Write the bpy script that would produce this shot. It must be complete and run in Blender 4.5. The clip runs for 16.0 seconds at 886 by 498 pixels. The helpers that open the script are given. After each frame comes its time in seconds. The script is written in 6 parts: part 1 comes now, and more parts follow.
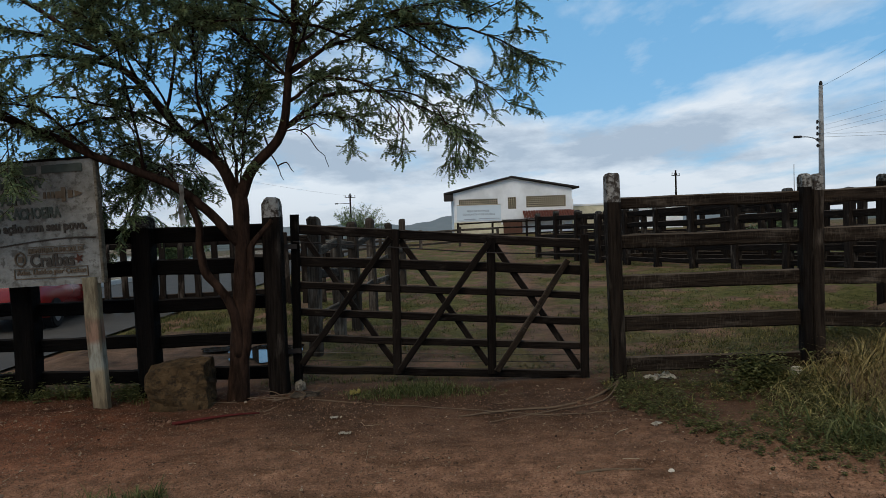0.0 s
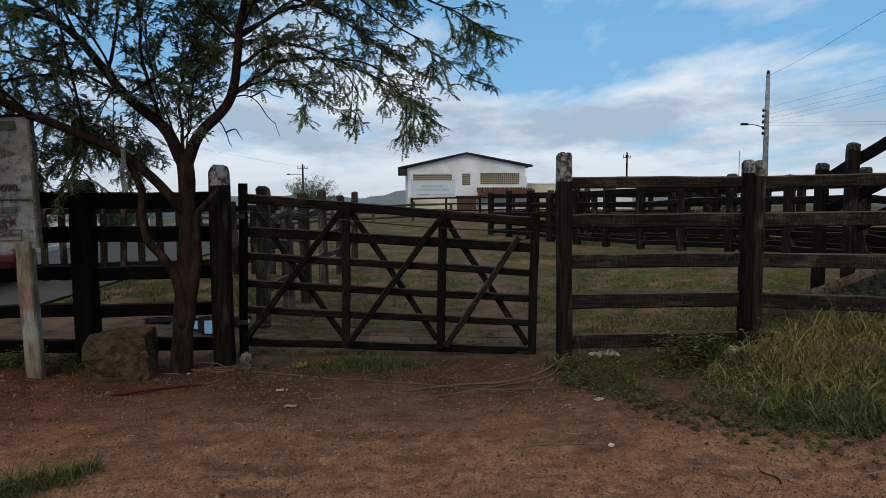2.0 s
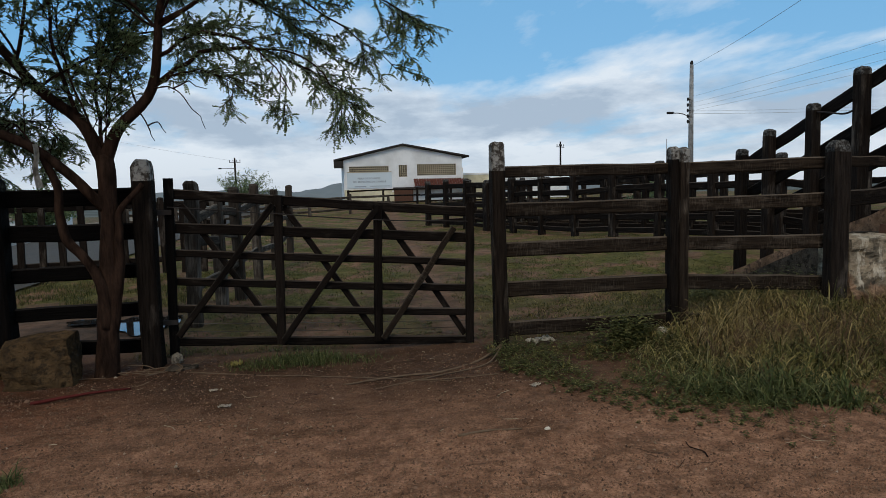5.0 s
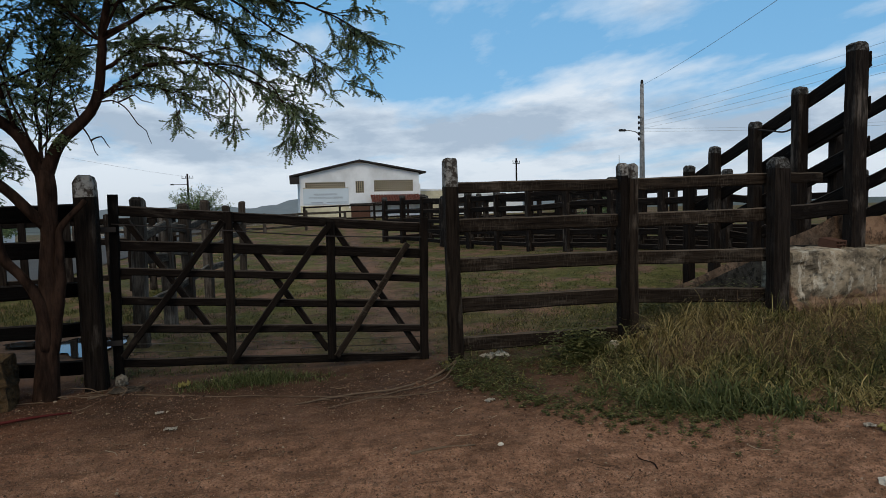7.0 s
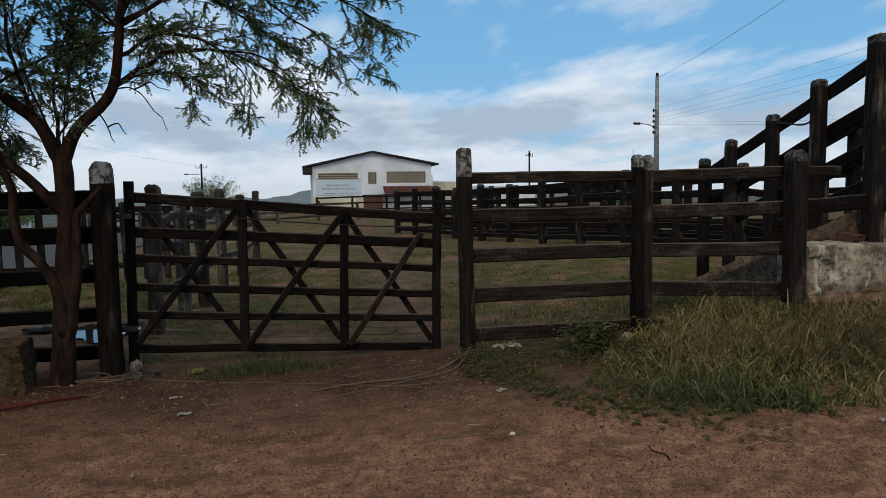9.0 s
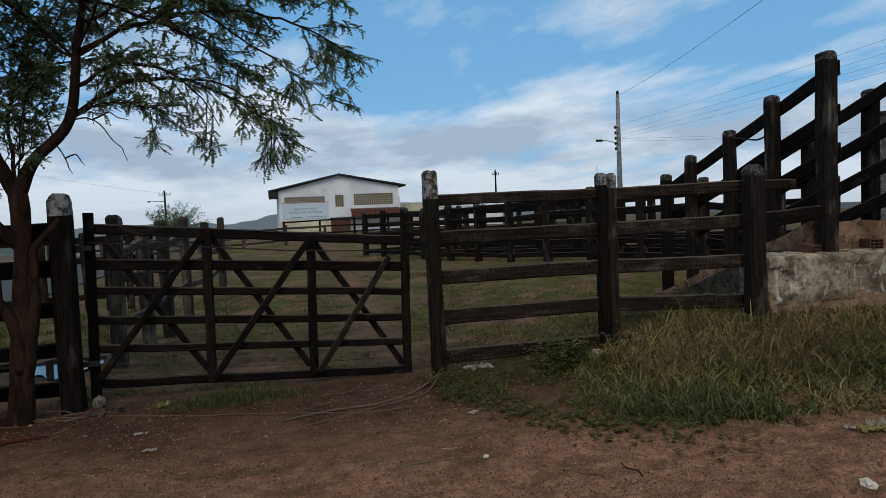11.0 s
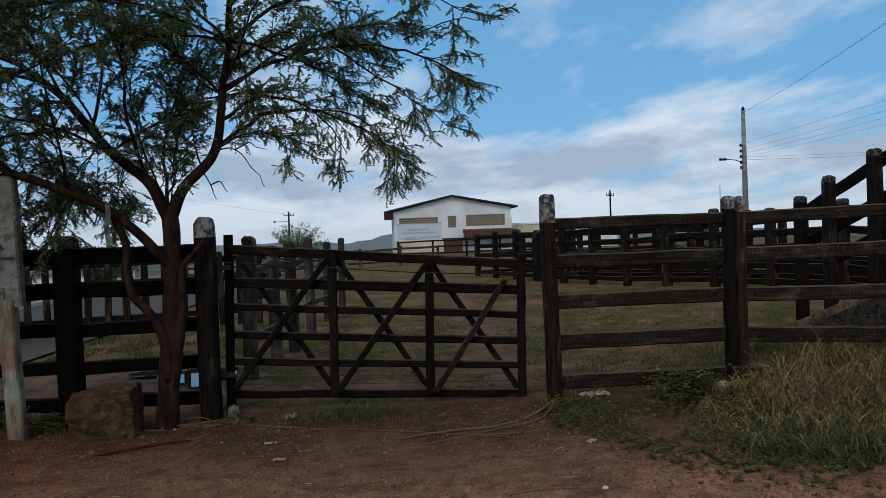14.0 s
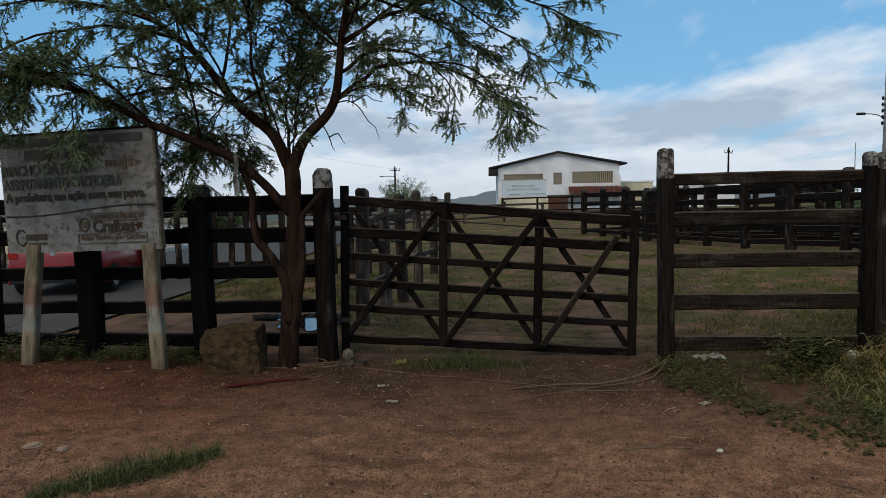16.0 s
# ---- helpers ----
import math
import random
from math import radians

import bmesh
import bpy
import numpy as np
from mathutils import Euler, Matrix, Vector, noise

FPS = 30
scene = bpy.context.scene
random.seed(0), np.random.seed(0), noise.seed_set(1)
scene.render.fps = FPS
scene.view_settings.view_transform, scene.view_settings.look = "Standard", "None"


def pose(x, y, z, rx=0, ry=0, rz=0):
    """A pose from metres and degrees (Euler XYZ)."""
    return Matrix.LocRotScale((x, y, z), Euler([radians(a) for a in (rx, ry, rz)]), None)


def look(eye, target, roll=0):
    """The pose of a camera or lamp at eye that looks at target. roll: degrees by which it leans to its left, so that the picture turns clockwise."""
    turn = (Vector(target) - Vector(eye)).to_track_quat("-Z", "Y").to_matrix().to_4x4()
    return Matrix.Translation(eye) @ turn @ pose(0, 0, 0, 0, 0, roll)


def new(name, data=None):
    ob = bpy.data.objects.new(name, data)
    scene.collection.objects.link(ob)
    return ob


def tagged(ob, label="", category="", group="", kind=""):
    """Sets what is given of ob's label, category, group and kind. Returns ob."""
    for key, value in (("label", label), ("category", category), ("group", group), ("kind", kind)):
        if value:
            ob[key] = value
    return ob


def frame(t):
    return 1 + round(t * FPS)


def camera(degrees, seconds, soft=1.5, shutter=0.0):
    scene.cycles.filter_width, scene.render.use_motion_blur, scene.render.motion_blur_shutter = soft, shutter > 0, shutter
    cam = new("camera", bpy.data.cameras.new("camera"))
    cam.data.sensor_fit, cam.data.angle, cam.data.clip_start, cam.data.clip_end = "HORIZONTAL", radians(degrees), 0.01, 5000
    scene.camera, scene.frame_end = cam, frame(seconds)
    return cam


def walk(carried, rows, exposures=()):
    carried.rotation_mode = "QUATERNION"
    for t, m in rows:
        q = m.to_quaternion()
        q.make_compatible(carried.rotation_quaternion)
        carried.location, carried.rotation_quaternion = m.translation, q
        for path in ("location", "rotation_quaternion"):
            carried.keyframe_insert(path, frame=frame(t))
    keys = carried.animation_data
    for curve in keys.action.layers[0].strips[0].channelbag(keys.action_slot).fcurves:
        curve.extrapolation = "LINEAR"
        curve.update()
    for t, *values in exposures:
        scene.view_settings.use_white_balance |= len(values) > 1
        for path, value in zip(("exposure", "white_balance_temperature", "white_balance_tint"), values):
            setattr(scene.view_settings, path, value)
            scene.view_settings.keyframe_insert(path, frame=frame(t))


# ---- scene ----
cam = camera(67.7, 16.0, soft=0.6)
PATH = [
    (0, (0.142, -0.534, 1.634), (0.134, 1.465, 1.555), -2.0),
    (0.5, (0.147, -0.539, 1.64), (0.18, 1.459, 1.552), -2.3),
    (1, (0.15, -0.526, 1.63), (0.208, 1.471, 1.548), -1.3),
    (1.5, (0.156, -0.524, 1.633), (0.248, 1.473, 1.566), -0.4),
    (2, (0.155, -0.508, 1.63), (0.288, 1.482, 1.473), -0.2),
    (2.5, (0.155, -0.5, 1.62), (0.356, 1.478, 1.394), 0.9),
    (3, (0.158, -0.517, 1.618), (0.369, 1.463, 1.434), 0.3),
    (3.5, (0.17, -0.513, 1.618), (0.392, 1.468, 1.453), -0.1),
    (4, (0.158, -0.509, 1.616), (0.375, 1.467, 1.398), -0.1),
    (4.5, (0.17, -0.5, 1.613), (0.432, 1.471, 1.396), -1.1),
    (5, (0.191, -0.499, 1.624), (0.506, 1.467, 1.439), -1.3),
    (5.2, (0.194, -0.497, 1.629), (0.548, 1.464, 1.463), -1.3),
    (7.5, (0.239, -0.497, 1.621), (0.681, 1.448, 1.481), -1.4),
    (8, (0.219, -0.493, 1.619), (0.61, 1.462, 1.464), -1.1),
    (10.3, (0.236, -0.489, 1.578), (0.699, 1.448, 1.401), -1.5),
    (10.5, (0.243, -0.489, 1.606), (0.712, 1.446, 1.411), -2.2),
    (11, (0.233, -0.493, 1.622), (0.732, 1.441, 1.517), -2.4),
    (11.5, (0.245, -0.499, 1.644), (0.751, 1.436, 1.619), -4.5),
    (12, (0.243, -0.5, 1.633), (0.754, 1.434, 1.609), -3.6),
    (12.5, (0.245, -0.503, 1.627), (0.757, 1.428, 1.55), -0.7),
    (13, (0.242, -0.51, 1.633), (0.755, 1.421, 1.54), 0.6),
    (13.5, (0.211, -0.521, 1.65), (0.575, 1.444, 1.575), -0.4),
    (14, (0.168, -0.533, 1.653), (0.341, 1.46, 1.623), -2.0),
    (14.5, (0.158, -0.527, 1.649), (0.189, 1.473, 1.616), -3.3),
    (15, (0.12, -0.544, 1.639), (0.091, 1.454, 1.57), -1.7),
    (15.5, (0.114, -0.543, 1.637), (0.007, 1.451, 1.533), -1.9),
    (16, (0.092, -0.547, 1.625), (-0.047, 1.443, 1.472), -1.0),
]
walk(cam, [(t, look(eye, target, roll)) for t, eye, target, roll in PATH],
     exposures=[(0, 0.0, 6500, 10), (10.3, -0.02, 6450, 10), (11.2, -0.16, 6250, 10), (12.0, -0.28, 6150, 9), (12.6, -0.22, 6200, 9), (13.0, -0.12, 6250, 9),
                (14.0, -0.14, 6200, 9), (15.0, -0.18, 6350, 10), (15.5, -0.08, 6500, 10), (16.0, 0.0, 6500, 10)])

# ---- world, sun ----
SUN_ELEV, SUN_AZ = 42.0, 200.0      # degrees; azimuth clockwise from +y, behind the camera
world = bpy.data.worlds.new("sky")
scene.world = world
world.use_nodes = True
wn, wl = world.node_tree.nodes, world.node_tree.links
wn.clear()


def node(tree, kind, **values):
    n = tree.nodes.new(kind)
    for key, value in values.items():
        if key.startswith("i_"):
            n.inputs[key[2:].replace("_", " ")].default_value = value
        else:
            setattr(n, key, value)
    return n


def ramp(tree, fac, stops):
    n = tree.nodes.new("ShaderNodeValToRGB")
    while len(n.color_ramp.elements) < len(stops):
        n.color_ramp.elements.new(0.5)
    for e, (p, c) in zip(n.color_ramp.elements, stops):
        e.position = p
        e.color = (c, c, c, 1) if isinstance(c, (int, float)) else (*c, 1)
    tree.links.new(fac, n.inputs[0])
    return n.outputs[0]


def mix(tree, fac, a, b, kind="MIX"):
    n = tree.nodes.new("ShaderNodeMix")
    n.data_type, n.blend_type = "RGBA", kind
    for socket, v in ((n.inputs[0], fac), (n.inputs[6], a), (n.inputs[7], b)):
        if isinstance(v, bpy.types.NodeSocket):
            tree.links.new(v, socket)
        else:
            socket.default_value = v if isinstance(v, (int, float)) else (*v, 1)
    return n.outputs[2]


def maths(tree, op, a, b=0.0):
    n = tree.nodes.new("ShaderNodeMath")
    n.operation = op
    for socket, v in ((n.inputs[0], a), (n.inputs[1], b)):
        if isinstance(v, bpy.types.NodeSocket):
            tree.links.new(v, socket)
        else:
            socket.default_value = v
    return n.outputs[0]


def sky():
    tree = world.node_tree
    air = node(tree, "ShaderNodeTexSky", sky_type="NISHITA", sun_disc=False, sun_elevation=radians(SUN_ELEV), sun_rotation=radians(SUN_AZ), air_density=1.0, dust_density=0.6, ozone_density=1.5)
    coord = tree.nodes.new("ShaderNodeTexCoord")
    xyz = tree.nodes.new("ShaderNodeSeparateXYZ")
    wl.new(coord.outputs["Generated"], xyz.inputs[0])
    up = maths(tree, "MAXIMUM", xyz.outputs[2], 0.0)
    low = maths(tree, "ADD", up, 0.11)
    flat = tree.nodes.new("ShaderNodeCombineXYZ")
    wl.new(maths(tree, "DIVIDE", xyz.outputs[0], low), flat.inputs[0])
    wl.new(maths(tree, "DIVIDE", xyz.outputs[1], low), flat.inputs[1])
    turn = node(tree, "ShaderNodeMapping")
    turn.inputs["Rotation"].default_value = (0, 0, radians(35))
    turn.inputs["Scale"].default_value = (1.0, 0.55, 1.0)
    turn.inputs["Location"].default_value = (2.3, 0.7, 0)
    wl.new(flat.outputs[0], turn.inputs[0])
    big = node(tree, "ShaderNodeTexNoise", i_Scale=1.35, i_Detail=12.0, i_Roughness=0.55)
    wl.new(turn.outputs[0], big.inputs["Vector"])
    # more cloud low down, open blue higher up
    open_side = ramp(tree, maths(tree, "ADD", maths(tree, "MULTIPLY", xyz.outputs[0], 0.5), 0.5), [(0.24, 0.0), (0.42, 0.15), (0.60, 0.14), (0.72, 0.07), (1.0, 0.10)])
    seen = maths(tree, "SUBTRACT", maths(tree, "ADD", big.outputs[0], open_side), 0.15)
    cover = ramp(tree, maths(tree, "ADD", seen, ramp(tree, up, [(0.0, 0.28), (0.12, 0.18), (0.165, 0.08), (0.20, -0.04), (0.25, -0.10), (0.30, -0.05), (0.36, -0.08), (0.50, 0.0), (0.68, 0.22), (1.0, 0.34)])), [(0.45, 0.0), (0.54, 0.42), (0.66, 0.92)])
    belly = node(tree, "ShaderNodeTexNoise", i_Scale=7.5, i_Detail=12.0, i_Roughness=0.6)
    squash = node(tree, "ShaderNodeMapping")
    squash.inputs["Scale"].default_value = (0.75, 0.75, 2.5)
    squash.inputs["Location"].default_value = (0.4, 0.0, 0.0)
    wl.new(coord.outputs["Generated"], squash.inputs[0])
    wl.new(squash.outputs[0], belly.inputs["Vector"])
    band = ramp(tree, up, [(0.0, 0.30), (0.03, 0.20), (0.06, 0.30), (0.08, 0.42), (0.125, 0.40), (0.15, 0.20), (1.0, 0.18)])
    grey = ramp(tree, maths(tree, "SUBTRACT", maths(tree, "ADD", belly.outputs[0], band), 0.3), [(0.42, (6.9, 7.5, 8.1)), (0.53, (5.4, 6.15, 7.0)), (0.66, (3.7, 4.5, 5.5))])
    blue = mix(tree, 0.75, air.outputs[0], (1.45, 4.0, 6.8))
    # thin warm-grey overcast overhead, unseen, added to warm the ambient light
    grey = mix(tree, ramp(tree, up, [(0.42, 0.0), (0.65, 1.0)]), grey, (5.6, 5.55, 5.35))
    color = mix(tree, cover, blue, grey)
    haze = ramp(tree, up, [(0.0, 0.9), (0.03, 0.35), (0.07, 0.0)])
    color = mix(tree, haze, color, (5.4, 6.0, 6.6))
    back = node(tree, "ShaderNodeBackground", i_Strength=0.112)
    wl.new(color, back.inputs[0])
    out = tree.nodes.new("ShaderNodeOutputWorld")
    wl.new(back.outputs[0], out.inputs[0])


sky()
sun = new("sun", bpy.data.lights.new("sun", "SUN"))
sun.data.energy, sun.data.angle, sun.data.color = 1.25, radians(32), (1.0, 0.87, 0.70)
s_az, s_el = radians(SUN_AZ), radians(SUN_ELEV)
sun.matrix_world = look((math.sin(s_az) * math.cos(s_el) * 40, math.cos(s_az) * math.cos(s_el) * 40, math.sin(s_el) * 40), (0, 0, 0))


# ---- materials ----
def material(name, color_of, rough=0.85, bump_of=None, bump=0.3, dist=0.01, metal=0.0, spec=0.06):
    m = bpy.data.materials.new(name)
    m.use_nodes = True
    tree = m.node_tree
    b = tree.nodes["Principled BSDF"]
    b.inputs["Metallic"].default_value = metal
    b.inputs["Specular IOR Level"].default_value = spec
    c = color_of(tree) if callable(color_of) else color_of
    if isinstance(c, bpy.types.NodeSocket):
        tree.links.new(c, b.inputs["Base Color"])
    else:
        b.inputs["Base Color"].default_value = (*c, 1)
    r = rough(tree) if callable(rough) else rough
    if isinstance(r, bpy.types.NodeSocket):
        tree.links.new(r, b.inputs["Roughness"])
    else:
        b.inputs["Roughness"].default_value = r
    if bump_of:
        n = node(tree, "ShaderNodeBump", i_Strength=bump, i_Distance=dist)
        tree.links.new(bump_of(tree), n.inputs["Height"])
        tree.links.new(n.outputs[0], b.inputs["Normal"])
    return m


def spots(tree, scale, detail=4.0, rough=0.55, stretch=(1, 1, 1), kind="Object", shift=False):
    coord = tree.nodes.new("ShaderNodeTexCoord")
    vec = coord.outputs["Object"]
    if kind == "World":
        vec = tree.nodes.new("ShaderNodeNewGeometry").outputs["Position"]
    mp = tree.nodes.new("ShaderNodeMapping")
    mp.inputs["Scale"].default_value = stretch
    tree.links.new(vec, mp.inputs[0])
    if shift:
        info = tree.nodes.new("ShaderNodeObjectInfo")
        tree.links.new(maths(tree, "MULTIPLY", info.outputs["Random"], 37.0), mp.inputs["Location"])
    n = node(tree, "ShaderNodeTexNoise", i_Scale=scale, i_Detail=detail, i_Roughness=rough)
    tree.links.new(mp.outputs[0], n.inputs["Vector"])
    return n.outputs[0]


def wood(name, dark, mid, light, wear=0.62, rough=0.8, upright=False, sawn=0.0):
    fine = (5.0, 5.0, 0.35) if upright else (0.35, 4.0, 4.0)
    long = (2.2, 2.2, 0.8) if upright else (1.0, 2.0, 2.0)
    def color(tree):
        grain = spots(tree, 9.0, 6.0, 0.65, fine, shift=True)
        worn = spots(tree, 2.2, 5.0, 0.6, long, shift=True)
        a = mix(tree, ramp(tree, grain, [(0.35, 0.0), (0.7, 1.0)]), dark, mid)
        info = tree.nodes.new("ShaderNodeObjectInfo")
        tone = maths(tree, "MULTIPLY_ADD", info.outputs["Random"], 0.5)
        tone.node.inputs[2].default_value = 0.75
        patch = maths(tree, "MULTIPLY", ramp(tree, worn, [(wear, 0.0), (wear + 0.14, 0.8)]), ramp(tree, grain, [(0.4, 0.2), (0.6, 1.0)]))
        c = mix(tree, patch, a, light)
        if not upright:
            # saw marks across the board, and worn upper faces painted paler as if sky-lit
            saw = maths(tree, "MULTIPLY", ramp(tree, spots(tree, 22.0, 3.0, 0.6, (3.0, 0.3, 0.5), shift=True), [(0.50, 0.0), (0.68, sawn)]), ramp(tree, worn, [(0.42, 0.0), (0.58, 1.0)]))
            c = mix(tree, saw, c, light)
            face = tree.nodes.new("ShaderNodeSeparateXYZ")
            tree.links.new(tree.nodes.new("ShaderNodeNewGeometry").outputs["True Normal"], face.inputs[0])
            sky_lit_top = maths(tree, "MULTIPLY", ramp(tree, face.outputs[2], [(0.3, 0.0), (0.6, 0.75)]), ramp(tree, grain, [(0.3, 0.35), (0.6, 1.0)]))
            c = mix(tree, sky_lit_top, c, light)
        n = tree.nodes.new("ShaderNodeMix")
        n.data_type, n.blend_type = "RGBA", "MULTIPLY"
        n.inputs[0].default_value = 1.0
        tree.links.new(c, n.inputs[6])
        tree.links.new(tone, n.inputs[7])
        return n.outputs[2]
    return material(name, color, rough, lambda t: spots(t, 14.0, 5.0, 0.7, fine, shift=True), 0.8, 0.02, spec=0.05)


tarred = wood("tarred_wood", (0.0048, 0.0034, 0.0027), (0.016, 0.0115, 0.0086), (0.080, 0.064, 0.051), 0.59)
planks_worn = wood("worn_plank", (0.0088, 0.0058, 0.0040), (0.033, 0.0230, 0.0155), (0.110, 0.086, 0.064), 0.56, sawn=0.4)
black_wood = wood("near_black_wood", (0.0022, 0.0018, 0.0016), (0.006, 0.0048, 0.004), (0.035, 0.029, 0.025), 0.66)
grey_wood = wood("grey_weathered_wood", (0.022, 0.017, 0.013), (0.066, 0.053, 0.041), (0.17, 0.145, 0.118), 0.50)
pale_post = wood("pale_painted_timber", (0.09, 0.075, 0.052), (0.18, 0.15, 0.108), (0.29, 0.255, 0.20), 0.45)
tarred_post = wood("tarred_post_wood", (0.0055, 0.0040, 0.0031), (0.026, 0.0190, 0.0145), (0.125, 0.102, 0.083), 0.55, upright=True)
worn_post = wood("worn_post_wood", (0.008, 0.0054, 0.0038), (0.038, 0.0265, 0.0185), (0.15, 0.12, 0.092), 0.53, upright=True)
black_post = wood("near_black_post_wood", (0.0024, 0.0019, 0.0016), (0.007, 0.0055, 0.0046), (0.045, 0.037, 0.031), 0.64, upright=True)
grey_post = wood("grey_post_wood", (0.024, 0.018, 0.014), (0.074, 0.059, 0.046), (0.19, 0.160, 0.130), 0.50, upright=True)
UPRIGHT = {"tarred_wood": tarred_post, "worn_plank": worn_post, "near_black_wood": black_post, "grey_weathered_wood": grey_post}
cap_paint = material("worn_whitewash", lambda t: mix(t, ramp(t, spots(t, 16.0, 6.0, 0.7, shift=True), [(0.44, 0.0), (0.56, 1.0)]), (0.045, 0.036, 0.029), (0.27, 0.255, 0.23)), 0.9, lambda t: spots(t, 30.0, 5.0), 0.5)
cap_moss = material("lichen_end_grain", lambda t: mix(t, ramp(t, spots(t, 26.0, 6.0, 0.7, shift=True), [(0.46, 0.0), (0.62, 1.0)]), (0.022, 0.019, 0.016), (0.13, 0.125, 0.115)), 0.9, lambda t: spots(t, 40.0, 5.0), 0.6)


def earth_color(tree):
    big = spots(tree, 0.45, 5.0, 0.6, kind="World")
    mid = spots(tree, 3.0, 7.0, 0.65, kind="World")
    fine = spots(tree, 55.0, 4.0, 0.7, kind="World")
    dark_earth = mix(tree, ramp(tree, mid, [(0.36, 0.0), (0.64, 1.0)]), (0.041, 0.0243, 0.0155), (0.106, 0.0615, 0.038))
    dry = mix(tree, ramp(tree, spots(tree, 7.0, 7.0, 0.7, kind="World"), [(0.34, 0.0), (0.66, 1.0)]), (0.178, 0.090, 0.053), (0.435, 0.234, 0.141))
    here = tree.nodes.new("ShaderNodeSeparateXYZ")
    tree.links.new(tree.nodes.new("ShaderNodeNewGeometry").outputs["Position"], here.inputs[0])
    # the paler, gravelly wheel track in front of the darker strip by the fence
    track = ramp(tree, maths(tree, "ADD", maths(tree, "MULTIPLY", here.outputs[1], 0.1), maths(tree, "MULTIPLY", maths(tree, "SUBTRACT", spots(tree, 1.1, 5.0, 0.6, kind="World"), 0.5), 0.28)), [(0.33, 1.0), (0.52, 0.0)])
    a = mix(tree, track, dark_earth, dry)
    red = mix(tree, 1.0, a, (1.35, 0.84, 0.66), "MULTIPLY")
    pos = tree.nodes.new("ShaderNodeNewGeometry")
    xyz = tree.nodes.new("ShaderNodeSeparateXYZ")
    tree.links.new(pos.outputs["Position"], xyz.inputs[0])
    # the red bank below the sign
    left = maths(tree, "MULTIPLY", ramp(tree, maths(tree, "MULTIPLY_ADD", xyz.outputs[0], -0.1), [(0.62, 0.0), (0.80, 1.0)]), ramp(tree, maths(tree, "MULTIPLY", xyz.outputs[1], 0.1), [(0.34, 0.0), (0.50, 1.0)]))
    a = mix(tree, maths(tree, "MULTIPLY", left, 0.85), a, red)
    a = mix(tree, ramp(tree, spots(tree, 2.1, 8.0, 0.68, (0.8, 1.9, 1.0), kind="World"), [(0.50, 0.0), (0.64, 0.7)]), a, (0.062, 0.033, 0.018))
    a = mix(tree, ramp(tree, fine, [(0.32, 0.75), (0.56, 0.0)]), a, (0.072, 0.033, 0.018))
    a = mix(tree, ramp(tree, spots(tree, 85.0, 2.0, 0.5, kind="World"), [(0.66, 0.0), (0.74, 0.65)]), a, (0.36, 0.27, 0.20))
    # the yard behind the gate: brown earth showing through close-cropped grass, a worn path up from the gate
    yard = ramp(tree, maths(tree, "MULTIPLY", xyz.outputs[1], 0.1), [(0.60, 0.0), (0.68, 1.0)])
    soil = mix(tree, ramp(tree, spots(tree, 2.4, 8.0, 0.68, kind="World"), [(0.34, 0.0), (0.66, 1.0)]), (0.058, 0.036, 0.023), (0.190, 0.116, 0.076))
    soil = mix(tree, ramp(tree, spots(tree, 0.55, 4.0, 0.6, kind="World"), [(0.50, 0.0), (0.64, 0.8)]), soil, (0.235, 0.127, 0.080))
    sward = mix(tree, ramp(tree, spots(tree, 9.0, 6.0, 0.7, kind="World"), [(0.32, 0.0), (0.68, 1.0)]), (0.030, 0.032, 0.009), (0.122, 0.114, 0.036))
    sward = mix(tree, ramp(tree, spots(tree, 0.8, 4.0, kind="World"), [(0.48, 0.0), (0.62, 0.6)]), sward, (0.165, 0.128, 0.056))
    path = maths(tree, "ABSOLUTE", maths(tree, "SUBTRACT", xyz.outputs[0], maths(tree, "MULTIPLY_ADD", xyz.outputs[1], 0.06)))
    path.node.inputs[0].links[0].from_node.inputs[1].links[0].from_node.inputs[2].default_value = 1.15
    trod = ramp(tree, maths(tree, "ADD", maths(tree, "MULTIPLY", path, 0.4), maths(tree, "MULTIPLY", spots(tree, 2.2, 5.0, 0.65, kind="World"), 0.3)), [(0.20, 0.0), (0.36, 1.0)])
    # bare mud between the fence and the road
    clear = maths(tree, "MAXIMUM", ramp(tree, maths(tree, "MULTIPLY_ADD", xyz.outputs[0], 0.1), [(0.29, 0.0), (0.345, 1.0)]), ramp(tree, maths(tree, "MULTIPLY", xyz.outputs[1], 0.1), [(0.90, 0.0), (0.98, 1.0)]))
    trod = maths(tree, "MULTIPLY", trod, clear)
    tufts = ramp(tree, spots(tree, 1.15, 9.0, 0.66, (1.0, 0.65, 1.0), kind="World"), [(0.455, 0.0), (0.515, 1.0)])
    near = ramp(tree, maths(tree, "MULTIPLY", xyz.outputs[1], 0.1), [(0.66, 0.5), (0.95, 1.0)])
    a = mix(tree, yard, a, mix(tree, maths(tree, "MULTIPLY", maths(tree, "MULTIPLY", tufts, trod), near), soil, sward))
    far = ramp(tree, maths(tree, "MULTIPLY", xyz.outputs[1], 0.001), [(0.06, 0.0), (0.30, 1.0)])
    woods = mix(tree, ramp(tree, spots(tree, 0.012, 5.0, 0.6, kind="World"), [(0.4, 0.0), (0.6, 1.0)]), (0.07, 0.082, 0.078), (0.12, 0.135, 0.125))
    return mix(tree, far, a, woods)


def earth_bump(tree):
    return maths(tree, "ADD", maths(tree, "MULTIPLY", spots(tree, 6.0, 6.0, 0.6, kind="World"), 0.7), maths(tree, "MULTIPLY", spots(tree, 60.0, 4.0, 0.6, kind="World"), 0.3))


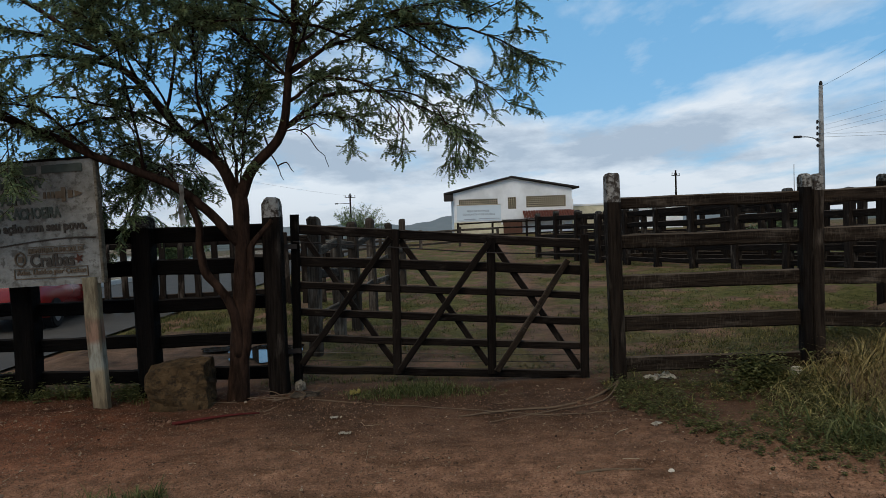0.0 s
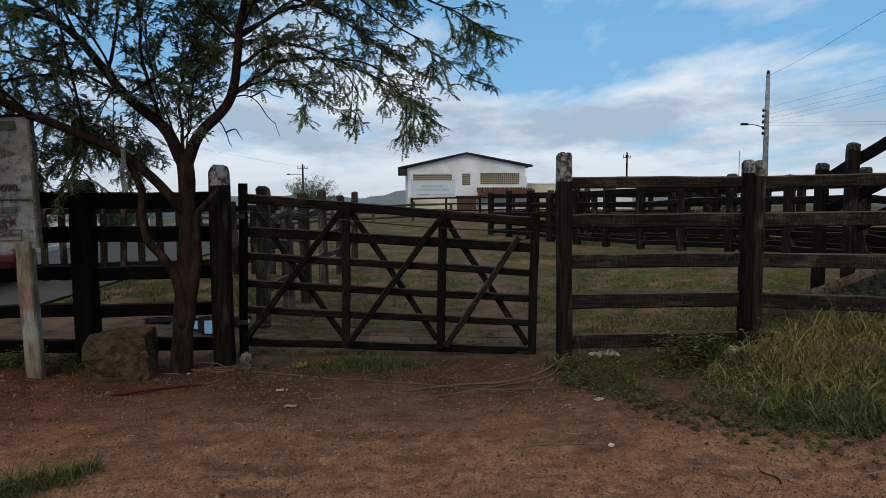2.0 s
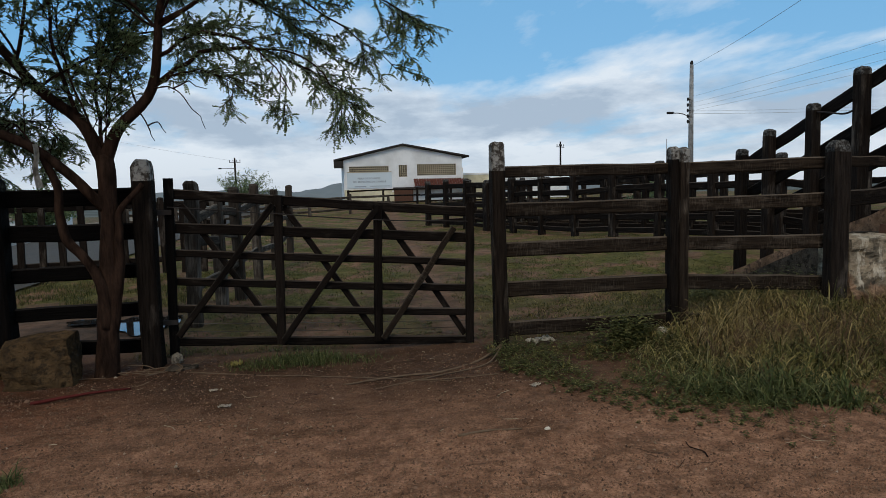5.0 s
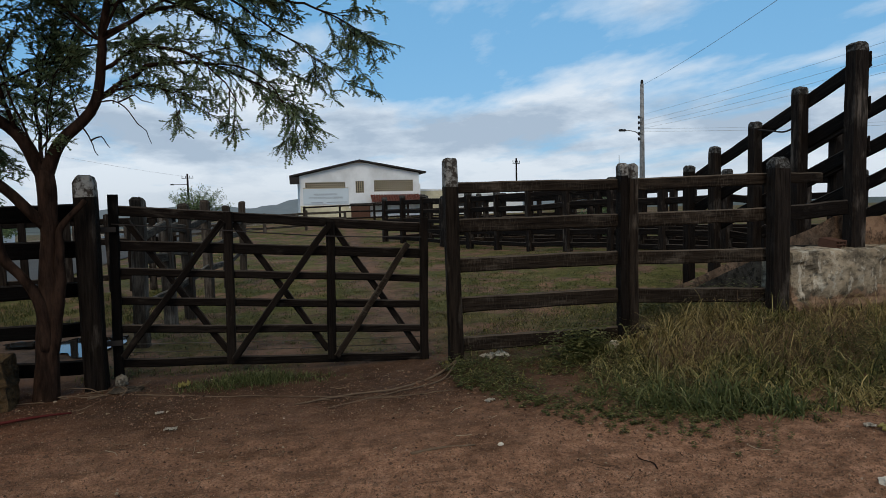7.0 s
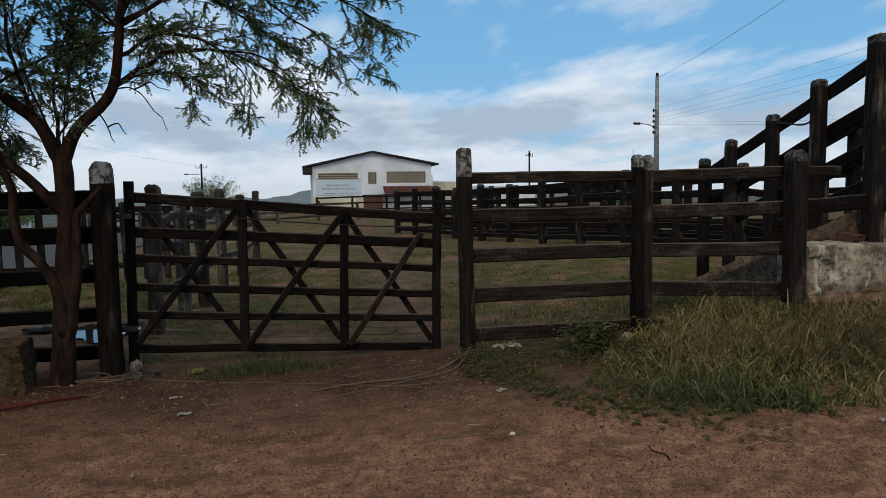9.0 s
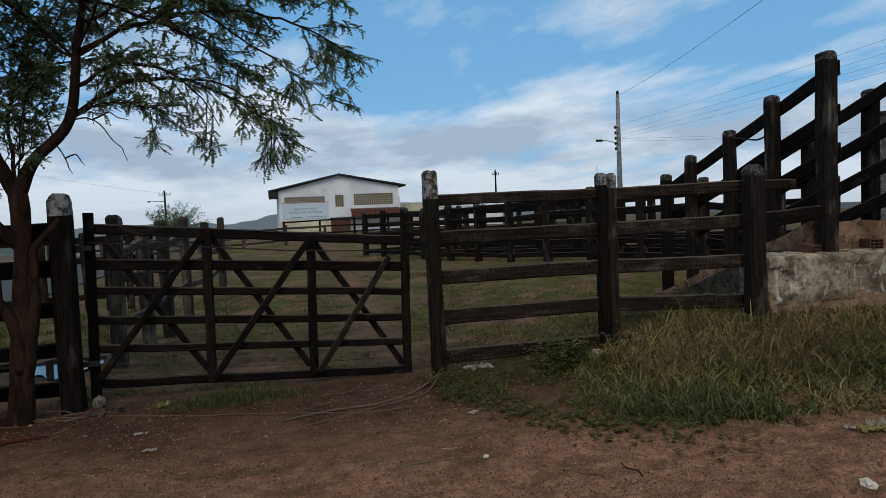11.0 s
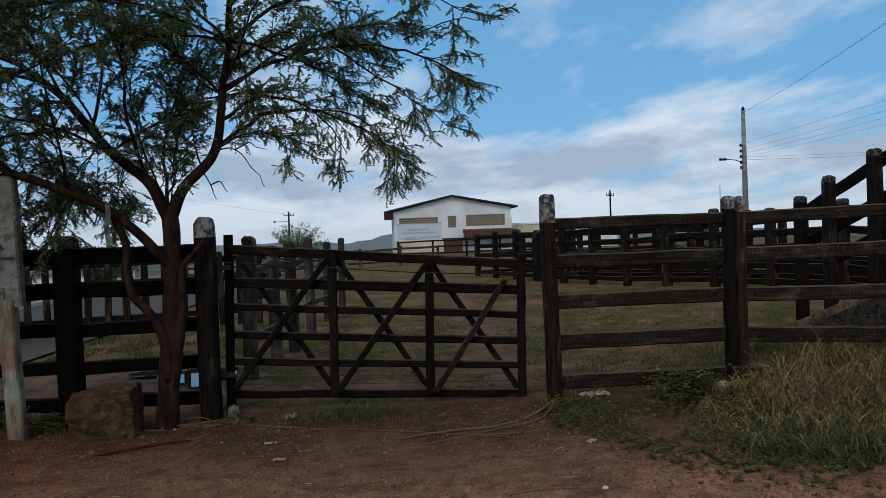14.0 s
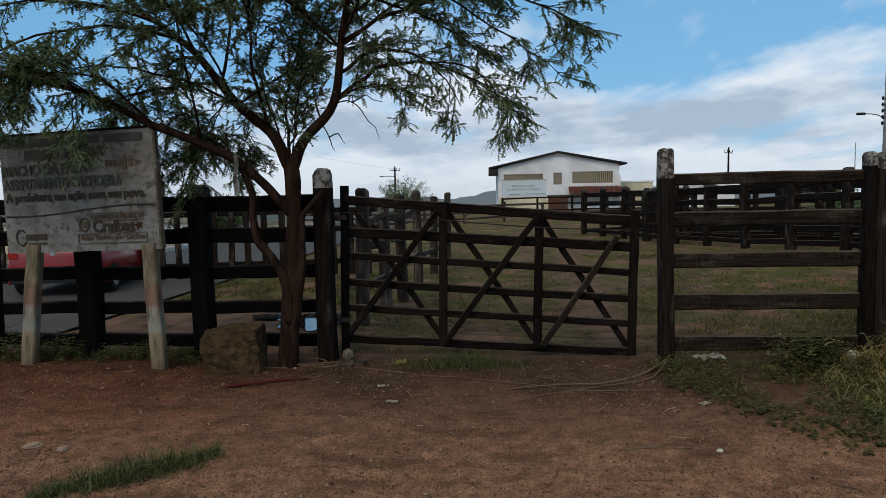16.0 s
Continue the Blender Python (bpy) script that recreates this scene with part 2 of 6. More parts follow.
earth = material("trodden_red_earth", earth_color, lambda t: ramp(t, spots(t, 1.2, 4.0, kind="World"), [(0.35, 0.72), (0.6, 0.95)]), earth_bump, 1.0, 0.06, spec=0.04)
asphalt = material("asphalt", lambda t: mix(t, spots(t, 1.5, 6.0, kind="World"), (0.045, 0.042, 0.038), (0.085, 0.079, 0.072)), 0.7, lambda t: spots(t, 90.0, 2.0, kind="World"), 0.3)
kerb_paint = material("limewashed_kerb", lambda t: mix(t, spots(t, 3.0, 6.0), (0.28, 0.27, 0.25), (0.55, 0.54, 0.52)), 0.9)
whitewash = material("whitewashed_render", lambda t: mix(t, ramp(t, spots(t, 0.7, 7.0, 0.6), [(0.38, 0.0), (0.62, 1.0)]), (0.66, 0.65, 0.635), (0.82, 0.815, 0.805)), 0.9, lambda t: spots(t, 6.0, 6.0), 0.15)
cream = material("cream_dado", lambda t: mix(t, ramp(t, spots(t, 0.9, 7.0, 0.6), [(0.4, 0.0), (0.6, 1.0)]), (0.50, 0.44, 0.30), (0.66, 0.60, 0.43)), 0.9)
ochre = material("ochre_lattice_block", lambda t: mix(t, spots(t, 4.0, 4.0), (0.34, 0.28, 0.19), (0.48, 0.41, 0.29)), 0.9)
inside_dark = material("dark_interior", lambda t: mix(t, spots(t, 1.0, 3.0), (0.02, 0.02, 0.02), (0.04, 0.037, 0.035)), 0.95)
roof_edge = material("dark_roof_edge", lambda t: mix(t, spots(t, 2.0, 5.0), (0.018, 0.016, 0.015), (0.05, 0.042, 0.038)), 0.85)
clay = material("red_clay_tile", lambda t: mix(t, spots(t, 7.0, 5.0, shift=True), (0.055, 0.022, 0.018), (0.15, 0.052, 0.036)), 0.85, lambda t: spots(t, 20.0, 4.0), 0.4)
brick_red = material("fired_hollow_brick", lambda t: mix(t, spots(t, 12.0, 5.0), (0.06, 0.030, 0.020), (0.12, 0.060, 0.040)), 0.9, lambda t: spots(t, 40.0, 4.0), 0.4)
banner_blue = material("pale_blue_banner", lambda t: mix(t, spots(t, 1.5, 4.0), (0.52, 0.58, 0.62), (0.62, 0.68, 0.72)), 0.8)
ink_grey = material("faded_grey_ink", lambda t: mix(t, spots(t, 6.0, 3.0), (0.24, 0.27, 0.30), (0.33, 0.36, 0.39)), 0.8)


def stained(name, base, pale, stain, sc=1.0, bump=0.5):
    def color(t):
        a = mix(t, ramp(t, spots(t, 2.6 * sc, 7.0, 0.65), [(0.4, 0.0), (0.6, 1.0)]), base, pale)
        return mix(t, ramp(t, spots(t, 6.5 * sc, 8.0, 0.72), [(0.50, 0.0), (0.60, 0.9)]), a, stain)
    return material(name, color, 0.92, lambda t: maths(t, "ADD", spots(t, 7.0 * sc, 8.0, 0.7), spots(t, 45.0, 4.0)), bump, 0.02)


def old_render(t):
    a = mix(t, ramp(t, spots(t, 1.1, 7.0, 0.62, kind="World"), [(0.38, 0.0), (0.62, 1.0)]), (0.17, 0.125, 0.078), (0.42, 0.335, 0.232))
    a = mix(t, ramp(t, spots(t, 3.4, 9.0, 0.68, (1, 1, 1.5), kind="World"), [(0.47, 0.0), (0.60, 0.85)]), a, (0.070, 0.058, 0.042))
    a = mix(t, ramp(t, spots(t, 5.2, 9.0, 0.7, (1.6, 1, 0.7), kind="World"), [(0.54, 0.0), (0.61, 0.85)]), a, (0.52, 0.455, 0.355))
    # brown rubble core where the plaster has fallen from the lower half
    at = t.nodes.new("ShaderNodeSeparateXYZ")
    t.links.new(t.nodes.new("ShaderNodeNewGeometry").outputs["Position"], at.inputs[0])
    bare = ramp(t, maths(t, "ADD", at.outputs[2], maths(t, "MULTIPLY", spots(t, 1.8, 7.0, 0.65, kind="World"), 0.9)), [(0.96, 0.9), (1.06, 0.0)])
    a = mix(t, bare, a, mix(t, ramp(t, spots(t, 9.0, 7.0, 0.7, kind="World"), [(0.36, 0.0), (0.64, 1.0)]), (0.085, 0.046, 0.026), (0.33, 0.205, 0.128)))
    return mix(t, ramp(t, spots(t, 14.0, 6.0, 0.7, kind="World"), [(0.55, 0.0), (0.66, 0.75)]), a, (0.045, 0.038, 0.030))


old_concrete = material("crumbling_render", old_render, 0.93, lambda t: maths(t, "ADD", spots(t, 3.4, 9.0, 0.68, (1, 1, 1.5), kind="World"), maths(t, "MULTIPLY", spots(t, 22.0, 7.0, 0.7, kind="World"), 0.5)), 1.0, 0.05)
# stained concrete darkened to carry the cheek wall's shade in its colour
dark_concrete = stained("shade_toned_concrete", (0.042, 0.033, 0.024), (0.090, 0.071, 0.053), (0.018, 0.014, 0.010), 1.6, 0.9)
concrete = stained("stained_concrete", (0.13, 0.106, 0.078), (0.28, 0.245, 0.195), (0.05, 0.043, 0.034), 1.0, 1.0)
earth_bank = stained("packed_earth_bank", (0.105, 0.062, 0.036), (0.225, 0.138, 0.086), (0.050, 0.031, 0.020), 1.4, 1.0)
sandstone = stained("rough_sandstone", (0.050, 0.031, 0.015), (0.098, 0.060, 0.029), (0.030, 0.021, 0.013), 2.0, 1.0)
sign_face = stained("weathered_sign_board", (0.19, 0.18, 0.155), (0.29, 0.28, 0.25), (0.11, 0.10, 0.083), 1.6, 0.35)
pole_concrete = stained("pole_concrete", (0.20, 0.195, 0.19), (0.30, 0.295, 0.285), (0.13, 0.125, 0.12), 0.6, 0.3)
bark = material("furrowed_bark", lambda t: mix(t, ramp(t, spots(t, 16.0, 7.0, 0.68, (1, 1, 0.25), kind="World"), [(0.36, 0.0), (0.66, 1.0)]), (0.010, 0.0055, 0.0037), (0.044, 0.024, 0.0155)), 0.92, lambda t: spots(t, 26.0, 6.0, 0.7, (1, 1, 0.22), kind="World"), 0.9, 0.02)


def leafy(name, stops, rough=0.6, through_light=0.25):
    m = bpy.data.materials.new(name)
    m.use_nodes = True
    t = m.node_tree
    b = t.nodes["Principled BSDF"]
    isl = t.nodes.new("ShaderNodeNewGeometry").outputs["Random Per Island"]
    c = ramp(t, isl, stops)
    t.links.new(c, b.inputs["Base Color"])
    b.inputs["Roughness"].default_value = rough
    b.inputs["Specular IOR Level"].default_value = 0.08
    tr = t.nodes.new("ShaderNodeBsdfTranslucent")
    t.links.new(c, tr.inputs[0])
    ms = t.nodes.new("ShaderNodeMixShader")
    ms.inputs[0].default_value = through_light
    t.links.new(b.outputs[0], ms.inputs[1])
    t.links.new(tr.outputs[0], ms.inputs[2])
    t.links.new(ms.outputs[0], t.nodes["Material Output"].inputs[0])
    return m


tree_leaf = leafy("feathery_leaf", [(0.0, (0.062, 0.092, 0.046)), (0.6, (0.128, 0.172, 0.080)), (1.0, (0.24, 0.28, 0.125))], 0.45, 0.42)
grass_green = leafy("green_grass", [(0.0, (0.022, 0.024, 0.008)), (0.5, (0.078, 0.074, 0.022)), (0.85, (0.20, 0.172, 0.056)), (1.0, (0.42, 0.34, 0.13))])
grass_dry = leafy("dry_grass", [(0.0, (0.058, 0.045, 0.016)), (0.5, (0.215, 0.160, 0.058)), (1.0, (0.50, 0.38, 0.165))])
lush_grass = leafy("lush_grass", [(0.0, (0.034, 0.043, 0.014)), (0.6, (0.078, 0.092, 0.030)), (1.0, (0.19, 0.19, 0.080))])
straw_blade = leafy("straw_blade", [(0.0, (0.16, 0.135, 0.050)), (0.6, (0.30, 0.25, 0.105)), (1.0, (0.52, 0.44, 0.24))])
dead_grass = leafy("dead_stem", [(0.0, (0.07, 0.040, 0.022)), (1.0, (0.23, 0.145, 0.085))])
weed_leaf = leafy("weed_leaf", [(0.0, (0.036, 0.042, 0.014)), (0.8, (0.105, 0.108, 0.036)), (1.0, (0.22, 0.195, 0.080))])
field_grass = leafy("field_grass", [(0.0, (0.028, 0.034, 0.010)), (0.6, (0.080, 0.082, 0.026)), (1.0, (0.20, 0.165, 0.064))])


# ---- building blocks ----
def empty(name, place, label, category, group="", turn=0.0):
    e = new(name)
    e.empty_display_size = 0.1
    e.matrix_basis = pose(*place, 0, 0, turn)
    return tagged(e, label, category, group)


def mesh_of(name, bm, mats):
    me = bpy.data.meshes.new(name)
    bm.to_mesh(me)
    bm.free()
    for m in mats if isinstance(mats, (list, tuple)) else [mats]:
        me.materials.append(m)
    return me


def part(name, bm, mat, parent, label="", m=Matrix(), smooth=False):
    """One mesh under a thing or part; m is its pose in the world."""
    me = bm if isinstance(bm, bpy.types.Mesh) else mesh_of(name, bm, mat)
    if smooth:
        me.polygons.foreach_set("use_smooth", [True] * len(me.polygons))
    ob = new(name, me)
    if parent:
        ob.parent = parent
        ob.matrix_parent_inverse = parent.matrix_basis.inverted()
    ob.matrix_basis = m
    return tagged(ob, label)


def bar(length, h, t, seed=0, segs=7, bevel=0.013, rough=0.004):
    """A plank along x from 0, h high (z), t thick (y), with eased edges and uneven sides."""
    rnd = random.Random(seed)
    bm = bmesh.new()
    rings = []
    b = min(bevel, h * 0.3, t * 0.3)
    prof = [(-t / 2 + b, -h / 2), (t / 2 - b, -h / 2), (t / 2, -h / 2 + b), (t / 2, h / 2 - b), (t / 2 - b, h / 2), (-t / 2 + b, h / 2), (-t / 2, h / 2 - b), (-t / 2, -h / 2 + b)]
    for i in range(segs + 1):
        x = length * i / segs
        dy, dz, s = rnd.uniform(-rough, rough), rnd.uniform(-rough, rough), 1 + rnd.uniform(-1, 1) * rough * 4
        rings.append([bm.verts.new((x, y + dy + rnd.uniform(-1, 1) * rough * 0.3, z * s + dz + rnd.uniform(-1, 1) * rough * 0.4)) for y, z in prof])
    for a, c in zip(rings, rings[1:]):
        for k in range(8):
            bm.faces.new((a[k], a[(k + 1) % 8], c[(k + 1) % 8], c[k]))
    bm.faces.new(rings[0][::-1])
    bm.faces.new(rings[-1])
    bmesh.ops.recalc_face_normals(bm, faces=bm.faces)
    return bm


def along(p0, p1):
    """A pose whose x axis runs from p0 to p1, z kept as upright as may be."""
    p0, p1 = Vector(p0), Vector(p1)
    x = (p1 - p0).normalized()
    up = Vector((0, 0, 1)) if abs(x.z) < 0.9 else Vector((1, 0, 0))
    y = up.cross(x).normalized()
    z = x.cross(y)
    return Matrix.Translation(p0) @ Matrix((x, y, z)).transposed().to_4x4()


SEED = [100]


def rail(name, p0, p1, h, t, mat, parent, label="", segs=7, rough=0.004):
    SEED[0] += 1
    return part(name, bar((Vector(p1) - Vector(p0)).length, h, t, SEED[0], segs, rough=rough), mat, parent, label, along(p0, p1))


def post_mesh(h, w, d, seed, crown=0.05, cap=0.16, mats=None, lean=(0, 0), sunk=0.15):
    """An upright squared post with chamfered head; the head takes the second material."""
    rnd = random.Random(seed)
    bm = bmesh.new()
    c = min(w, d) * 0.12
    prof = [(-w / 2 + c, -d / 2), (w / 2 - c, -d / 2), (w / 2, -d / 2 + c), (w / 2, d / 2 - c), (w / 2 - c, d / 2), (-w / 2 + c, d / 2), (-w / 2, d / 2 - c), (-w / 2, -d / 2 + c)]
    levels = [(-sunk, 1.03), (h * 0.2, 1.0), (h * 0.45, 0.99), (h * 0.7, 1.0), (h - cap, 0.98), (h - crown, 0.97), (h - crown * 0.25, 0.74), (h, 0.45)]
    rings = []
    for z, s in levels:
        ox, oy = lean[0] * max(z, 0) + rnd.uniform(-0.005, 0.005), lean[1] * max(z, 0) + rnd.uniform(-0.005, 0.005)
        rings.append([bm.verts.new((x * s + ox + rnd.uniform(-0.004, 0.004), y * s + oy + rnd.uniform(-0.004, 0.004), z + rnd.uniform(-0.006, 0.006))) for x, y in prof])
    for i, (a, b) in enumerate(zip(rings, rings[1:])):
        for k in range(8):
            f = bm.faces.new((a[k], a[(k + 1) % 8], b[(k + 1) % 8], b[k]))
            f.material_index = 1 if i >= 4 else 0
    f = bm.faces.new(rings[-1])
    f.material_index = 1
    bm.faces.new(rings[0][::-1])
    return mesh_of("post", bm, [UPRIGHT.get(m.name, m) for m in (mats or [tarred, cap_moss])])


def post(place, h, w, d, parent, mats=None, crown=0.05, cap=0.16, lean=(0, 0), label="", turn=0.0, name="post"):
    SEED[0] += 1
    return part(name, post_mesh(h, w, d, SEED[0], crown, cap, mats, lean), None, parent, label, pose(*place, 0, 0, turn))


def slab(bm, x0, x1, y0, y1, z0, z1, bevel=0.0, mat_index=0):
    m = Matrix.Translation(((x0 + x1) / 2, (y0 + y1) / 2, (z0 + z1) / 2)) @ Matrix.Diagonal((x1 - x0, y1 - y0, z1 - z0, 1))
    r = bmesh.ops.create_cube(bm, size=1, matrix=m)
    faces = {f for v in r["verts"] for f in v.link_faces}
    for f in faces:
        f.material_index = mat_index
    if bevel:
        es = {e for v in r["verts"] for e in v.link_edges}
        bmesh.ops.bevel(bm, geom=list(es), offset=bevel, segments=2, affect="EDGES")
    return bm


def block(x0, x1, y0, y1, z0, z1, bevel=0.0):
    return slab(bmesh.new(), x0, x1, y0, y1, z0, z1, bevel)


def tube(bm, pts, radii, sides=7, closed=True):
    """A tapered limb through pts."""
    pts = [Vector(p) for p in pts]
    rings, n = [], None
    for i, p in enumerate(pts):
        d = (pts[min(i + 1, len(pts) - 1)] - pts[max(i - 1, 0)]).normalized()
        if n is None:
            n = d.orthogonal().normalized()
        n = (n - d * n.dot(d)).normalized()
        b = d.cross(n)
        rings.append([bm.verts.new(p + (n * math.cos(a) + b * math.sin(a)) * radii[i]) for a in (2 * math.pi * k / sides for k in range(sides))])
    for a, c in zip(rings, rings[1:]):
        for k in range(sides):
            bm.faces.new((a[k], a[(k + 1) % sides], c[(k + 1) % sides], c[k]))
    if closed and sides > 2:
        bm.faces.new(rings[0][::-1])
        bm.faces.new(rings[-1])
    return rings


def smooth_line(pts, per=5):
    """Catmull-Rom through control points of 3 or 4 numbers."""
    p = [Vector(q) for q in pts]
    p = [p[0] * 2 - p[1]] + p + [p[-1] * 2 - p[-2]]
    out = []
    for i in range(1, len(p) - 2):
        for k in range(per):
            t = k / per
            a, b, c, d = p[i - 1], p[i], p[i + 1], p[i + 2]
            out.append(0.5 * ((2 * b) + (c - a) * t + (2 * a - 5 * b + 4 * c - d) * t * t + (3 * b - a - 3 * c + d) * t ** 3))
    out.append(p[-2])
    return out


def step(a, b, x):
    t = min(1.0, max(0.0, (x - a) / (b - a)))
    return t * t * (3 - 2 * t)


# ---- ground ----
def height(x, y):
    far = math.hypot(x, y)
    h = 0.55 * step(29, 50, y) * step(-7, 3, x) * (1 - step(70, 160, far))
    h += 0.30 * step(2.6, 5.2, x) * step(3.7, 5.3, y) * (1 - step(6.4, 8.5, y)) * (1 - step(11, 15, x))
    h += 0.26 * step(4.5, 8.5, x) * step(25, 13, y) * step(9.6, 11.5, y) * (1 - step(16, 22, x))
    h -= 34 * step(70, 900, far)
    h -= 1.9 * step(-12.5, -20, x) * step(12, 32, y)
    h -= 0.10 * step(-4.9, -5.5, x) * step(6.2, 7.2, y) * (1 - step(60, 90, y))
    if far < 60:
        h += 0.030 * (noise.noise((x * 0.7, y * 0.7, 3.1))) + 0.014 * noise.noise((x * 3.1, y * 3.1, 1.7))
        h += 0.05 * step(-2.0, -3.5, x) * step(4.3, 5.4, y) * (1 - step(6.0, 7.2, y))
    if far < 14:
        fade = 1 - step(9, 14, far)
        h += fade * (0.011 * noise.noise((x * 7.0, y * 7.0, 5.0)) + 0.008 * noise.noise((x * 15.0, y * 15.0, 2.0)) + 0.005 * noise.noise((x * 31.0, y * 31.0, 8.0)))
    return h


def ground():
    def axis(limit_lo, limit_hi, fine_lo, fine_hi, d):
        a = list(np.arange(fine_lo, fine_hi + 1e-6, d))
        v, s = fine_hi, d
        while v < limit_hi:
            s *= 1.22
            v += s
            a.append(v)
        v, s, lo = fine_lo, d, []
        while v > limit_lo:
            s *= 1.22
            v -= s
            lo.append(v)
        return lo[::-1] + a
    xs, ys = axis(-4200, 4200, -5.4, 8.4, 0.045), axis(-600, 4600, 2.6, 9.4, 0.045)
    nx = len(xs)
    verts = [(x, y, height(x, y)) for y in ys for x in xs]
    faces = [(j * nx + i, j * nx + i + 1, (j + 1) * nx + i + 1, (j + 1) * nx + i) for j in range(len(ys) - 1) for i in range(nx - 1)]
    me = bpy.data.meshes.new("ground")
    me.from_pydata(verts, [], faces)
    me.materials.append(earth)
    me.polygons.foreach_set("use_smooth", [True] * len(faces))
    return tagged(new("ground", me), "bare trodden red earth turning to patchy grass behind the gate", "ground", kind="structure")


ground()


# ---- fence along the yard, left of the gate ----
def left_fence():
    f = empty("wooden_fence", (-3.4, 5.95, 0), "tall near-black plank corral fence beside the roadside sign", "fence")
    heads = [(-5.12, 1.80, 0.19), (-4.02, 1.77, 0.205), (-2.82, 1.80, 0.185), (-1.545, 1.94, 0.17)]
    for i, (x, h, w) in enumerate(heads):
        last = i == 3
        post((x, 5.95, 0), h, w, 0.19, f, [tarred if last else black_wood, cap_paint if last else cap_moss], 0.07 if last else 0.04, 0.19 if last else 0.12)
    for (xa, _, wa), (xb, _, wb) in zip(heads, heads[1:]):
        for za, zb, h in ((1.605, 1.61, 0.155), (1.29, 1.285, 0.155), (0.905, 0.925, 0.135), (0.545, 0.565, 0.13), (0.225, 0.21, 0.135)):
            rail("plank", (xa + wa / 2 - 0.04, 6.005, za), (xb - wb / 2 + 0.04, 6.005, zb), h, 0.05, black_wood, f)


# ---- fence right of the gate ----
def right_fence():
    f = empty("wooden_fence", (3.5, 5.85, 0), "weathered dark plank fence standing in tall verge grass", "fence")
    post((1.80, 5.92, 0), 2.06, 0.135, 0.15, f, [planks_worn, cap_paint], 0.03, 0.28, (-0.012, 0))
    post((3.635, 5.90, 0), 1.99, 0.09, 0.13, f, [tarred, cap_paint], 0.03, 0.13)
    post((3.727, 5.86, 0), 1.98, 0.092, 0.13, f, [planks_worn, cap_paint], 0.03, 0.15)
    post((5.33, 5.64, 0.1), 1.92, 0.19, 0.18, f, [tarred, cap_moss], 0.07, 0.12)
    for z, h in ((1.765, 0.115), (1.385, 0.14), (0.985, 0.15), (0.58, 0.16), (0.175, 0.15)):
        rail("plank", (1.85, 5.955, z), (3.66, 5.935, z + 0.008), h, 0.045, planks_worn, f)
    for z, zb, h in ((1.765, 1.80, 0.13), (1.39, 1.41, 0.15), (0.985, 0.965, 0.15), (0.58, 0.52, 0.16), (0.17, 0.12, 0.15)):
        rail("plank", (3.66, 5.945, z), (5.30 if z < 1.5 else 5.34, 5.79, zb), h, 0.045, planks_worn, f)
    # top board runs on past the corner post to the ramp
    rail("plank", (5.40, 5.72, 1.80), (6.02, 5.80, 1.80), 0.115, 0.045, planks_worn, f, "short broken end of the top plank")
    rail("plank", (5.44, 5.72, 1.41), (6.40, 5.84, 1.46), 0.17, 0.045, tarred, f)


# ---- gate ----
def gate():
    y = 6.12
    g = empty("farm_gate", (0.05, y, 0.04), "closed dark wooden farm gate with three crossed-brace bays", "gate")
    stiles = [(-1.39, 0.06, 1.77, 0.085), (-0.38, 0.12, 1.585, 0.085), (0.58, 0.09, 1.465, 0.085), (1.52, 0.02, 1.47, 0.085)]
    for x, z0, z1, w in stiles:
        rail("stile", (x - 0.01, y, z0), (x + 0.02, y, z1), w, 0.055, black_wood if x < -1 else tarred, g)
    ends = [(1.625, 1.375, 0.095), (1.30, 1.11, 0.10), (1.055, 0.855, 0.075), (0.78, 0.585, 0.078), (0.515, 0.335, 0.078), (0.19, 0.045, 0.085)]
    for za, zb, h in ends:
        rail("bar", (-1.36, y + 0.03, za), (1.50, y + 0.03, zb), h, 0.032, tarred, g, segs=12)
    pairs = [((-1.34, 0.26), (-0.41, 1.50)), ((-1.28, 1.52), (-0.42, 0.22)), ((-0.36, 0.16), (0.57, 1.42)), ((-0.32, 1.48), (0.54, 0.17)), ((0.62, 0.12), (1.36, 1.22)), ((0.62, 1.42), (1.48, 0.10))]
    for k, (a, b) in enumerate(pairs):
        rail("brace", (a[0], y - 0.05 + 0.125 * (k % 2), a[1]), (b[0], y - 0.05 + 0.125 * (k % 2), b[1]), 0.062, 0.028, planks_worn if k == 4 else tarred, g)
    bm = bmesh.new()
    tube(bm, smooth_line([(-1.38, y - 0.06, 1.50), (-0.4, y - 0.055, 1.41), (0.6, y - 0.055, 1.32), (1.5, y - 0.06, 1.28)]), [0.006] * 16, 5)
    part("wire", bm, roof_edge, g, "rusty slack wire")
    for za, zm, zb in ((0.36, 0.29, 0.24), (0.28, 0.21, 0.17)):
        bm = bmesh.new()
        tube(bm, smooth_line([(-1.38, y + 0.07, za), (0.1, y + 0.08, zm), (1.5, y + 0.07, zb)]), [0.004] * 11, 5)
        part("wire", bm, grey_wood, g, "slack wire strand along the gate")
    for z in (1.45, 0.4):
        bm = block(-1.56, -1.34, y - 0.075, y - 0.062, z - 0.025, z + 0.025, 0.004)
        part("hinge", bm, roof_edge, g, "rusted strap hinge")


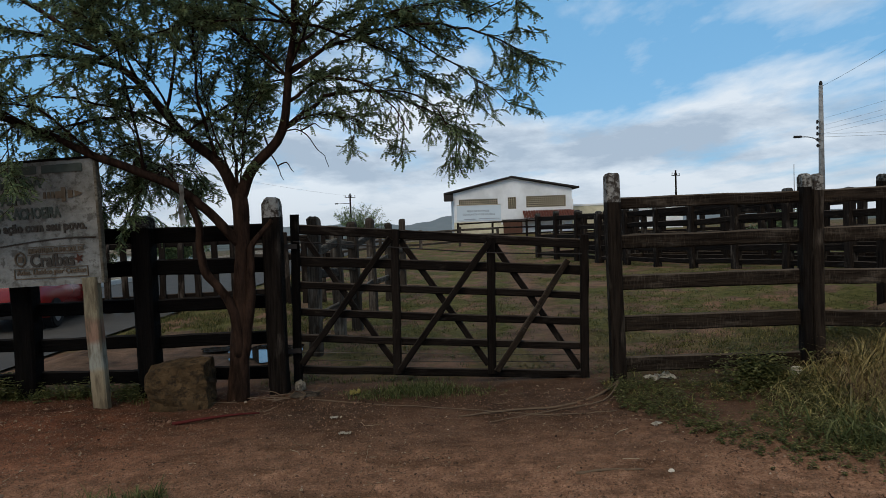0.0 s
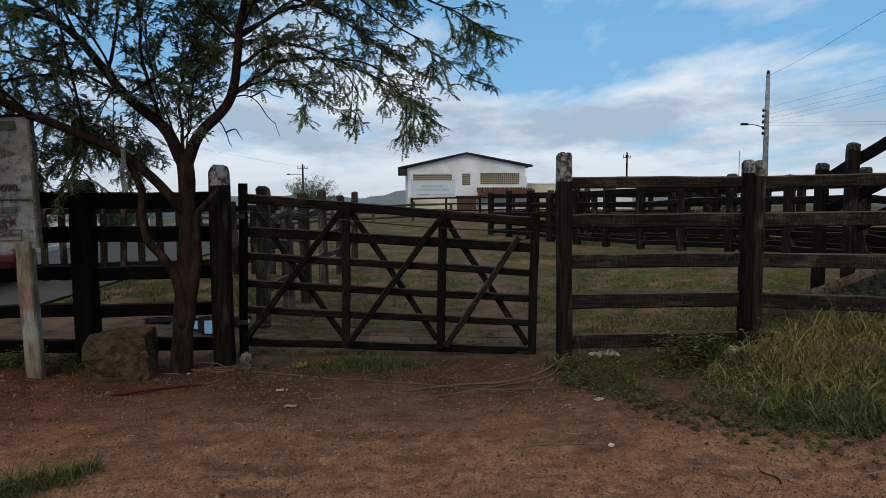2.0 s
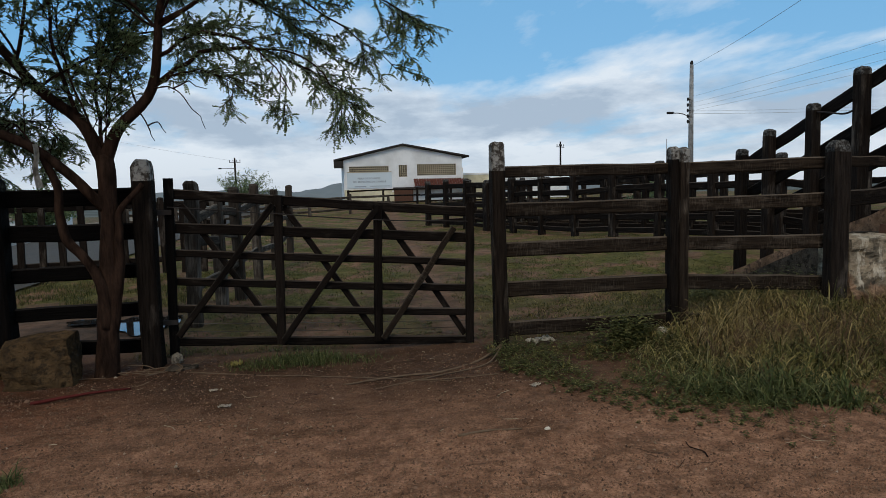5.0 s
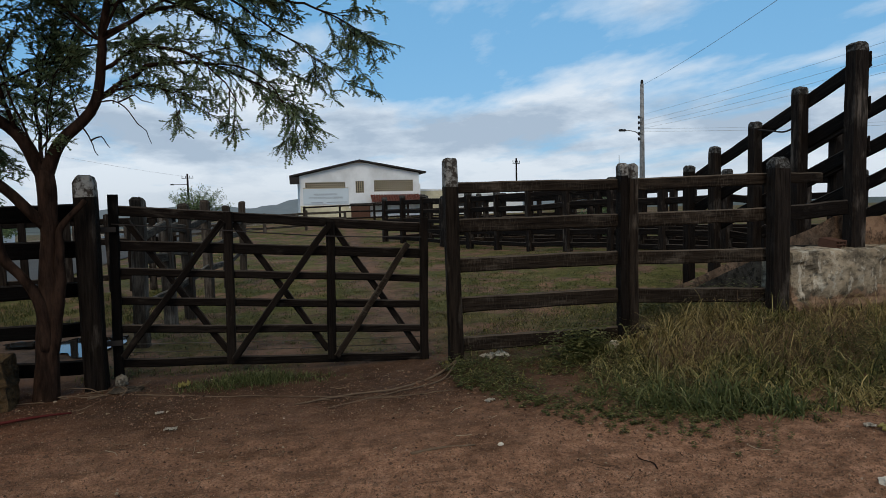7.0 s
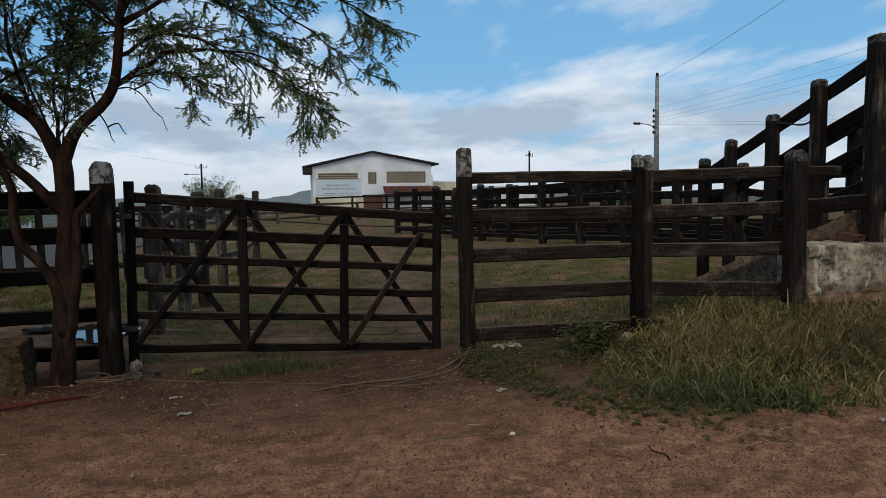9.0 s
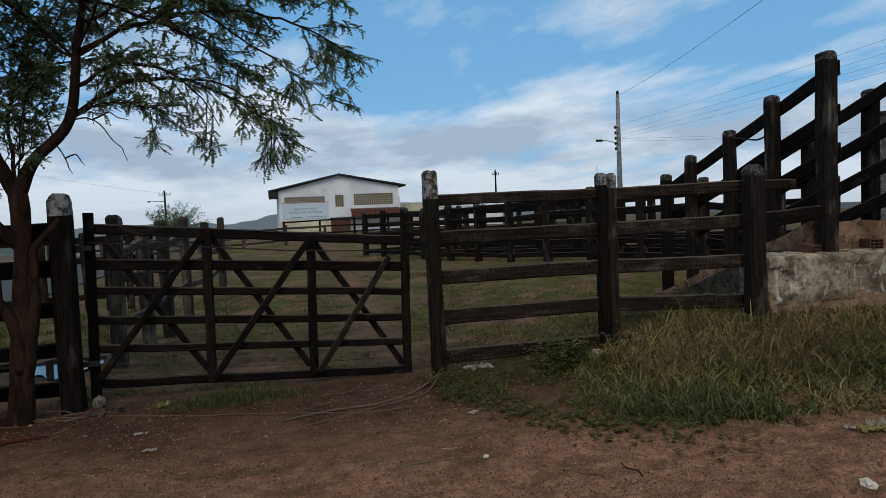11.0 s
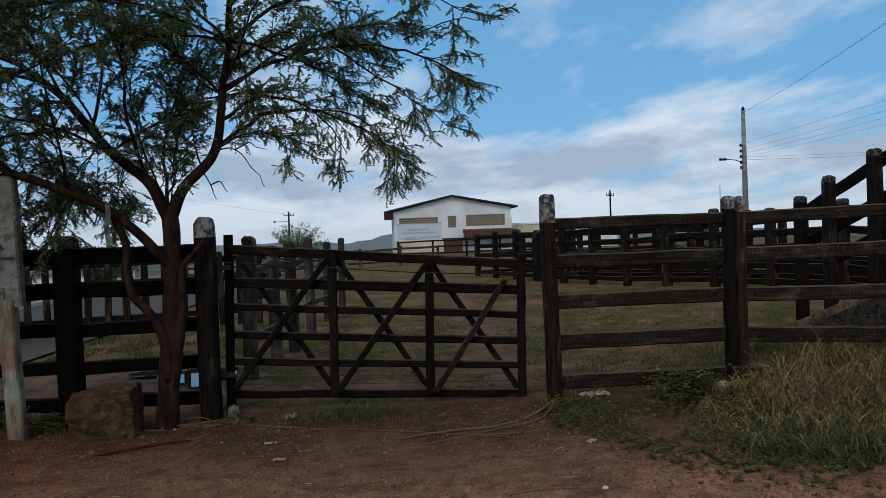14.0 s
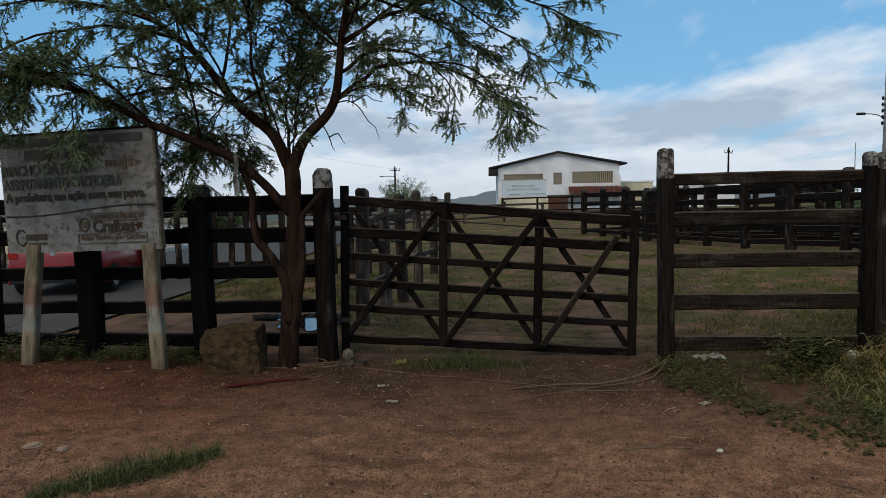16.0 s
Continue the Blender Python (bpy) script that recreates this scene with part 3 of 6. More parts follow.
# ---- inner fences ----
def plank_fence(name, pts, h, w, mats, plank_mat, rails, parent_label, sag=0.02, lean=0.02, seed=1, group=""):
    rnd = random.Random(seed)
    f = empty(name, (pts[0][0], pts[0][1], height(*pts[0])), parent_label, "fence", group)
    tops = []
    for x, y in pts:
        z = height(x, y)
        hh = h + rnd.uniform(-0.08, 0.08)
        post((x, y, z), hh, w * rnd.uniform(0.85, 1.15), w, f, mats, 0.04, 0.1, (rnd.uniform(-lean, lean), rnd.uniform(-lean, lean)), turn=math.degrees(math.atan2(pts[-1][1] - pts[0][1], pts[-1][0] - pts[0][0])))
        tops.append(z)
    for (a, za), (b, zb) in zip(zip(pts, tops), zip(pts[1:], tops[1:])):
        for z, hh in rails:
            rail("plank", (*a, za + z + rnd.uniform(-sag, sag)), (*b, zb + z + rnd.uniform(-sag, sag)), hh, 0.045, plank_mat, f, segs=3)
    return f


FIVE = ((1.68, 0.17), (1.30, 0.15), (0.93, 0.15), (0.56, 0.15), (0.2, 0.14))


def inner_fences():
    pts = [(8.15 - 0.505 * i, 14.95 + 1.59 * i) for i in range(-3, 9)]
    plank_fence("corral_fence", pts, 1.88, 0.2, [tarred, cap_moss], tarred, FIVE, "long dark plank corral fence running back from the ramp", seed=3)
    pts = [(11.2 - 0.5 * i, 17.0 + 1.7 * i) for i in range(-3, 7)]
    plank_fence("corral_fence", pts, 1.9, 0.2, [tarred, cap_moss], tarred, FIVE, "dark plank corral fence of the pens behind", seed=4)
    pts = [(4.1 + 1.9 * i, 27.7 + 0.35 * i) for i in range(0, 7)]
    plank_fence("corral_fence", pts, 1.9, 0.2, [tarred, cap_moss], tarred, FIVE, "dark plank cross fence between cattle pens", seed=5)
    pts = [(9.6 - 0.5 * i, 16.0 + 1.65 * i) for i in range(-2, 8)]
    plank_fence("corral_fence", pts, 1.85, 0.18, [tarred, cap_moss], tarred, FIVE, "dark plank corral fence dividing the cattle pens lengthwise", seed=15)
    pts = [(5.6 + 1.8 * i, 23.2 + 0.35 * i) for i in range(0, 5)]
    plank_fence("corral_fence", pts, 1.8, 0.18, [tarred, cap_moss], planks_worn, FIVE, "brown plank cross fence inside the cattle pens", seed=16)
    pts = [(-1.54, 7.8), (-1.42, 9.0), (-1.27, 9.75), (-1.22, 11.6), (-1.10, 13.6), (-0.95, 16.0)]
    plank_fence("corral_fence", pts, 1.72, 0.15, [grey_wood, grey_wood], grey_wood, ((1.36, 0.12), (0.98, 0.12), (0.55, 0.11)), "grey weathered broken plank fence inside the gate", 0.10, 0.03, 6)
    pts = [(-10.5 + 2.3 * i, 36.0 + 0.5 * i) for i in range(0, 7)]
    plank_fence("corral_fence", pts, 1.1, 0.16, [grey_wood, grey_wood], grey_wood, ((0.95, 0.13), (0.62, 0.13), (0.3, 0.13)), "low grey plank fence across the far yard", 0.05, 0.03, 7)
    pts = [(1.0 + 2.2 * i, 42.0) for i in range(0, 6)]
    plank_fence("corral_fence", pts, 1.3, 0.14, [tarred, tarred], tarred, ((1.2, 0.1), (0.82, 0.1), (0.42, 0.1)), "low dark railing in front of the white hall", 0.02, 0.01, 8)
    # slatted roadside fence
    f = empty("slat_fence", (-5.0, 13.6, 0), "dark slatted fence between the yard and the road", "fence")
    rnd = random.Random(9)
    for i in range(24):
        x = -2.2 - 0.37 * i
        y = 13.9 + 0.12 * (x + 2.2)
        post((x, y, height(x, y)), 1.5 + rnd.uniform(-0.08, 0.08), 0.13, 0.05, f, [tarred, tarred], 0.02, 0.05, (rnd.uniform(-0.03, 0.03), 0), name="slat")
    for z in (1.42, 1.02, 0.3):
        rail("plank", (-2.1, 13.95, z), (-10.8, 12.92, z - 0.1), 0.12, 0.04, tarred, f, segs=10)


# ---- loading ramp ----
RAMP_SLOPE = 0.367


def loading_ramp():
    r = empty("cattle_ramp", (7.2, 7.0, 0), "cattle loading ramp with dark plank sides and earth fill", "cattle ramp")
    top = 1.40

    def floor_z(y):
        return top - RAMP_SLOPE * (y - 5.85)
    bm = bmesh.new()
    xs, ys, rows = [6.42 + 0.13 * i for i in range(13)], [6.02, 6.4, 6.9, 7.4, 7.9, 8.4, 8.9, 9.3, 9.75], []
    for y in ys:
        rows.append([bm.verts.new((x + 0.02 * noise.noise((x * 4, y * 4, 1)), y + 0.03 * noise.noise((x * 3, y * 2, 8)), max(floor_z(y), 0.0) + 0.05 * noise.noise((x * 3.0, y * 3.0, 0)))) for x in xs])
    for a, b in zip(rows, rows[1:]):
        for k in range(len(xs) - 1):
            bm.faces.new((a[k], a[k + 1], b[k + 1], b[k]))
    rim = [v for v in rows[0]] + [q[-1] for q in rows[1:]] + rows[-1][-2::-1] + [q[0] for q in rows[-2:0:-1]]
    mid = [bm.verts.new((v.co.x + 0.03 * noise.noise(v.co * 5), v.co.y - 0.03 + 0.05 * noise.noise(v.co * 6), v.co.z * 0.72)) for v in rim]
    foot = [bm.verts.new((v.co.x, v.co.y, -0.1)) for v in rim]
    for k in range(len(rim)):
        j = (k + 1) % len(rim)
        bm.faces.new((rim[k], mid[k], mid[j], rim[j]))
        bm.faces.new((mid[k], foot[k], foot[j], mid[j]))
    bmesh.ops.recalc_face_normals(bm, faces=bm.faces)
    part("earth_fill", bm, earth_bank, r, "brown packed earth ramp fill", smooth=True)
    # sloping concrete cheek on the yard side
    bm = bmesh.new()
    prof = [(6.0, 1.02), (6.6, 0.98), (7.2, 0.76), (7.9, 0.48), (8.6, 0.2), (9.0, 0.02)]
    for x in (6.28, 6.40):
        for y, z in prof:
            bm.verts.new((x + 0.01 * noise.noise((y * 3, z * 3, x)), y, z + 0.015 * noise.noise((y * 5, 0, x))))
        for y, z in prof:
            bm.verts.new((x, y, -0.1))
    bm.verts.ensure_lookup_table()
    n = len(prof)
    for k in range(n - 1):
        for o in (0, 2 * n):
            bm.faces.new([bm.verts[o + i] for i in (k, k + 1, n + k + 1, n + k)])
        bm.faces.new([bm.verts[i] for i in (k, 2 * n + k, 2 * n + k + 1, k + 1)])
    bm.faces.new([bm.verts[i] for i in (0, n, 3 * n, 2 * n)])
    bmesh.ops.recalc_face_normals(bm, faces=bm.faces)
    part("cheek_wall", bm, dark_concrete, r, "stained concrete cheek wall toned dark for shade")
    posts_l = [(5.85, 3.31, 0.18), (6.71, 2.96, 0.155), (7.53, 2.63, 0.145), (8.43, 2.37, 0.145), (9.09, 2.12, 0.15)]
    for k, (y, z, w) in enumerate(posts_l):
        base = 0.9 if k == 0 else max(floor_z(y) - 0.3, 0.0)
        post((6.52, y, base), z - base, w, w, r, [tarred, cap_moss], 0.03, 0.1, turn=4 * k)
    posts_r = [(5.85, 3.33, 0.18), (6.6, 3.03, 0.175), (7.66, 2.64, 0.16), (8.5, 2.35, 0.18), (9.1, 2.1, 0.18)]
    for k, (y, z, w) in enumerate(posts_r):
        base = 0.9 if k == 0 else max(floor_z(y) - 0.3, 0.0)
        post((7.97, y, base), z - base, w, w, r, [tarred, cap_moss], 0.03, 0.1)
    for x, s in ((6.63, 0), (7.84, 0.02)):
        for drop, h in ((0.215, 0.17), (0.72, 0.18), (1.17, 0.17), (1.60, 0.17)):
            end = 9.2 if drop < 1.0 else 8.5 if drop < 1.3 else 7.5
            rail("plank", (x, 5.80, 3.31 + 0.018 - drop + s), (x, end, 3.31 + s - drop - RAMP_SLOPE * (end - 5.85)), h, 0.045, tarred, r, segs=10)
    # short boards nailed to the outer face of the end post
    for z in (3.12, 2.62, 2.18, 1.72):
        part("cleat", block(6.612, 6.640, 5.765, 5.79, z - 0.08, z + 0.08, 0.006), tarred, r)
    bm = bmesh.new()
    tube(bm, smooth_line([(6.52, 7.5, 2.52), (6.5, 7.2, 2.47), (6.5, 6.95, 2.43), (6.5, 6.75, 2.47)]), [0.012] * 16, 6)
    part("cable", bm, roof_edge, r, "sagging black hose")


def loading_wall():
    w = empty("loading_wall", (7.5, 5.8, 0), "low stained concrete loading wall at the foot of the ramp", "wall")
    bm = bmesh.new()
    nx, nz = 120, 30
    x0, x1, zt = 5.47, 9.6, 0.985

    def face_y(x, z):
        ledge = -0.07 * (1 - step(0.40, 0.46, z))
        return 5.58 + ledge + 0.035 * noise.noise((x * 2.2, z * 2.2, 0)) + 0.026 * noise.noise((x * 9, z * 9, 2)) + 0.03 * step(0.02, 0.10, noise.noise((x * 1.7, z * 2.6, 5)) - 0.35 * (z - 0.5))
    grid = [[bm.verts.new((x0 + (x1 - x0) * i / nx, face_y(x0 + (x1 - x0) * i / nx, zt * k / nz), zt * k / nz - 0.05 * (k == 0) + (0.03 * noise.noise((i * 0.35, 7, 0)) + 0.02 * noise.noise((i * 1.1, 3, 0)) - 0.022 * i / nx if k == nz else 0))) for i in range(nx + 1)] for k in range(nz + 1)]
    grid.append([bm.verts.new((v.co.x, v.co.y + 0.05, v.co.z + 0.015)) for v in grid[-1]])
    grid.append([bm.verts.new((v.co.x, 6.06, v.co.z + 0.01)) for v in grid[-1]])
    grid.append([bm.verts.new((v.co.x, 6.06, -0.05)) for v in grid[-1]])
    for a, b in zip(grid, grid[1:]):
        for i in range(nx):
            bm.faces.new((a[i], a[i + 1], b[i + 1], b[i]))
    bm.faces.new([q[0] for q in grid][::-1])
    bm.faces.new([q[-1] for q in grid])
    bmesh.ops.recalc_face_normals(bm, faces=bm.faces)
    part("concrete_face", bm, old_concrete, w, smooth=False)


def hollow_brick():
    """A fired brick with six holes through its end, resting on the loading wall."""
    bm = bmesh.new()
    L, W, H, t = 0.22, 0.17, 0.13, 0.011
    slab(bm, 0, L, 0, t, 0, H), slab(bm, 0, L, W - t, W, 0, H)
    for i in range(4):
        slab(bm, 0.001, L - 0.001, t, W - t, i * (H - t) / 3, i * (H - t) / 3 + t)
    for k in (1, 2):
        slab(bm, 0.002, L - 0.002, W * k / 3 - t / 2, W * k / 3 + t / 2, t, H - t)
    return mesh_of("brick", bm, brick_red)


def bricks():
    me = hollow_brick()
    for m in (pose(6.14, 5.97, 0.985, 0, 8, -80), pose(7.12, 6.02, 0.985, 0, 0, -100)):
        ob = new("hollow_brick", me)
        ob.matrix_basis = m
        tagged(ob, "loose red hollow clay brick on the concrete ledge", "brick", "loose bricks")


left_fence()
right_fence()
gate()
inner_fences()
loading_ramp()
loading_wall()
bricks()


# ---- white hall ----
def lettering(name, text, u, v, w, h, mat, parent, m, label="", depth=0.008):
    c = bpy.data.curves.new(name, "FONT")
    c.body, c.size, c.extrude, c.offset, c.resolution_u = text, 1.0, 0.02, 0.03, 3
    tmp = bpy.data.objects.new(name, c)
    scene.collection.objects.link(tmp)
    bpy.context.view_layer.update()
    me = bpy.data.meshes.new_from_object(tmp.evaluated_get(bpy.context.evaluated_depsgraph_get()))
    bpy.data.objects.remove(tmp)
    co = np.array([q.co[:] for q in me.vertices])
    lo, hi = co.min(0), co.max(0)
    for q in me.vertices:
        q.co = (u + (q.co.x - lo[0]) / (hi[0] - lo[0]) * w, v + (q.co.y - lo[1]) / (hi[1] - lo[1]) * h, (q.co.z - lo[2]) / max(hi[2] - lo[2], 1e-6) * depth)
    me.materials.clear()
    me.materials.append(mat)
    return part(name, me, None, parent, label, m)


def hall():
    Y = 52.0
    b = empty("market_hall", (5.5, Y, 0.4), "white gabled market hall with lattice windows and tiled awning", "building")
    holes = [(1.31, 4.40, 2.92, 3.42), (5.20, 5.86, 2.55, 3.48), (6.66, 9.80, 2.62, 3.52)]
    x0, x1, zb = 0.88, 10.28, -0.6
    apex_x, apex_z, zl, zr = 5.54, 5.0, 3.92, 4.06

    def roof_z(x):
        return zl + (apex_z - zl) * (x - x0) / (apex_x - x0) if x < apex_x else zr + (apex_z - zr) * (x1 - x) / (x1 - apex_x)
    # front wall, cut round its openings
    bm = bmesh.new()
    xs = sorted({x0, apex_x, x1, *[v for h in holes for v in h[:2]]})
    zs = sorted({zb, *[v for h in holes for v in h[2:]], 3.7})
    fv = {}

    def corner(i, k):
        if (i, k) not in fv:
            fv[i, k] = bm.verts.new((xs[i], Y, zs[k] if k < len(zs) else roof_z(xs[i])))
        return fv[i, k]
    for i in range(len(xs) - 1):
        for k in range(len(zs)):
            zt = zs[k + 1] if k + 1 < len(zs) else 9
            if not any(h[0] <= xs[i] + 1e-6 and xs[i + 1] <= h[1] + 1e-6 and h[2] <= zs[k] + 1e-6 and zt <= h[3] + 1e-6 for h in holes):
                bm.faces.new((corner(i, k), corner(i + 1, k), corner(i + 1, k + 1), corner(i, k + 1)))
    r = bmesh.ops.extrude_face_region(bm, geom=bm.faces[:])
    for v in r["geom"]:
        if isinstance(v, bmesh.types.BMVert):
            v.co.y += 0.25
    bmesh.ops.recalc_face_normals(bm, faces=bm.faces)
    part("wall", bm, whitewash, b)
    part("side_wall", block(x0, x0 + 0.25, Y + 0.25, Y + 16, zb, zl - 0.02), whitewash, b)
    part("side_wall", block(x1 - 0.25, x1, Y + 0.25, Y + 16, zb, zr - 0.02), whitewash, b)
    part("back_wall", block(x0, x1, Y + 16, Y + 16.25, zb, 4.0), whitewash, b)
    part("inner_lining", block(x0 + 0.3, x1 - 0.3, Y + 3.0, Y + 3.2, zb, 3.9), inside_dark, b)
    for sgn, xa, xb, za, zc in ((0, x0 - 0.75, apex_x, zl - 0.10, apex_z), (1, apex_x, x1 + 0.55, apex_z, zr - 0.06)):
        bm = bmesh.new()
        v = []
        for y in (Y - 0.35, Y + 16.6):
            v += [bm.verts.new((xa, y, za + 0.02)), bm.verts.new((xb, y, zc + 0.02)), bm.verts.new((xb, y, zc + 0.15)), bm.verts.new((xa, y, za + 0.15))]
        for q in ((0, 1, 2, 3), (7, 6, 5, 4), (0, 4, 5, 1), (3, 2, 6, 7), (0, 3, 7, 4), (1, 5, 6, 2)):
            bm.faces.new([v[i] for i in q])
        part("roof", bm, roof_edge, b, "dark thin roof sheet")
    part("gutter_box", block(x0 - 0.72, x0 - 0.02, Y - 0.6, Y - 0.1, zl - 0.62, zl - 0.1, 0.02), roof_edge, b, "dark boxed eave end")
    part("downpipe", block(x1 - 0.03, x1 + 0.09, Y - 0.12, Y, 1.6, 3.2, 0.02), whitewash, b)
    # lattice windows
    for xa, xb, za, zc in holes:
        w = part("lattice_window", block(xa, xb, Y + 0.18, Y + 0.20, za, zc), inside_dark, b, "dark void behind the lattice")
        cell = 0.155
        cols, rows = max(2, round((xb - xa) / cell)), max(2, round((zc - za) / cell))
        bm = bmesh.new()
        for i in range(cols + 1):
            x = xa + (xb - xa) * i / cols
            slab(bm, x - 0.024, x + 0.024, Y + 0.03, Y + 0.15, za, zc)
        for k in range(rows + 1):
            z = za + (zc - za) * k / rows
            slab(bm, xa, xb, Y + 0.035, Y + 0.145, z - 0.024, z + 0.024)
        part("lattice", bm, ochre, w, "ochre openwork blocks")
    part("dado", block(x0 + 0.02, 4.62, Y - 0.03, Y, zb, 1.62), cream, b, "cream painted dado")
    # painted board on the front
    s = part("wall_banner", block(1.13, 4.62, Y - 0.06, Y - 0.03, 1.72, 2.98), banner_blue, b, "pale blue painted name board")
    part("banner_edge", block(1.13, 4.62, Y - 0.075, Y - 0.06, 2.93, 2.99), ochre, s)
    fm = pose(0, Y - 0.06, 0, 90)
    lettering("lettering", "FEIRA DE BOVINOS", 1.95, 2.40, 1.75, 0.15, ink_grey, s, fm)
    lettering("lettering", "DO MUNICÍPIO DE CRAÍBAS", 1.6, 2.14, 2.55, 0.18, ink_grey, s, fm)
    for z, xa, xb, h in ((1.84, 1.7, 2.6, 0.07), (1.86, 2.9, 4.5, 0.05)):
        part("lettering", block(xa, xb, Y - 0.068, Y - 0.06, z - h / 2, z + h / 2), ink_grey, s, "illegible word as a grey bar")
    # awning with rounded tiles
    a = part("awning", block(6.34, 10.45, Y - 1.1, Y, 1.66, 1.74), roof_edge, b, "projecting awning")
    me = bpy.data.meshes.new("tile")
    bm = bmesh.new()
    for k in range(2):
        ring = []
        for i in range(7):
            an = math.pi * i / 6
            ring.append((0.095 * math.cos(an), 0.07 * math.sin(an)))
    va = [[bm.verts.new((x, y, z + dz)) for x, z in ring] for y, dz in ((0, 0.0), (0.42, 0.21))]
    vb = [[bm.verts.new((x * 0.8, y, z * 0.8 + dz)) for x, z in ring] for y, dz in ((0, 0.0), (0.42, 0.21))]
    for i in range(6):
        bm.faces.new((va[0][i], va[0][i + 1], va[1][i + 1], va[1][i]))
        bm.faces.new((vb[0][i + 1], vb[0][i], vb[1][i], vb[1][i + 1]))
        bm.faces.new((va[0][i + 1], va[0][i], vb[0][i], vb[0][i + 1]))
    bm.to_mesh(me)
    bm.free()
    me.materials.append(clay)
    for row in range(3):
        for i in range(20):
            part("tile", me, None, a, "", pose(6.45 + 0.205 * i, Y - 1.13 + 0.37 * row, 1.75 + 0.19 * row))
    part("porch_wall", block(4.72, 6.2, Y - 0.9, Y - 0.65, 0.2, 1.62, 0.02), brick_red, b, "brown brick porch wall")
    part("porch_slab", block(4.7, 6.3, Y - 0.95, Y, 1.62, 1.72, 0.01), roof_edge, b)
    st = part("stair", block(4.45, 4.72, Y - 0.8, Y - 0.35, 0.2, 1.35), cream, b, "outside stair")
    for i in range(5):
        part("tread", block(4.45 - 0.27 * (i + 1), 4.45 - 0.27 * i, Y - 0.8, Y - 0.35, 0.2, 1.2 - 0.2 * i), cream, st)


def annex():
    b = empty("low_building", (16, 56, 0.4), "low cream and white flat-roofed building beside the hall", "building")
    part("wall", block(10.9, 13.6, 55.0, 62, 0.3, 2.66), cream, b)
    part("wall", block(13.6, 20.5, 56.0, 62, 0.3, 2.25), whitewash, b, "lower whitewashed wing")
    part("parapet", block(10.85, 13.65, 54.95, 55.1, 2.66, 2.8), whitewash, b)
    part("parapet", block(13.66, 20.5, 55.95, 56.1, 2.25, 2.36), whitewash, b)
    for xa in (14.4, 16.2, 18.0):
        part("window", block(xa, xa + 0.9, 55.93, 55.99, 1.3, 1.9), inside_dark, b)
    part("window", block(11.6, 12.9, 54.93, 54.99, 1.75, 2.0), inside_dark, b)
    b = empty("beige_house", (43, 31, 0), "beige rendered house behind the loading ramp", "building")
    part("wall", block(38.5, 48, 26, 34, -0.3, 6.8), concrete, b)
    part("roof", block(38.2, 48.3, 25.7, 34.3, 6.8, 7.0), roof_edge, b)
    part("window", block(39.6, 40.6, 25.95, 26.02, 1.2, 2.6), inside_dark, b)


hall()
annex()
w = empty("low_wall", (-1.6, 50.5, 0.1), "low pale brown earth wall beside the white hall", "wall")
bm = block(-3.4, -0.1, 50.4, 50.8, -0.3, 0.95, 0.03)
bmesh.ops.subdivide_edges(bm, edges=bm.edges[:], cuts=3, use_grid_fill=True)
for v in bm.verts:
    v.co += Vector((0.04 * noise.noise(v.co * 2), 0.03 * noise.noise(v.co * 3), 0.10 * noise.noise(v.co * 1.7)))
part("wall_body", bm, concrete, w)


# ---- hills ----
def hills():
    for name, cx, cy, wx, hz, seed in (("hill", 120, 2900, 420, 62, 2), ("hill", -620, 3600, 900, 44, 5), ("hill", 1700, 3800, 1500, 40, 8)):
        bm = bmesh.new()
        n, rows = 60, []
        for j in range(9):
            v = j / 8
            row = []
            for i in range(n + 1):
                u = i / n * 2 - 1
                z = hz * max(0.0, 1 - u * u) ** 1.3 * math.sin(math.pi * v) * (1 + 0.45 * noise.noise((u * 3, v * 2, seed))) + 10 * noise.noise((u * 8, v * 4, seed))
                row.append(bm.verts.new((cx + u * wx, cy + (v - 0.5) * 700, max(z, -2) - 34)))
            rows.append(row)
        for a, b in zip(rows, rows[1:]):
            for i in range(n):
                bm.faces.new((a[i], a[i + 1], b[i + 1], b[i]))
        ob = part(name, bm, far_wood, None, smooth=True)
        tagged(ob, "distant wooded hill with blue-grey haze in its colour", "hill", kind="structure")


# woodland colour with the blue-grey of distance haze mixed in
far_wood = material("hazed_woodland", lambda t: mix(t, spots(t, 0.02, 6.0, kind="World"), (0.14, 0.165, 0.175), (0.19, 0.215, 0.225)), 1.0)
hills()


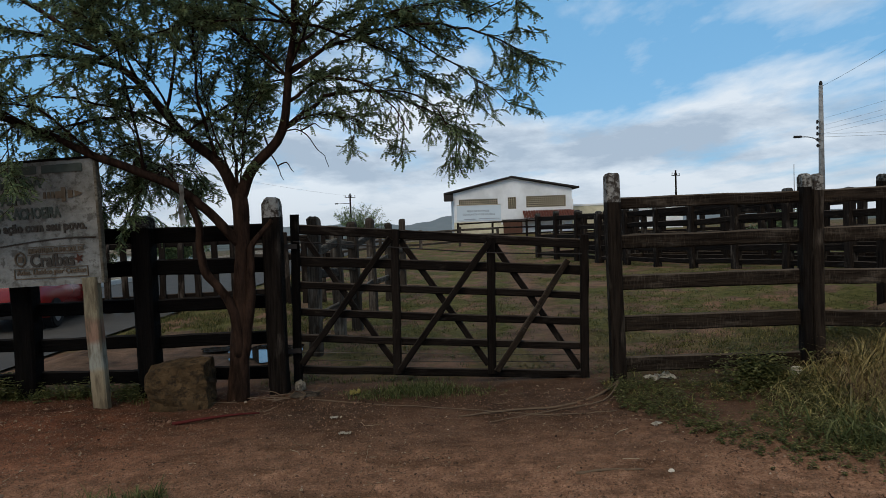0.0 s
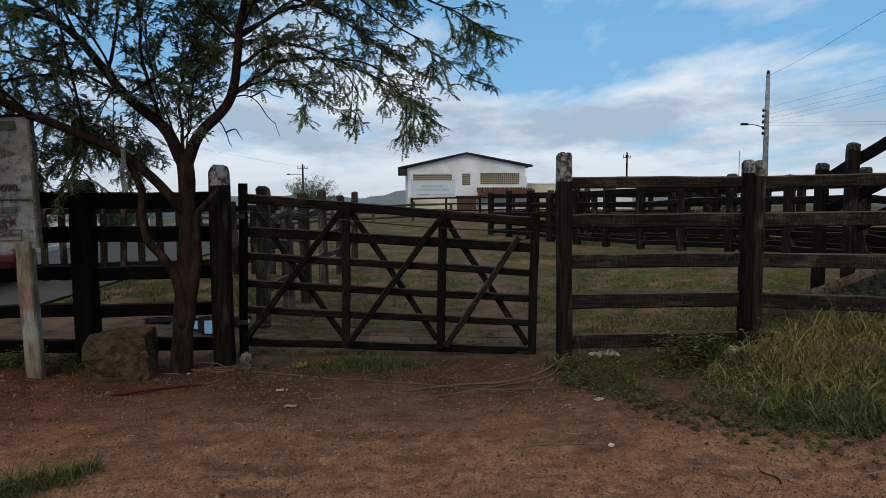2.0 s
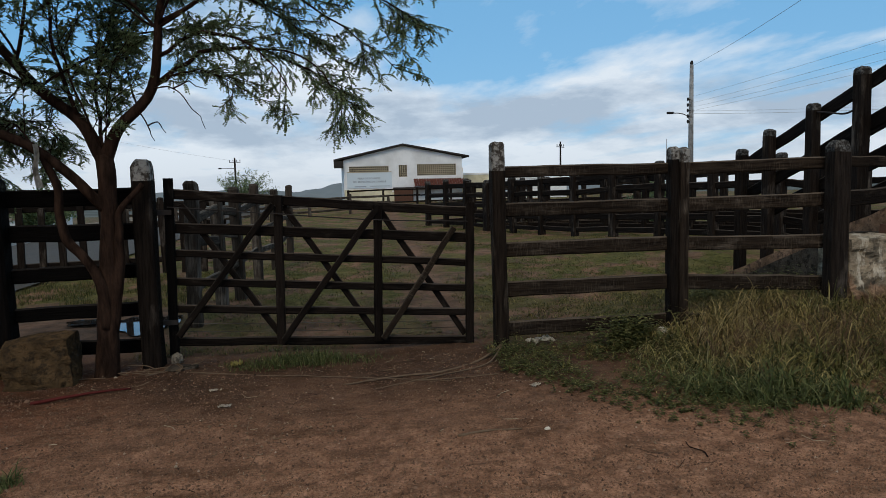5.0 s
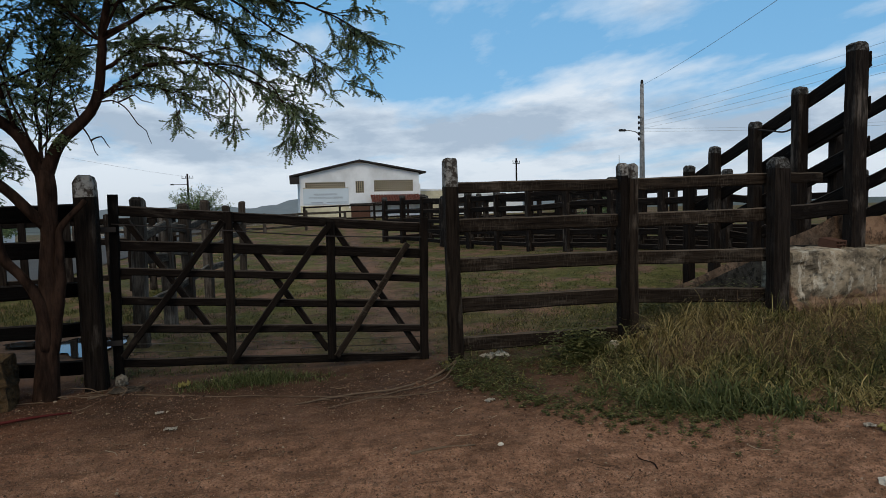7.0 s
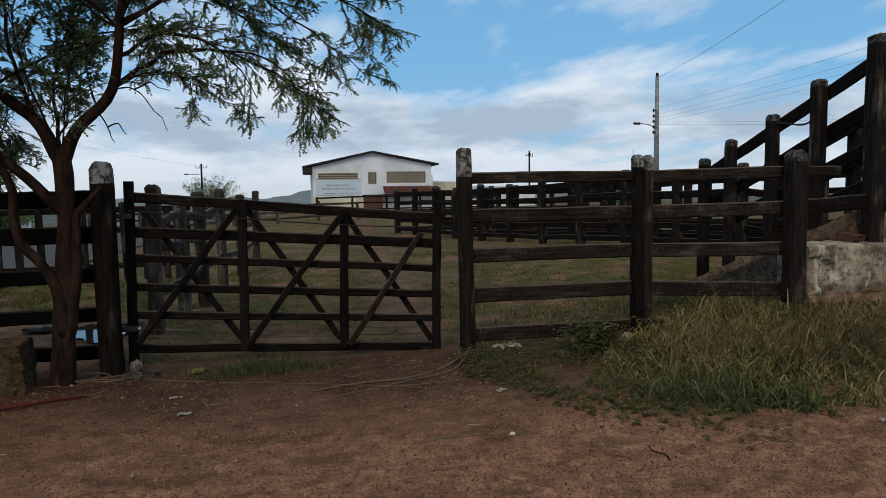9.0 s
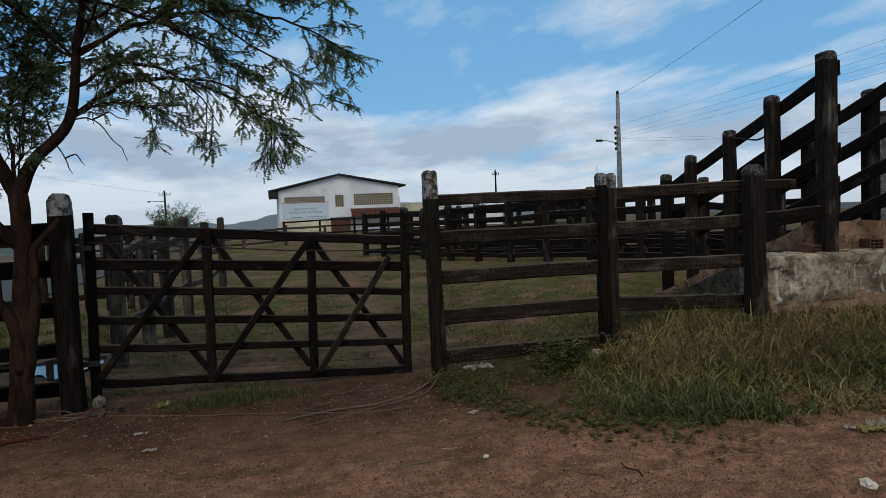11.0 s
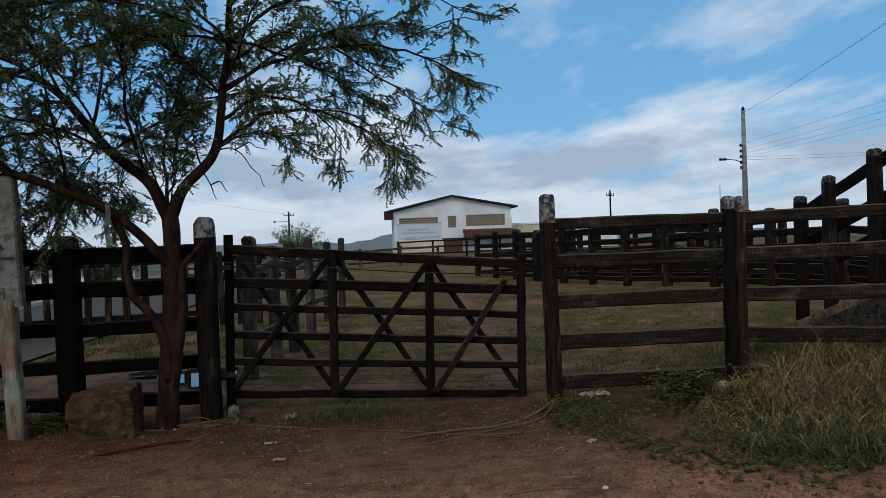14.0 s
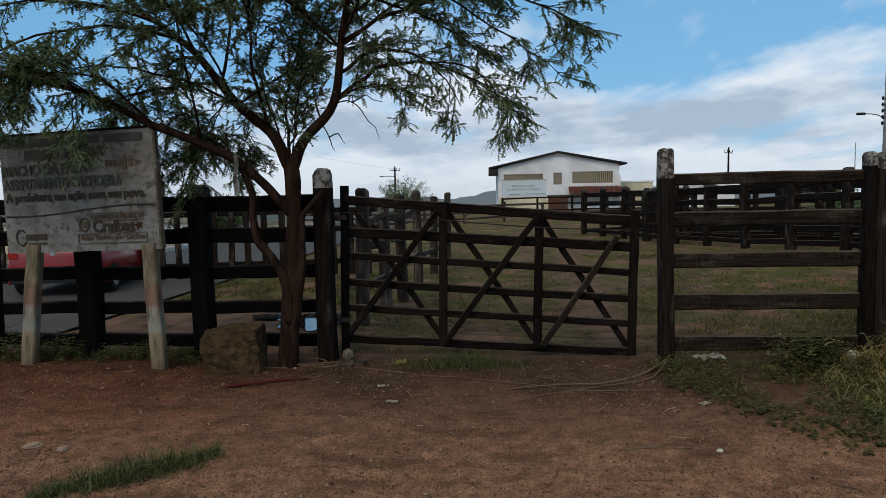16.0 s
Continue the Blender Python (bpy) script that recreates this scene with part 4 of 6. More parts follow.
# ---- tree by the gate post ----
def tree():
    rnd = random.Random(11)
    t = empty("acacia_tree", (-1.92, 5.78, 0), "spreading thorn tree with feathery leaves beside the gate post", "tree")
    trunk = [(-1.91, 5.74, -0.1, 0.105), (-1.87, 5.74, 0.25, 0.080), (-1.86, 5.74, 0.5, 0.078), (-1.83, 5.74, 0.82, 0.074), (-1.81, 5.74, 1.13, 0.066), (-1.79, 5.74, 1.5, 0.064), (-1.79, 5.74, 1.8, 0.066), (-1.80, 5.74, 1.97, 0.066)]
    limbs = [
        [(-1.79, 5.74, 1.93, 0.05), (-1.65, 5.72, 2.2, 0.040), (-1.36, 5.68, 2.54, 0.034), (-1.25, 5.62, 3.05, 0.028), (-1.15, 5.5, 3.51, 0.022), (-1.1, 5.4, 3.95, 0.02), (-0.95, 5.3, 4.6, 0.01)],
        [(-1.80, 5.74, 1.93, 0.05), (-1.99, 5.76, 2.29, 0.041), (-2.33, 5.8, 2.57, 0.035), (-2.73, 5.9, 3.06, 0.029), (-3.19, 6.0, 3.42, 0.023), (-3.7, 6.1, 3.8, 0.02), (-4.3, 6.2, 4.2, 0.01)],
        [(-1.82, 5.74, 1.50, 0.042), (-1.98, 5.68, 1.72, 0.036), (-2.22, 5.60, 1.97, 0.034), (-2.59, 5.54, 2.18, 0.032), (-3.01, 5.48, 2.35, 0.028), (-3.42, 5.42, 2.56, 0.024), (-3.9, 5.36, 2.74, 0.019), (-4.8, 5.25, 2.95, 0.010)],
        [(-1.85, 5.70, 0.45, 0.040), (-1.85, 5.68, 0.75, 0.042), (-1.89, 5.66, 0.93, 0.036), (-1.99, 5.64, 1.10, 0.032), (-2.10, 5.63, 1.25, 0.034), (-2.14, 5.62, 1.44, 0.030), (-2.15, 5.61, 1.68, 0.028), (-2.19, 5.60, 1.84, 0.026), (-2.25, 5.59, 1.985, 0.024)],
        [(-1.86, 5.72, 0.05, 0.045), (-1.80, 5.71, 0.48, 0.042), (-1.75, 5.71, 0.83, 0.040), (-1.72, 5.71, 1.03, 0.036), (-1.71, 5.71, 1.28, 0.030), (-1.71, 5.72, 1.45, 0.024), (-1.62, 5.74, 1.59, 0.021), (-1.51, 5.78, 1.72, 0.018)],
    ]
    side = [
        [(-1.24, 5.62, 3.1, 0.02), (-0.8, 5.6, 3.3, 0.017), (-0.26, 5.6, 3.45, 0.014), (0.3, 5.55, 3.42, 0.011), (0.7, 5.5, 3.26, 0.007), (1.0, 5.5, 3.08, 0.004)],
        [(-1.36, 5.68, 2.54, 0.022), (-0.95, 5.8, 2.86, 0.018), (-0.5, 5.85, 2.92, 0.014), (-0.1, 5.9, 2.78, 0.010), (0.22, 5.9, 2.56, 0.006), (0.54, 5.95, 2.32, 0.003)],
        [(-1.3, 5.65, 2.8, 0.018), (-0.85, 5.5, 2.98, 0.014), (-0.42, 5.4, 2.82, 0.009), (-0.12, 5.35, 2.45, 0.004)],
        [(-1.15, 5.5, 3.5, 0.018), (-0.6, 5.4, 3.8, 0.015), (0.0, 5.3, 3.98, 0.012), (0.5, 5.2, 3.86, 0.008), (0.95, 5.2, 3.6, 0.003)],
        [(-0.5, 5.85, 2.92, 0.010), (-0.1, 5.7, 2.85, 0.008), (0.18, 5.6, 2.56, 0.006), (0.46, 5.6, 2.22, 0.003)],
        [(-0.26, 5.6, 3.45, 0.010), (0.25, 5.8, 3.15, 0.008), (0.58, 5.9, 2.94, 0.005), (0.88, 5.9, 2.70, 0.003)],
        [(-1.2, 5.56, 3.3, 0.016), (-0.9, 6.1, 3.7, 0.012), (-0.4, 6.5, 3.9, 0.008), (0.1, 6.8, 3.8, 0.004)],
        [(-1.99, 5.76, 2.29, 0.02), (-2.05, 5.5, 2.8, 0.016), (-2.0, 5.3, 3.3, 0.012), (-1.9, 5.2, 3.9, 0.007)],
        [(-1.8, 5.73, 2.0, 0.018), (-1.86, 5.85, 2.6, 0.015), (-1.75, 6.0, 3.2, 0.011), (-1.65, 6.1, 3.9, 0.006)],
        [(-2.5, 5.85, 2.78, 0.018), (-2.45, 6.0, 3.3, 0.014), (-2.5, 6.0, 3.8, 0.009), (-2.4, 6.0, 4.3, 0.004)],
        [(-2.73, 5.9, 3.06, 0.018), (-3.2, 6.2, 3.05, 0.014), (-3.7, 6.4, 2.8, 0.009), (-4.1, 6.5, 2.4, 0.004)],
        [(-2.95, 5.95, 3.25, 0.016), (-3.5, 5.6, 3.3, 0.013), (-4.2, 5.3, 3.1, 0.009), (-4.8, 5.1, 2.6, 0.004)],
        [(-3.19, 6.0, 3.42, 0.016), (-3.9, 5.8, 3.6, 0.012), (-4.7, 5.6, 3.5, 0.008), (-5.4, 5.5, 3.1, 0.004)],
        [(-2.6, 5.54, 2.19, 0.014), (-2.75, 5.9, 2.3, 0.011), (-2.95, 6.2, 2.15, 0.007), (-3.1, 6.4, 1.85, 0.003)],
        [(-3.01, 5.48, 2.35, 0.014), (-3.3, 5.8, 2.5, 0.011), (-3.5, 6.1, 2.3, 0.007), (-3.6, 6.3, 1.95, 0.003)],
        [(-3.6, 5.4, 2.63, 0.014), (-3.8, 5.05, 2.8, 0.010), (-4.0, 4.75, 2.65, 0.007), (-4.15, 4.6, 2.3, 0.003)],
        [(-3.9, 5.36, 2.74, 0.014), (-4.3, 5.0, 2.75, 0.010), (-4.6, 4.8, 2.55, 0.007), (-4.8, 4.7, 2.2, 0.003)],
        [(-2.33, 5.8, 2.57, 0.015), (-2.7, 5.5, 2.75, 0.011), (-3.2, 5.25, 2.85, 0.008), (-3.7, 5.1, 2.8, 0.004)],
        [(-1.15, 5.5, 3.5, 0.015), (-1.5, 5.2, 3.8, 0.011), (-1.8, 5.0, 4.1, 0.007), (-2.1, 4.9, 4.2, 0.004)],
        [(-1.1, 5.4, 3.95, 0.012), (-0.6, 5.2, 4.2, 0.009), (-0.1, 5.0, 4.35, 0.006), (0.3, 4.9, 4.2, 0.003)],
        [(-2.73, 5.9, 3.06, 0.016), (-2.9, 5.4, 3.6, 0.012), (-3.2, 5.1, 3.9, 0.008), (-3.6, 4.9, 4.0, 0.004)],
    ]
    side += [
        [(-3.42, 5.42, 2.56, 0.012), (-3.7, 5.1, 2.74, 0.009), (-4.1, 4.9, 2.62, 0.006), (-4.5, 4.8, 2.36, 0.003)],
        [(-3.0, 5.48, 2.35, 0.012), (-3.3, 5.1, 2.72, 0.009), (-3.7, 4.9, 2.72, 0.006), (-4.0, 4.8, 2.45, 0.003)],
        [(-3.9, 5.36, 2.74, 0.012), (-4.4, 5.1, 3.0, 0.008), (-4.9, 4.9, 2.8, 0.003)],
        [(-2.6, 5.54, 2.19, 0.012), (-2.85, 5.8, 2.5, 0.009), (-3.2, 6.0, 2.35, 0.006), (-3.45, 6.1, 2.0, 0.003)],
        [(-2.33, 5.8, 2.57, 0.012), (-2.6, 6.1, 2.6, 0.009), (-2.9, 6.3, 2.35, 0.006), (-3.0, 6.4, 2.0, 0.003)],
        [(-2.3, 5.6, 2.02, 0.010), (-2.5, 5.75, 2.25, 0.008), (-2.75, 5.85, 2.1, 0.005), (-2.9, 5.9, 1.85, 0.003)],
        [(-1.99, 5.76, 2.29, 0.010), (-2.1, 5.95, 2.5, 0.008), (-2.3, 6.1, 2.45, 0.005), (-2.45, 6.15, 2.2, 0.003)],
    ]
    side += [
        [(-3.7, 5.39, 2.66, 0.010), (-3.8, 5.0, 2.77, 0.008), (-3.95, 4.8, 2.6, 0.005), (-4.05, 4.75, 2.35, 0.003)],
        [(-1.25, 5.62, 3.05, 0.010), (-1.5, 5.7, 3.2, 0.008), (-1.7, 5.8, 3.45, 0.005), (-1.8, 5.8, 3.8, 0.003)],
        [(-1.40, 5.7, 2.50, 0.010), (-1.1, 5.6, 2.66, 0.008), (-0.8, 5.55, 2.64, 0.005), (-0.5, 5.5, 2.48, 0.003)],
        [(-1.8, 5.73, 2.0, 0.008), (-1.7, 5.6, 2.35, 0.006), (-1.62, 5.55, 2.75, 0.003)],
        [(-1.5, 5.7, 2.4, 0.010), (-1.6, 5.85, 2.8, 0.008), (-1.55, 5.95, 3.2, 0.005), (-1.4, 6.0, 3.6, 0.003)],
    ]
    side += [
        [(-2.35, 5.58, 2.05, 0.010), (-2.6, 5.9, 2.2, 0.008), (-2.9, 6.1, 2.1, 0.005), (-3.1, 6.2, 1.9, 0.003)],
        [(-2.7, 5.53, 2.23, 0.010), (-2.8, 5.9, 2.35, 0.008), (-2.75, 6.2, 2.25, 0.005), (-2.6, 6.3, 2.05, 0.003)],
        [(-2.9, 5.5, 2.32, 0.010), (-3.15, 5.9, 2.4, 0.008), (-3.4, 6.1, 2.2, 0.005), (-3.5, 6.2, 1.95, 0.003)],
        [(-2.5, 5.55, 2.13, 0.009), (-2.45, 5.9, 2.3, 0.007), (-2.35, 6.1, 2.2, 0.005), (-2.3, 6.2, 2.0, 0.003)],
        [(-3.2, 5.45, 2.45, 0.010), (-3.4, 5.8, 2.6, 0.008), (-3.7, 6.0, 2.45, 0.005), (-3.9, 6.1, 2.1, 0.003)],
        [(-3.5, 5.4, 2.6, 0.009), (-3.5, 5.1, 2.6, 0.007), (-3.45, 4.95, 2.4, 0.005), (-3.4, 4.9, 2.2, 0.003)],
        [(-4.1, 5.3, 2.78, 0.009), (-4.15, 5.0, 2.65, 0.007), (-4.1, 4.9, 2.45, 0.005), (-4.1, 4.85, 2.25, 0.003)],
        [(-1.8, 5.73, 2.0, 0.012), (-1.95, 5.6, 2.5, 0.009), (-2.0, 5.5, 2.9, 0.006), (-2.05, 5.45, 3.3, 0.003)],
        [(-1.85, 5.8, 2.05, 0.012), (-1.75, 5.9, 2.5, 0.009), (-1.8, 6.0, 2.9, 0.006), (-1.7, 6.1, 3.2, 0.003)],
    ]
    # boughs that fill the crown
    for k in range(13):
        pl = limbs[(0, 0, 1, 0, 2)[k % 5]]
        a = Vector(pl[rnd.randint(2, len(pl) - 3)][:3])
        u, v = rnd.uniform(0, 2 * math.pi), rnd.uniform(-0.35, 1.0)
        goal = Vector((-1.45 + 2.2 * math.cos(u) * math.sqrt(1 - v * v), 5.65 + 1.3 * math.sin(u) * math.sqrt(1 - v * v), 3.0 + 1.15 * v))
        d = goal - a
        if d.length > 1.9:
            d *= 1.9 / d.length
        m = a + d * 0.5 + Vector((0, 0, 0.18))
        side.append([(*a, 0.013), (*m, 0.009), (*(a + d), 0.003)])
    side.append([(0.4, 5.55, 3.5, 0.007), (0.85, 5.4, 3.62, 0.005), (1.2, 5.3, 3.58, 0.003), (1.42, 5.3, 3.66, 0.002)])
    bm = bmesh.new()
    line = smooth_line(trunk, 5)
    pts = [Vector((p[0] + 0.012 * noise.noise((p[2] * 3, 0, 1)), p[1] + 0.012 * noise.noise((p[2] * 3, 5, 1)), p[2])) for p in line]
    rings = tube(bm, pts, [p[3] * 1.12 for p in line], 14)
    for ring in rings:
        for v in ring:
            v.co += (v.co - Vector((-1.83, 5.74, v.co.z))).normalized() * 0.018 * noise.noise((v.co.x * 14, v.co.y * 14, v.co.z * 2.5))
    part("trunk", bm, bark, t, smooth=True)
    twigs = []
    for pl in limbs:
        line = smooth_line([Vector(p) for p in pl], 5)
        bm = bmesh.new()
        tube(bm, [Vector(p[:3]) + 0.02 * Vector((noise.noise((p[0] * 4, p[2] * 4, 0)), noise.noise((p[0] * 4, p[2] * 4, 3)), noise.noise((p[0] * 4, p[2] * 4, 6)))) for p in line], [p[3] * 1.25 for p in line], 9)
        part("limb", bm, bark, t, smooth=True)
    for pl in side:
        line = smooth_line([Vector(p) for p in pl], 4)
        bm = bmesh.new()
        tube(bm, [Vector(p[:3]) + 0.035 * Vector((noise.noise((p[0] * 5, p[2] * 5, 0)), noise.noise((p[0] * 5, p[2] * 5, 3)), noise.noise((p[0] * 5, p[2] * 5, 6)))) for p in line], [p[3] for p in line], 6)
        part("branch", bm, bark, t, smooth=True)
        twigs.append((line, 0.1 if pl is side[-1] else 0.65 if pl in side[1:6] else 0.55 if pl in (side[17], side[9], side[10]) else 1.0))
    for pl in ([(-1.36, 5.66, 2.54), (-1.15, 5.6, 2.52), (-1.0, 5.6, 2.37), (-0.9, 5.58, 2.18)], [(-1.5, 5.7, 2.4), (-1.40, 5.65, 2.22), (-1.34, 5.65, 2.08)], [(-1.16, 5.6, 2.52), (-1.02, 5.55, 2.58), (-0.86, 5.5, 2.5)], [(-1.40, 5.65, 2.22), (-1.30, 5.6, 2.25), (-1.22, 5.6, 2.16)]):
        bm = bmesh.new()
        line = smooth_line([Vector(p) for p in pl], 4)
        tube(bm, [p + 0.03 * Vector((noise.noise(p * 9), 0, noise.noise(p * 9 + Vector((3, 0, 0))))) for p in line], [0.008 * (1 - 0.7 * j / len(line)) for j in range(len(line))], 5)
        part("bare_branch", bm, bark, t, "bare crooked dead branch", smooth=True)
    twigs += [(smooth_line([Vector(p) for p in limbs[0][4:]], 4), 0.8), (smooth_line([Vector(p) for p in limbs[1][3:]], 5), 0.6), (smooth_line([Vector(p) for p in limbs[2][4:]], 4), 0.8)]
    # fine twigs and compound leaves
    tw = bmesh.new()
    verts, faces = [], []

    def leaf(p, d, up):
        n = rnd.randint(4, 5)
        length = rnd.uniform(0.045, 0.080)
        sidev = d.cross(up)
        if sidev.length < 1e-3:
            return
        sidev.normalize()
        nrm = sidev.cross(d)
        half = d * length / n * 0.56
        for i in range(n):
            u = (i + 0.5) / n
            q = p + d * length * u - Vector((0, 0, 1)) * 0.25 * length * u * u
            ll = rnd.uniform(0.011, 0.016) * (1.0 - 0.5 * abs(u - 0.45))
            for s in (-1, 1):
                tip = q + (sidev * s + d * 0.5 + nrm * rnd.uniform(-0.2, 0.5)).normalized() * ll
                k = len(verts)
                verts.extend(((q - half)[:], (q + half)[:], (tip + half * 0.7)[:], (tip - half * 0.5)[:]))
                faces.append((k, k + 1, k + 2, k + 3))

    def sprout(line, dens, length, level):
        total = sum((b.xyz - a.xyz).length for a, b in zip(line, line[1:]))
        for _ in range(max(2, int(total * dens))):
            i = rnd.uniform(0.12 if level == 0 else 0.2, 1.0) * (len(line) - 1)
            k = min(int(i), len(line) - 2)
            p = line[k].xyz.lerp(line[k + 1].xyz, i - k)
            d = (line[k + 1].xyz - line[k].xyz).normalized()
            out = Vector((rnd.gauss(0, 1), rnd.gauss(0, 1), rnd.gauss(0.02, 0.5))).normalized()
            go = (d * 1.15 + out).normalized()
            L = length * rnd.uniform(0.5, 1.2)
            q1 = p + go * L * 0.5
            q2 = q1 + (go + Vector((0, 0, -0.06))).normalized() * L * 0.5
            new_line = smooth_line([p.copy(), q1, q2], 3)
            tube(tw, new_line, [0.004 * (1 - 0.6 * j / 6) + 0.0012 * (level == 0) for j in range(len(new_line))], 3, False)
            if level == 0:
                sprout(new_line, 13.0, 0.19, 1)
            count = max(4, int(L * (66 if level else 34)))
            for j in range(count):
                u = (j + rnd.random()) / count * (len(new_line) - 1)
                kk = min(int(u), len(new_line) - 2)
                pp = new_line[kk].lerp(new_line[kk + 1], u - kk)
                dd = (new_line[kk + 1] - new_line[kk]).normalized()
                ld = (dd * 0.7 + Vector((rnd.gauss(0, 0.7), rnd.gauss(0, 0.7), rnd.gauss(-0.12, 0.4)))).normalized()
                leaf(pp, ld, Vector((rnd.gauss(0, 0.4), rnd.gauss(0, 0.4), 1)).normalized())

    for line, k in twigs:
        sprout(line, 13.0 * k, 0.36, 0)
    tagged(part("twig", tw, bark, t, "thin dark twigs"), kind="stuff")
    me = bpy.data.meshes.new("crown")
    me.from_pydata(verts, [], faces)
    me.materials.append(tree_leaf)
    tagged(part("crown", me, None, t, "fine feathery green foliage"), kind="stuff")
    print("leaf faces", len(faces))


tree()


# ---- grass, weeds ----
def blades(name, count, place, length, width, droop, mat, label, seed, segs=3, clump=1, spread=0.03):
    """Bent tapering blades; place(rnd) gives x, y and a length factor."""
    rnd = random.Random(seed)
    verts, faces = [], []
    made = 0
    while made < count:
        spot = place(rnd)
        if spot is None:
            continue
        cx, cy, k = spot
        for _ in range(clump):
            made += 1
            x, y = cx + rnd.gauss(0, spread), cy + rnd.gauss(0, spread)
            z = height(x, y) - 0.01
            L = rnd.uniform(*length) * k
            a = rnd.uniform(0, 2 * math.pi)
            dx, dy = math.cos(a), math.sin(a)
            w = rnd.uniform(*width)
            lean = rnd.uniform(0.15, 0.75) * droop
            base = len(verts)
            px, py, pz, ang = x, y, z, rnd.uniform(0.04, 0.52) * droop
            sx, sy = -dy, dx
            for i in range(segs + 1):
                ww = w * (1 - i / segs) ** 0.7
                if i < segs:
                    verts.append((px - sx * ww, py - sy * ww, pz))
                    verts.append((px + sx * ww, py + sy * ww, pz))
                else:
                    verts.append((px, py, pz))
                px += dx * math.sin(ang) * L / segs
                py += dy * math.sin(ang) * L / segs
                pz += math.cos(ang) * L / segs
                ang = min(2.2, ang + lean * 1.5 / segs * (1 + i * 0.5))
            for i in range(segs - 1):
                faces.append((base + 2 * i, base + 2 * i + 1, base + 2 * i + 3, base + 2 * i + 2))
            faces.append((base + 2 * segs - 2, base + 2 * segs - 1, base + 2 * segs))
    me = bpy.data.meshes.new(name)
    me.from_pydata(verts, [], faces)
    me.materials.append(mat)
    return tagged(new(name, me), label, "grass", kind="stuff")


def verge_front(x):
    """The near edge of the overgrown verge."""
    e = 5.35 - 1.45 * step(1.5, 2.6, x) - 0.32 * step(2.5, 3.8, x) + 0.25 * step(4.2, 6.5, x)
    return e + 0.26 * noise.noise((x * 2.1, 0.3, 0)) + 0.20 * noise.noise((x * 6, 0.9, 0)) + 0.10 * noise.noise((x * 15, 0.2, 0))


def in_verge(rnd, dry):
    x, y = rnd.uniform(1.5, 9.5), rnd.uniform(3.2, 6.1)
    f = verge_front(x)
    if y < f + rnd.gauss(0, 0.11) or (x > 5.5 and y > 5.55):
        return None
    if x < 2.9 and rnd.random() < 0.72:
        return None
    tall = (0.30 + 0.70 * step(2.4, 4.1, x)) * (0.35 + 0.65 * step(0.0, 0.6, y - f)) * (1 - 0.45 * step(5.4, 6.1, y) * (1 - step(3.6, 4.6, x)))
    patch = noise.noise((x * 1.1, y * 1.3, 4.0)) + 0.5 * step(2.7, 3.6, x) * step(4.3, 4.9, y)
    if dry and (patch < 0.12 or x < 2.4):
        return None
    if not dry and patch > 0.35 and rnd.random() < 0.7:
        return None
    if noise.noise((x * 2.3, y * 2.3, 9.0)) < -0.28 and x < 3:
        return None
    return x, y, tall * (0.62 + 0.75 * max(0.0, noise.noise((x * 1.7, y * 1.9, 12.0)) + 0.35)) * (0.95 + 0.6 * noise.noise((x * 4.5, y * 4.5, 21.0)))


blades("verge_grass", 17000, lambda r: in_verge(r, False), (0.16, 0.54), (0.0036, 0.0085), 3.1, grass_green, "tall tangled green grass on the verge before the fence", 21, 5, 13, 0.014)
blades("verge_dry_grass", 13000, lambda r: in_verge(r, True), (0.22, 0.60), (0.0026, 0.0062), 3.2, grass_dry, "yellowing dry grass among the green verge", 22, 5, 12, 0.018)


def dead_spot(rnd):
    x, y = rnd.uniform(3.4, 9.0), rnd.uniform(4.2, 5.6)
    return (x, y, 1.0) if noise.noise((x * 1.4, y * 1.4, 17.0)) > 0.02 and y > verge_front(x) + 0.3 else None


blades("verge_dead_stems", 7000, dead_spot, (0.26, 0.54), (0.0012, 0.0026), 2.6, dead_grass, "brown dead stems tangled in the verge grass", 29, 5, 6, 0.04)


def straggler(rnd):
    x, y = rnd.uniform(2.9, 9.0), rnd.uniform(3.6, 5.5)
    return (x, y, 1.0) if y > verge_front(x) + 0.12 and noise.noise((x * 1.9, y * 1.9, 23.0)) > -0.1 else None


blades("verge_stragglers", 2000, straggler, (0.22, 0.48), (0.0028, 0.0050), 3.2, straw_blade, "pale arching grass blades over the verge", 38, 6, 5, 0.02)


def field(rnd):
    y = 6.3 + 22 * rnd.random() ** 1.9
    x = rnd.uniform(-1.8 - 0.1 * (y - 6), 7.6 + 0.3 * (y - 14) * (y > 14))
    if noise.noise((x * 0.6, y * 0.5, 2.0)) + 0.5 * noise.noise((x * 2.0, y * 1.8, 6.0)) + 0.3 * noise.noise((x * 5.0, y * 5.0, 3.0)) < -0.02 or abs(x - 1.15 - 0.06 * y) < 0.55 * (0.3 + 0.7 * rnd.random()):
        return None
    if y < 8.2 and x < 1.7 and rnd.random() < 0.7:
        return None
    return x, y, 0.7 + 0.035 * y


blades("field_grass", 70000, field, (0.025, 0.085), (0.0025, 0.006), 2.6, field_grass, "patchy close-cropped grass in the yard behind the gate", 23, 2, 14, 0.06)


def pen_edge(rnd):
    x, y = rnd.uniform(1.9, 6.4), rnd.uniform(6.1, 9.0)
    if noise.noise((x * 1.6, y * 1.6, 14.0)) < -0.05 - 0.3 * step(3.4, 5.0, x):
        return None
    return x, y, 0.5 + 0.6 * step(3.2, 5.5, x)


blades("fence_grass", 11000, pen_edge, (0.06, 0.22), (0.0015, 0.0038), 2.3, grass_green, "green grass growing behind the plank fence", 24, 3, 6, 0.05)


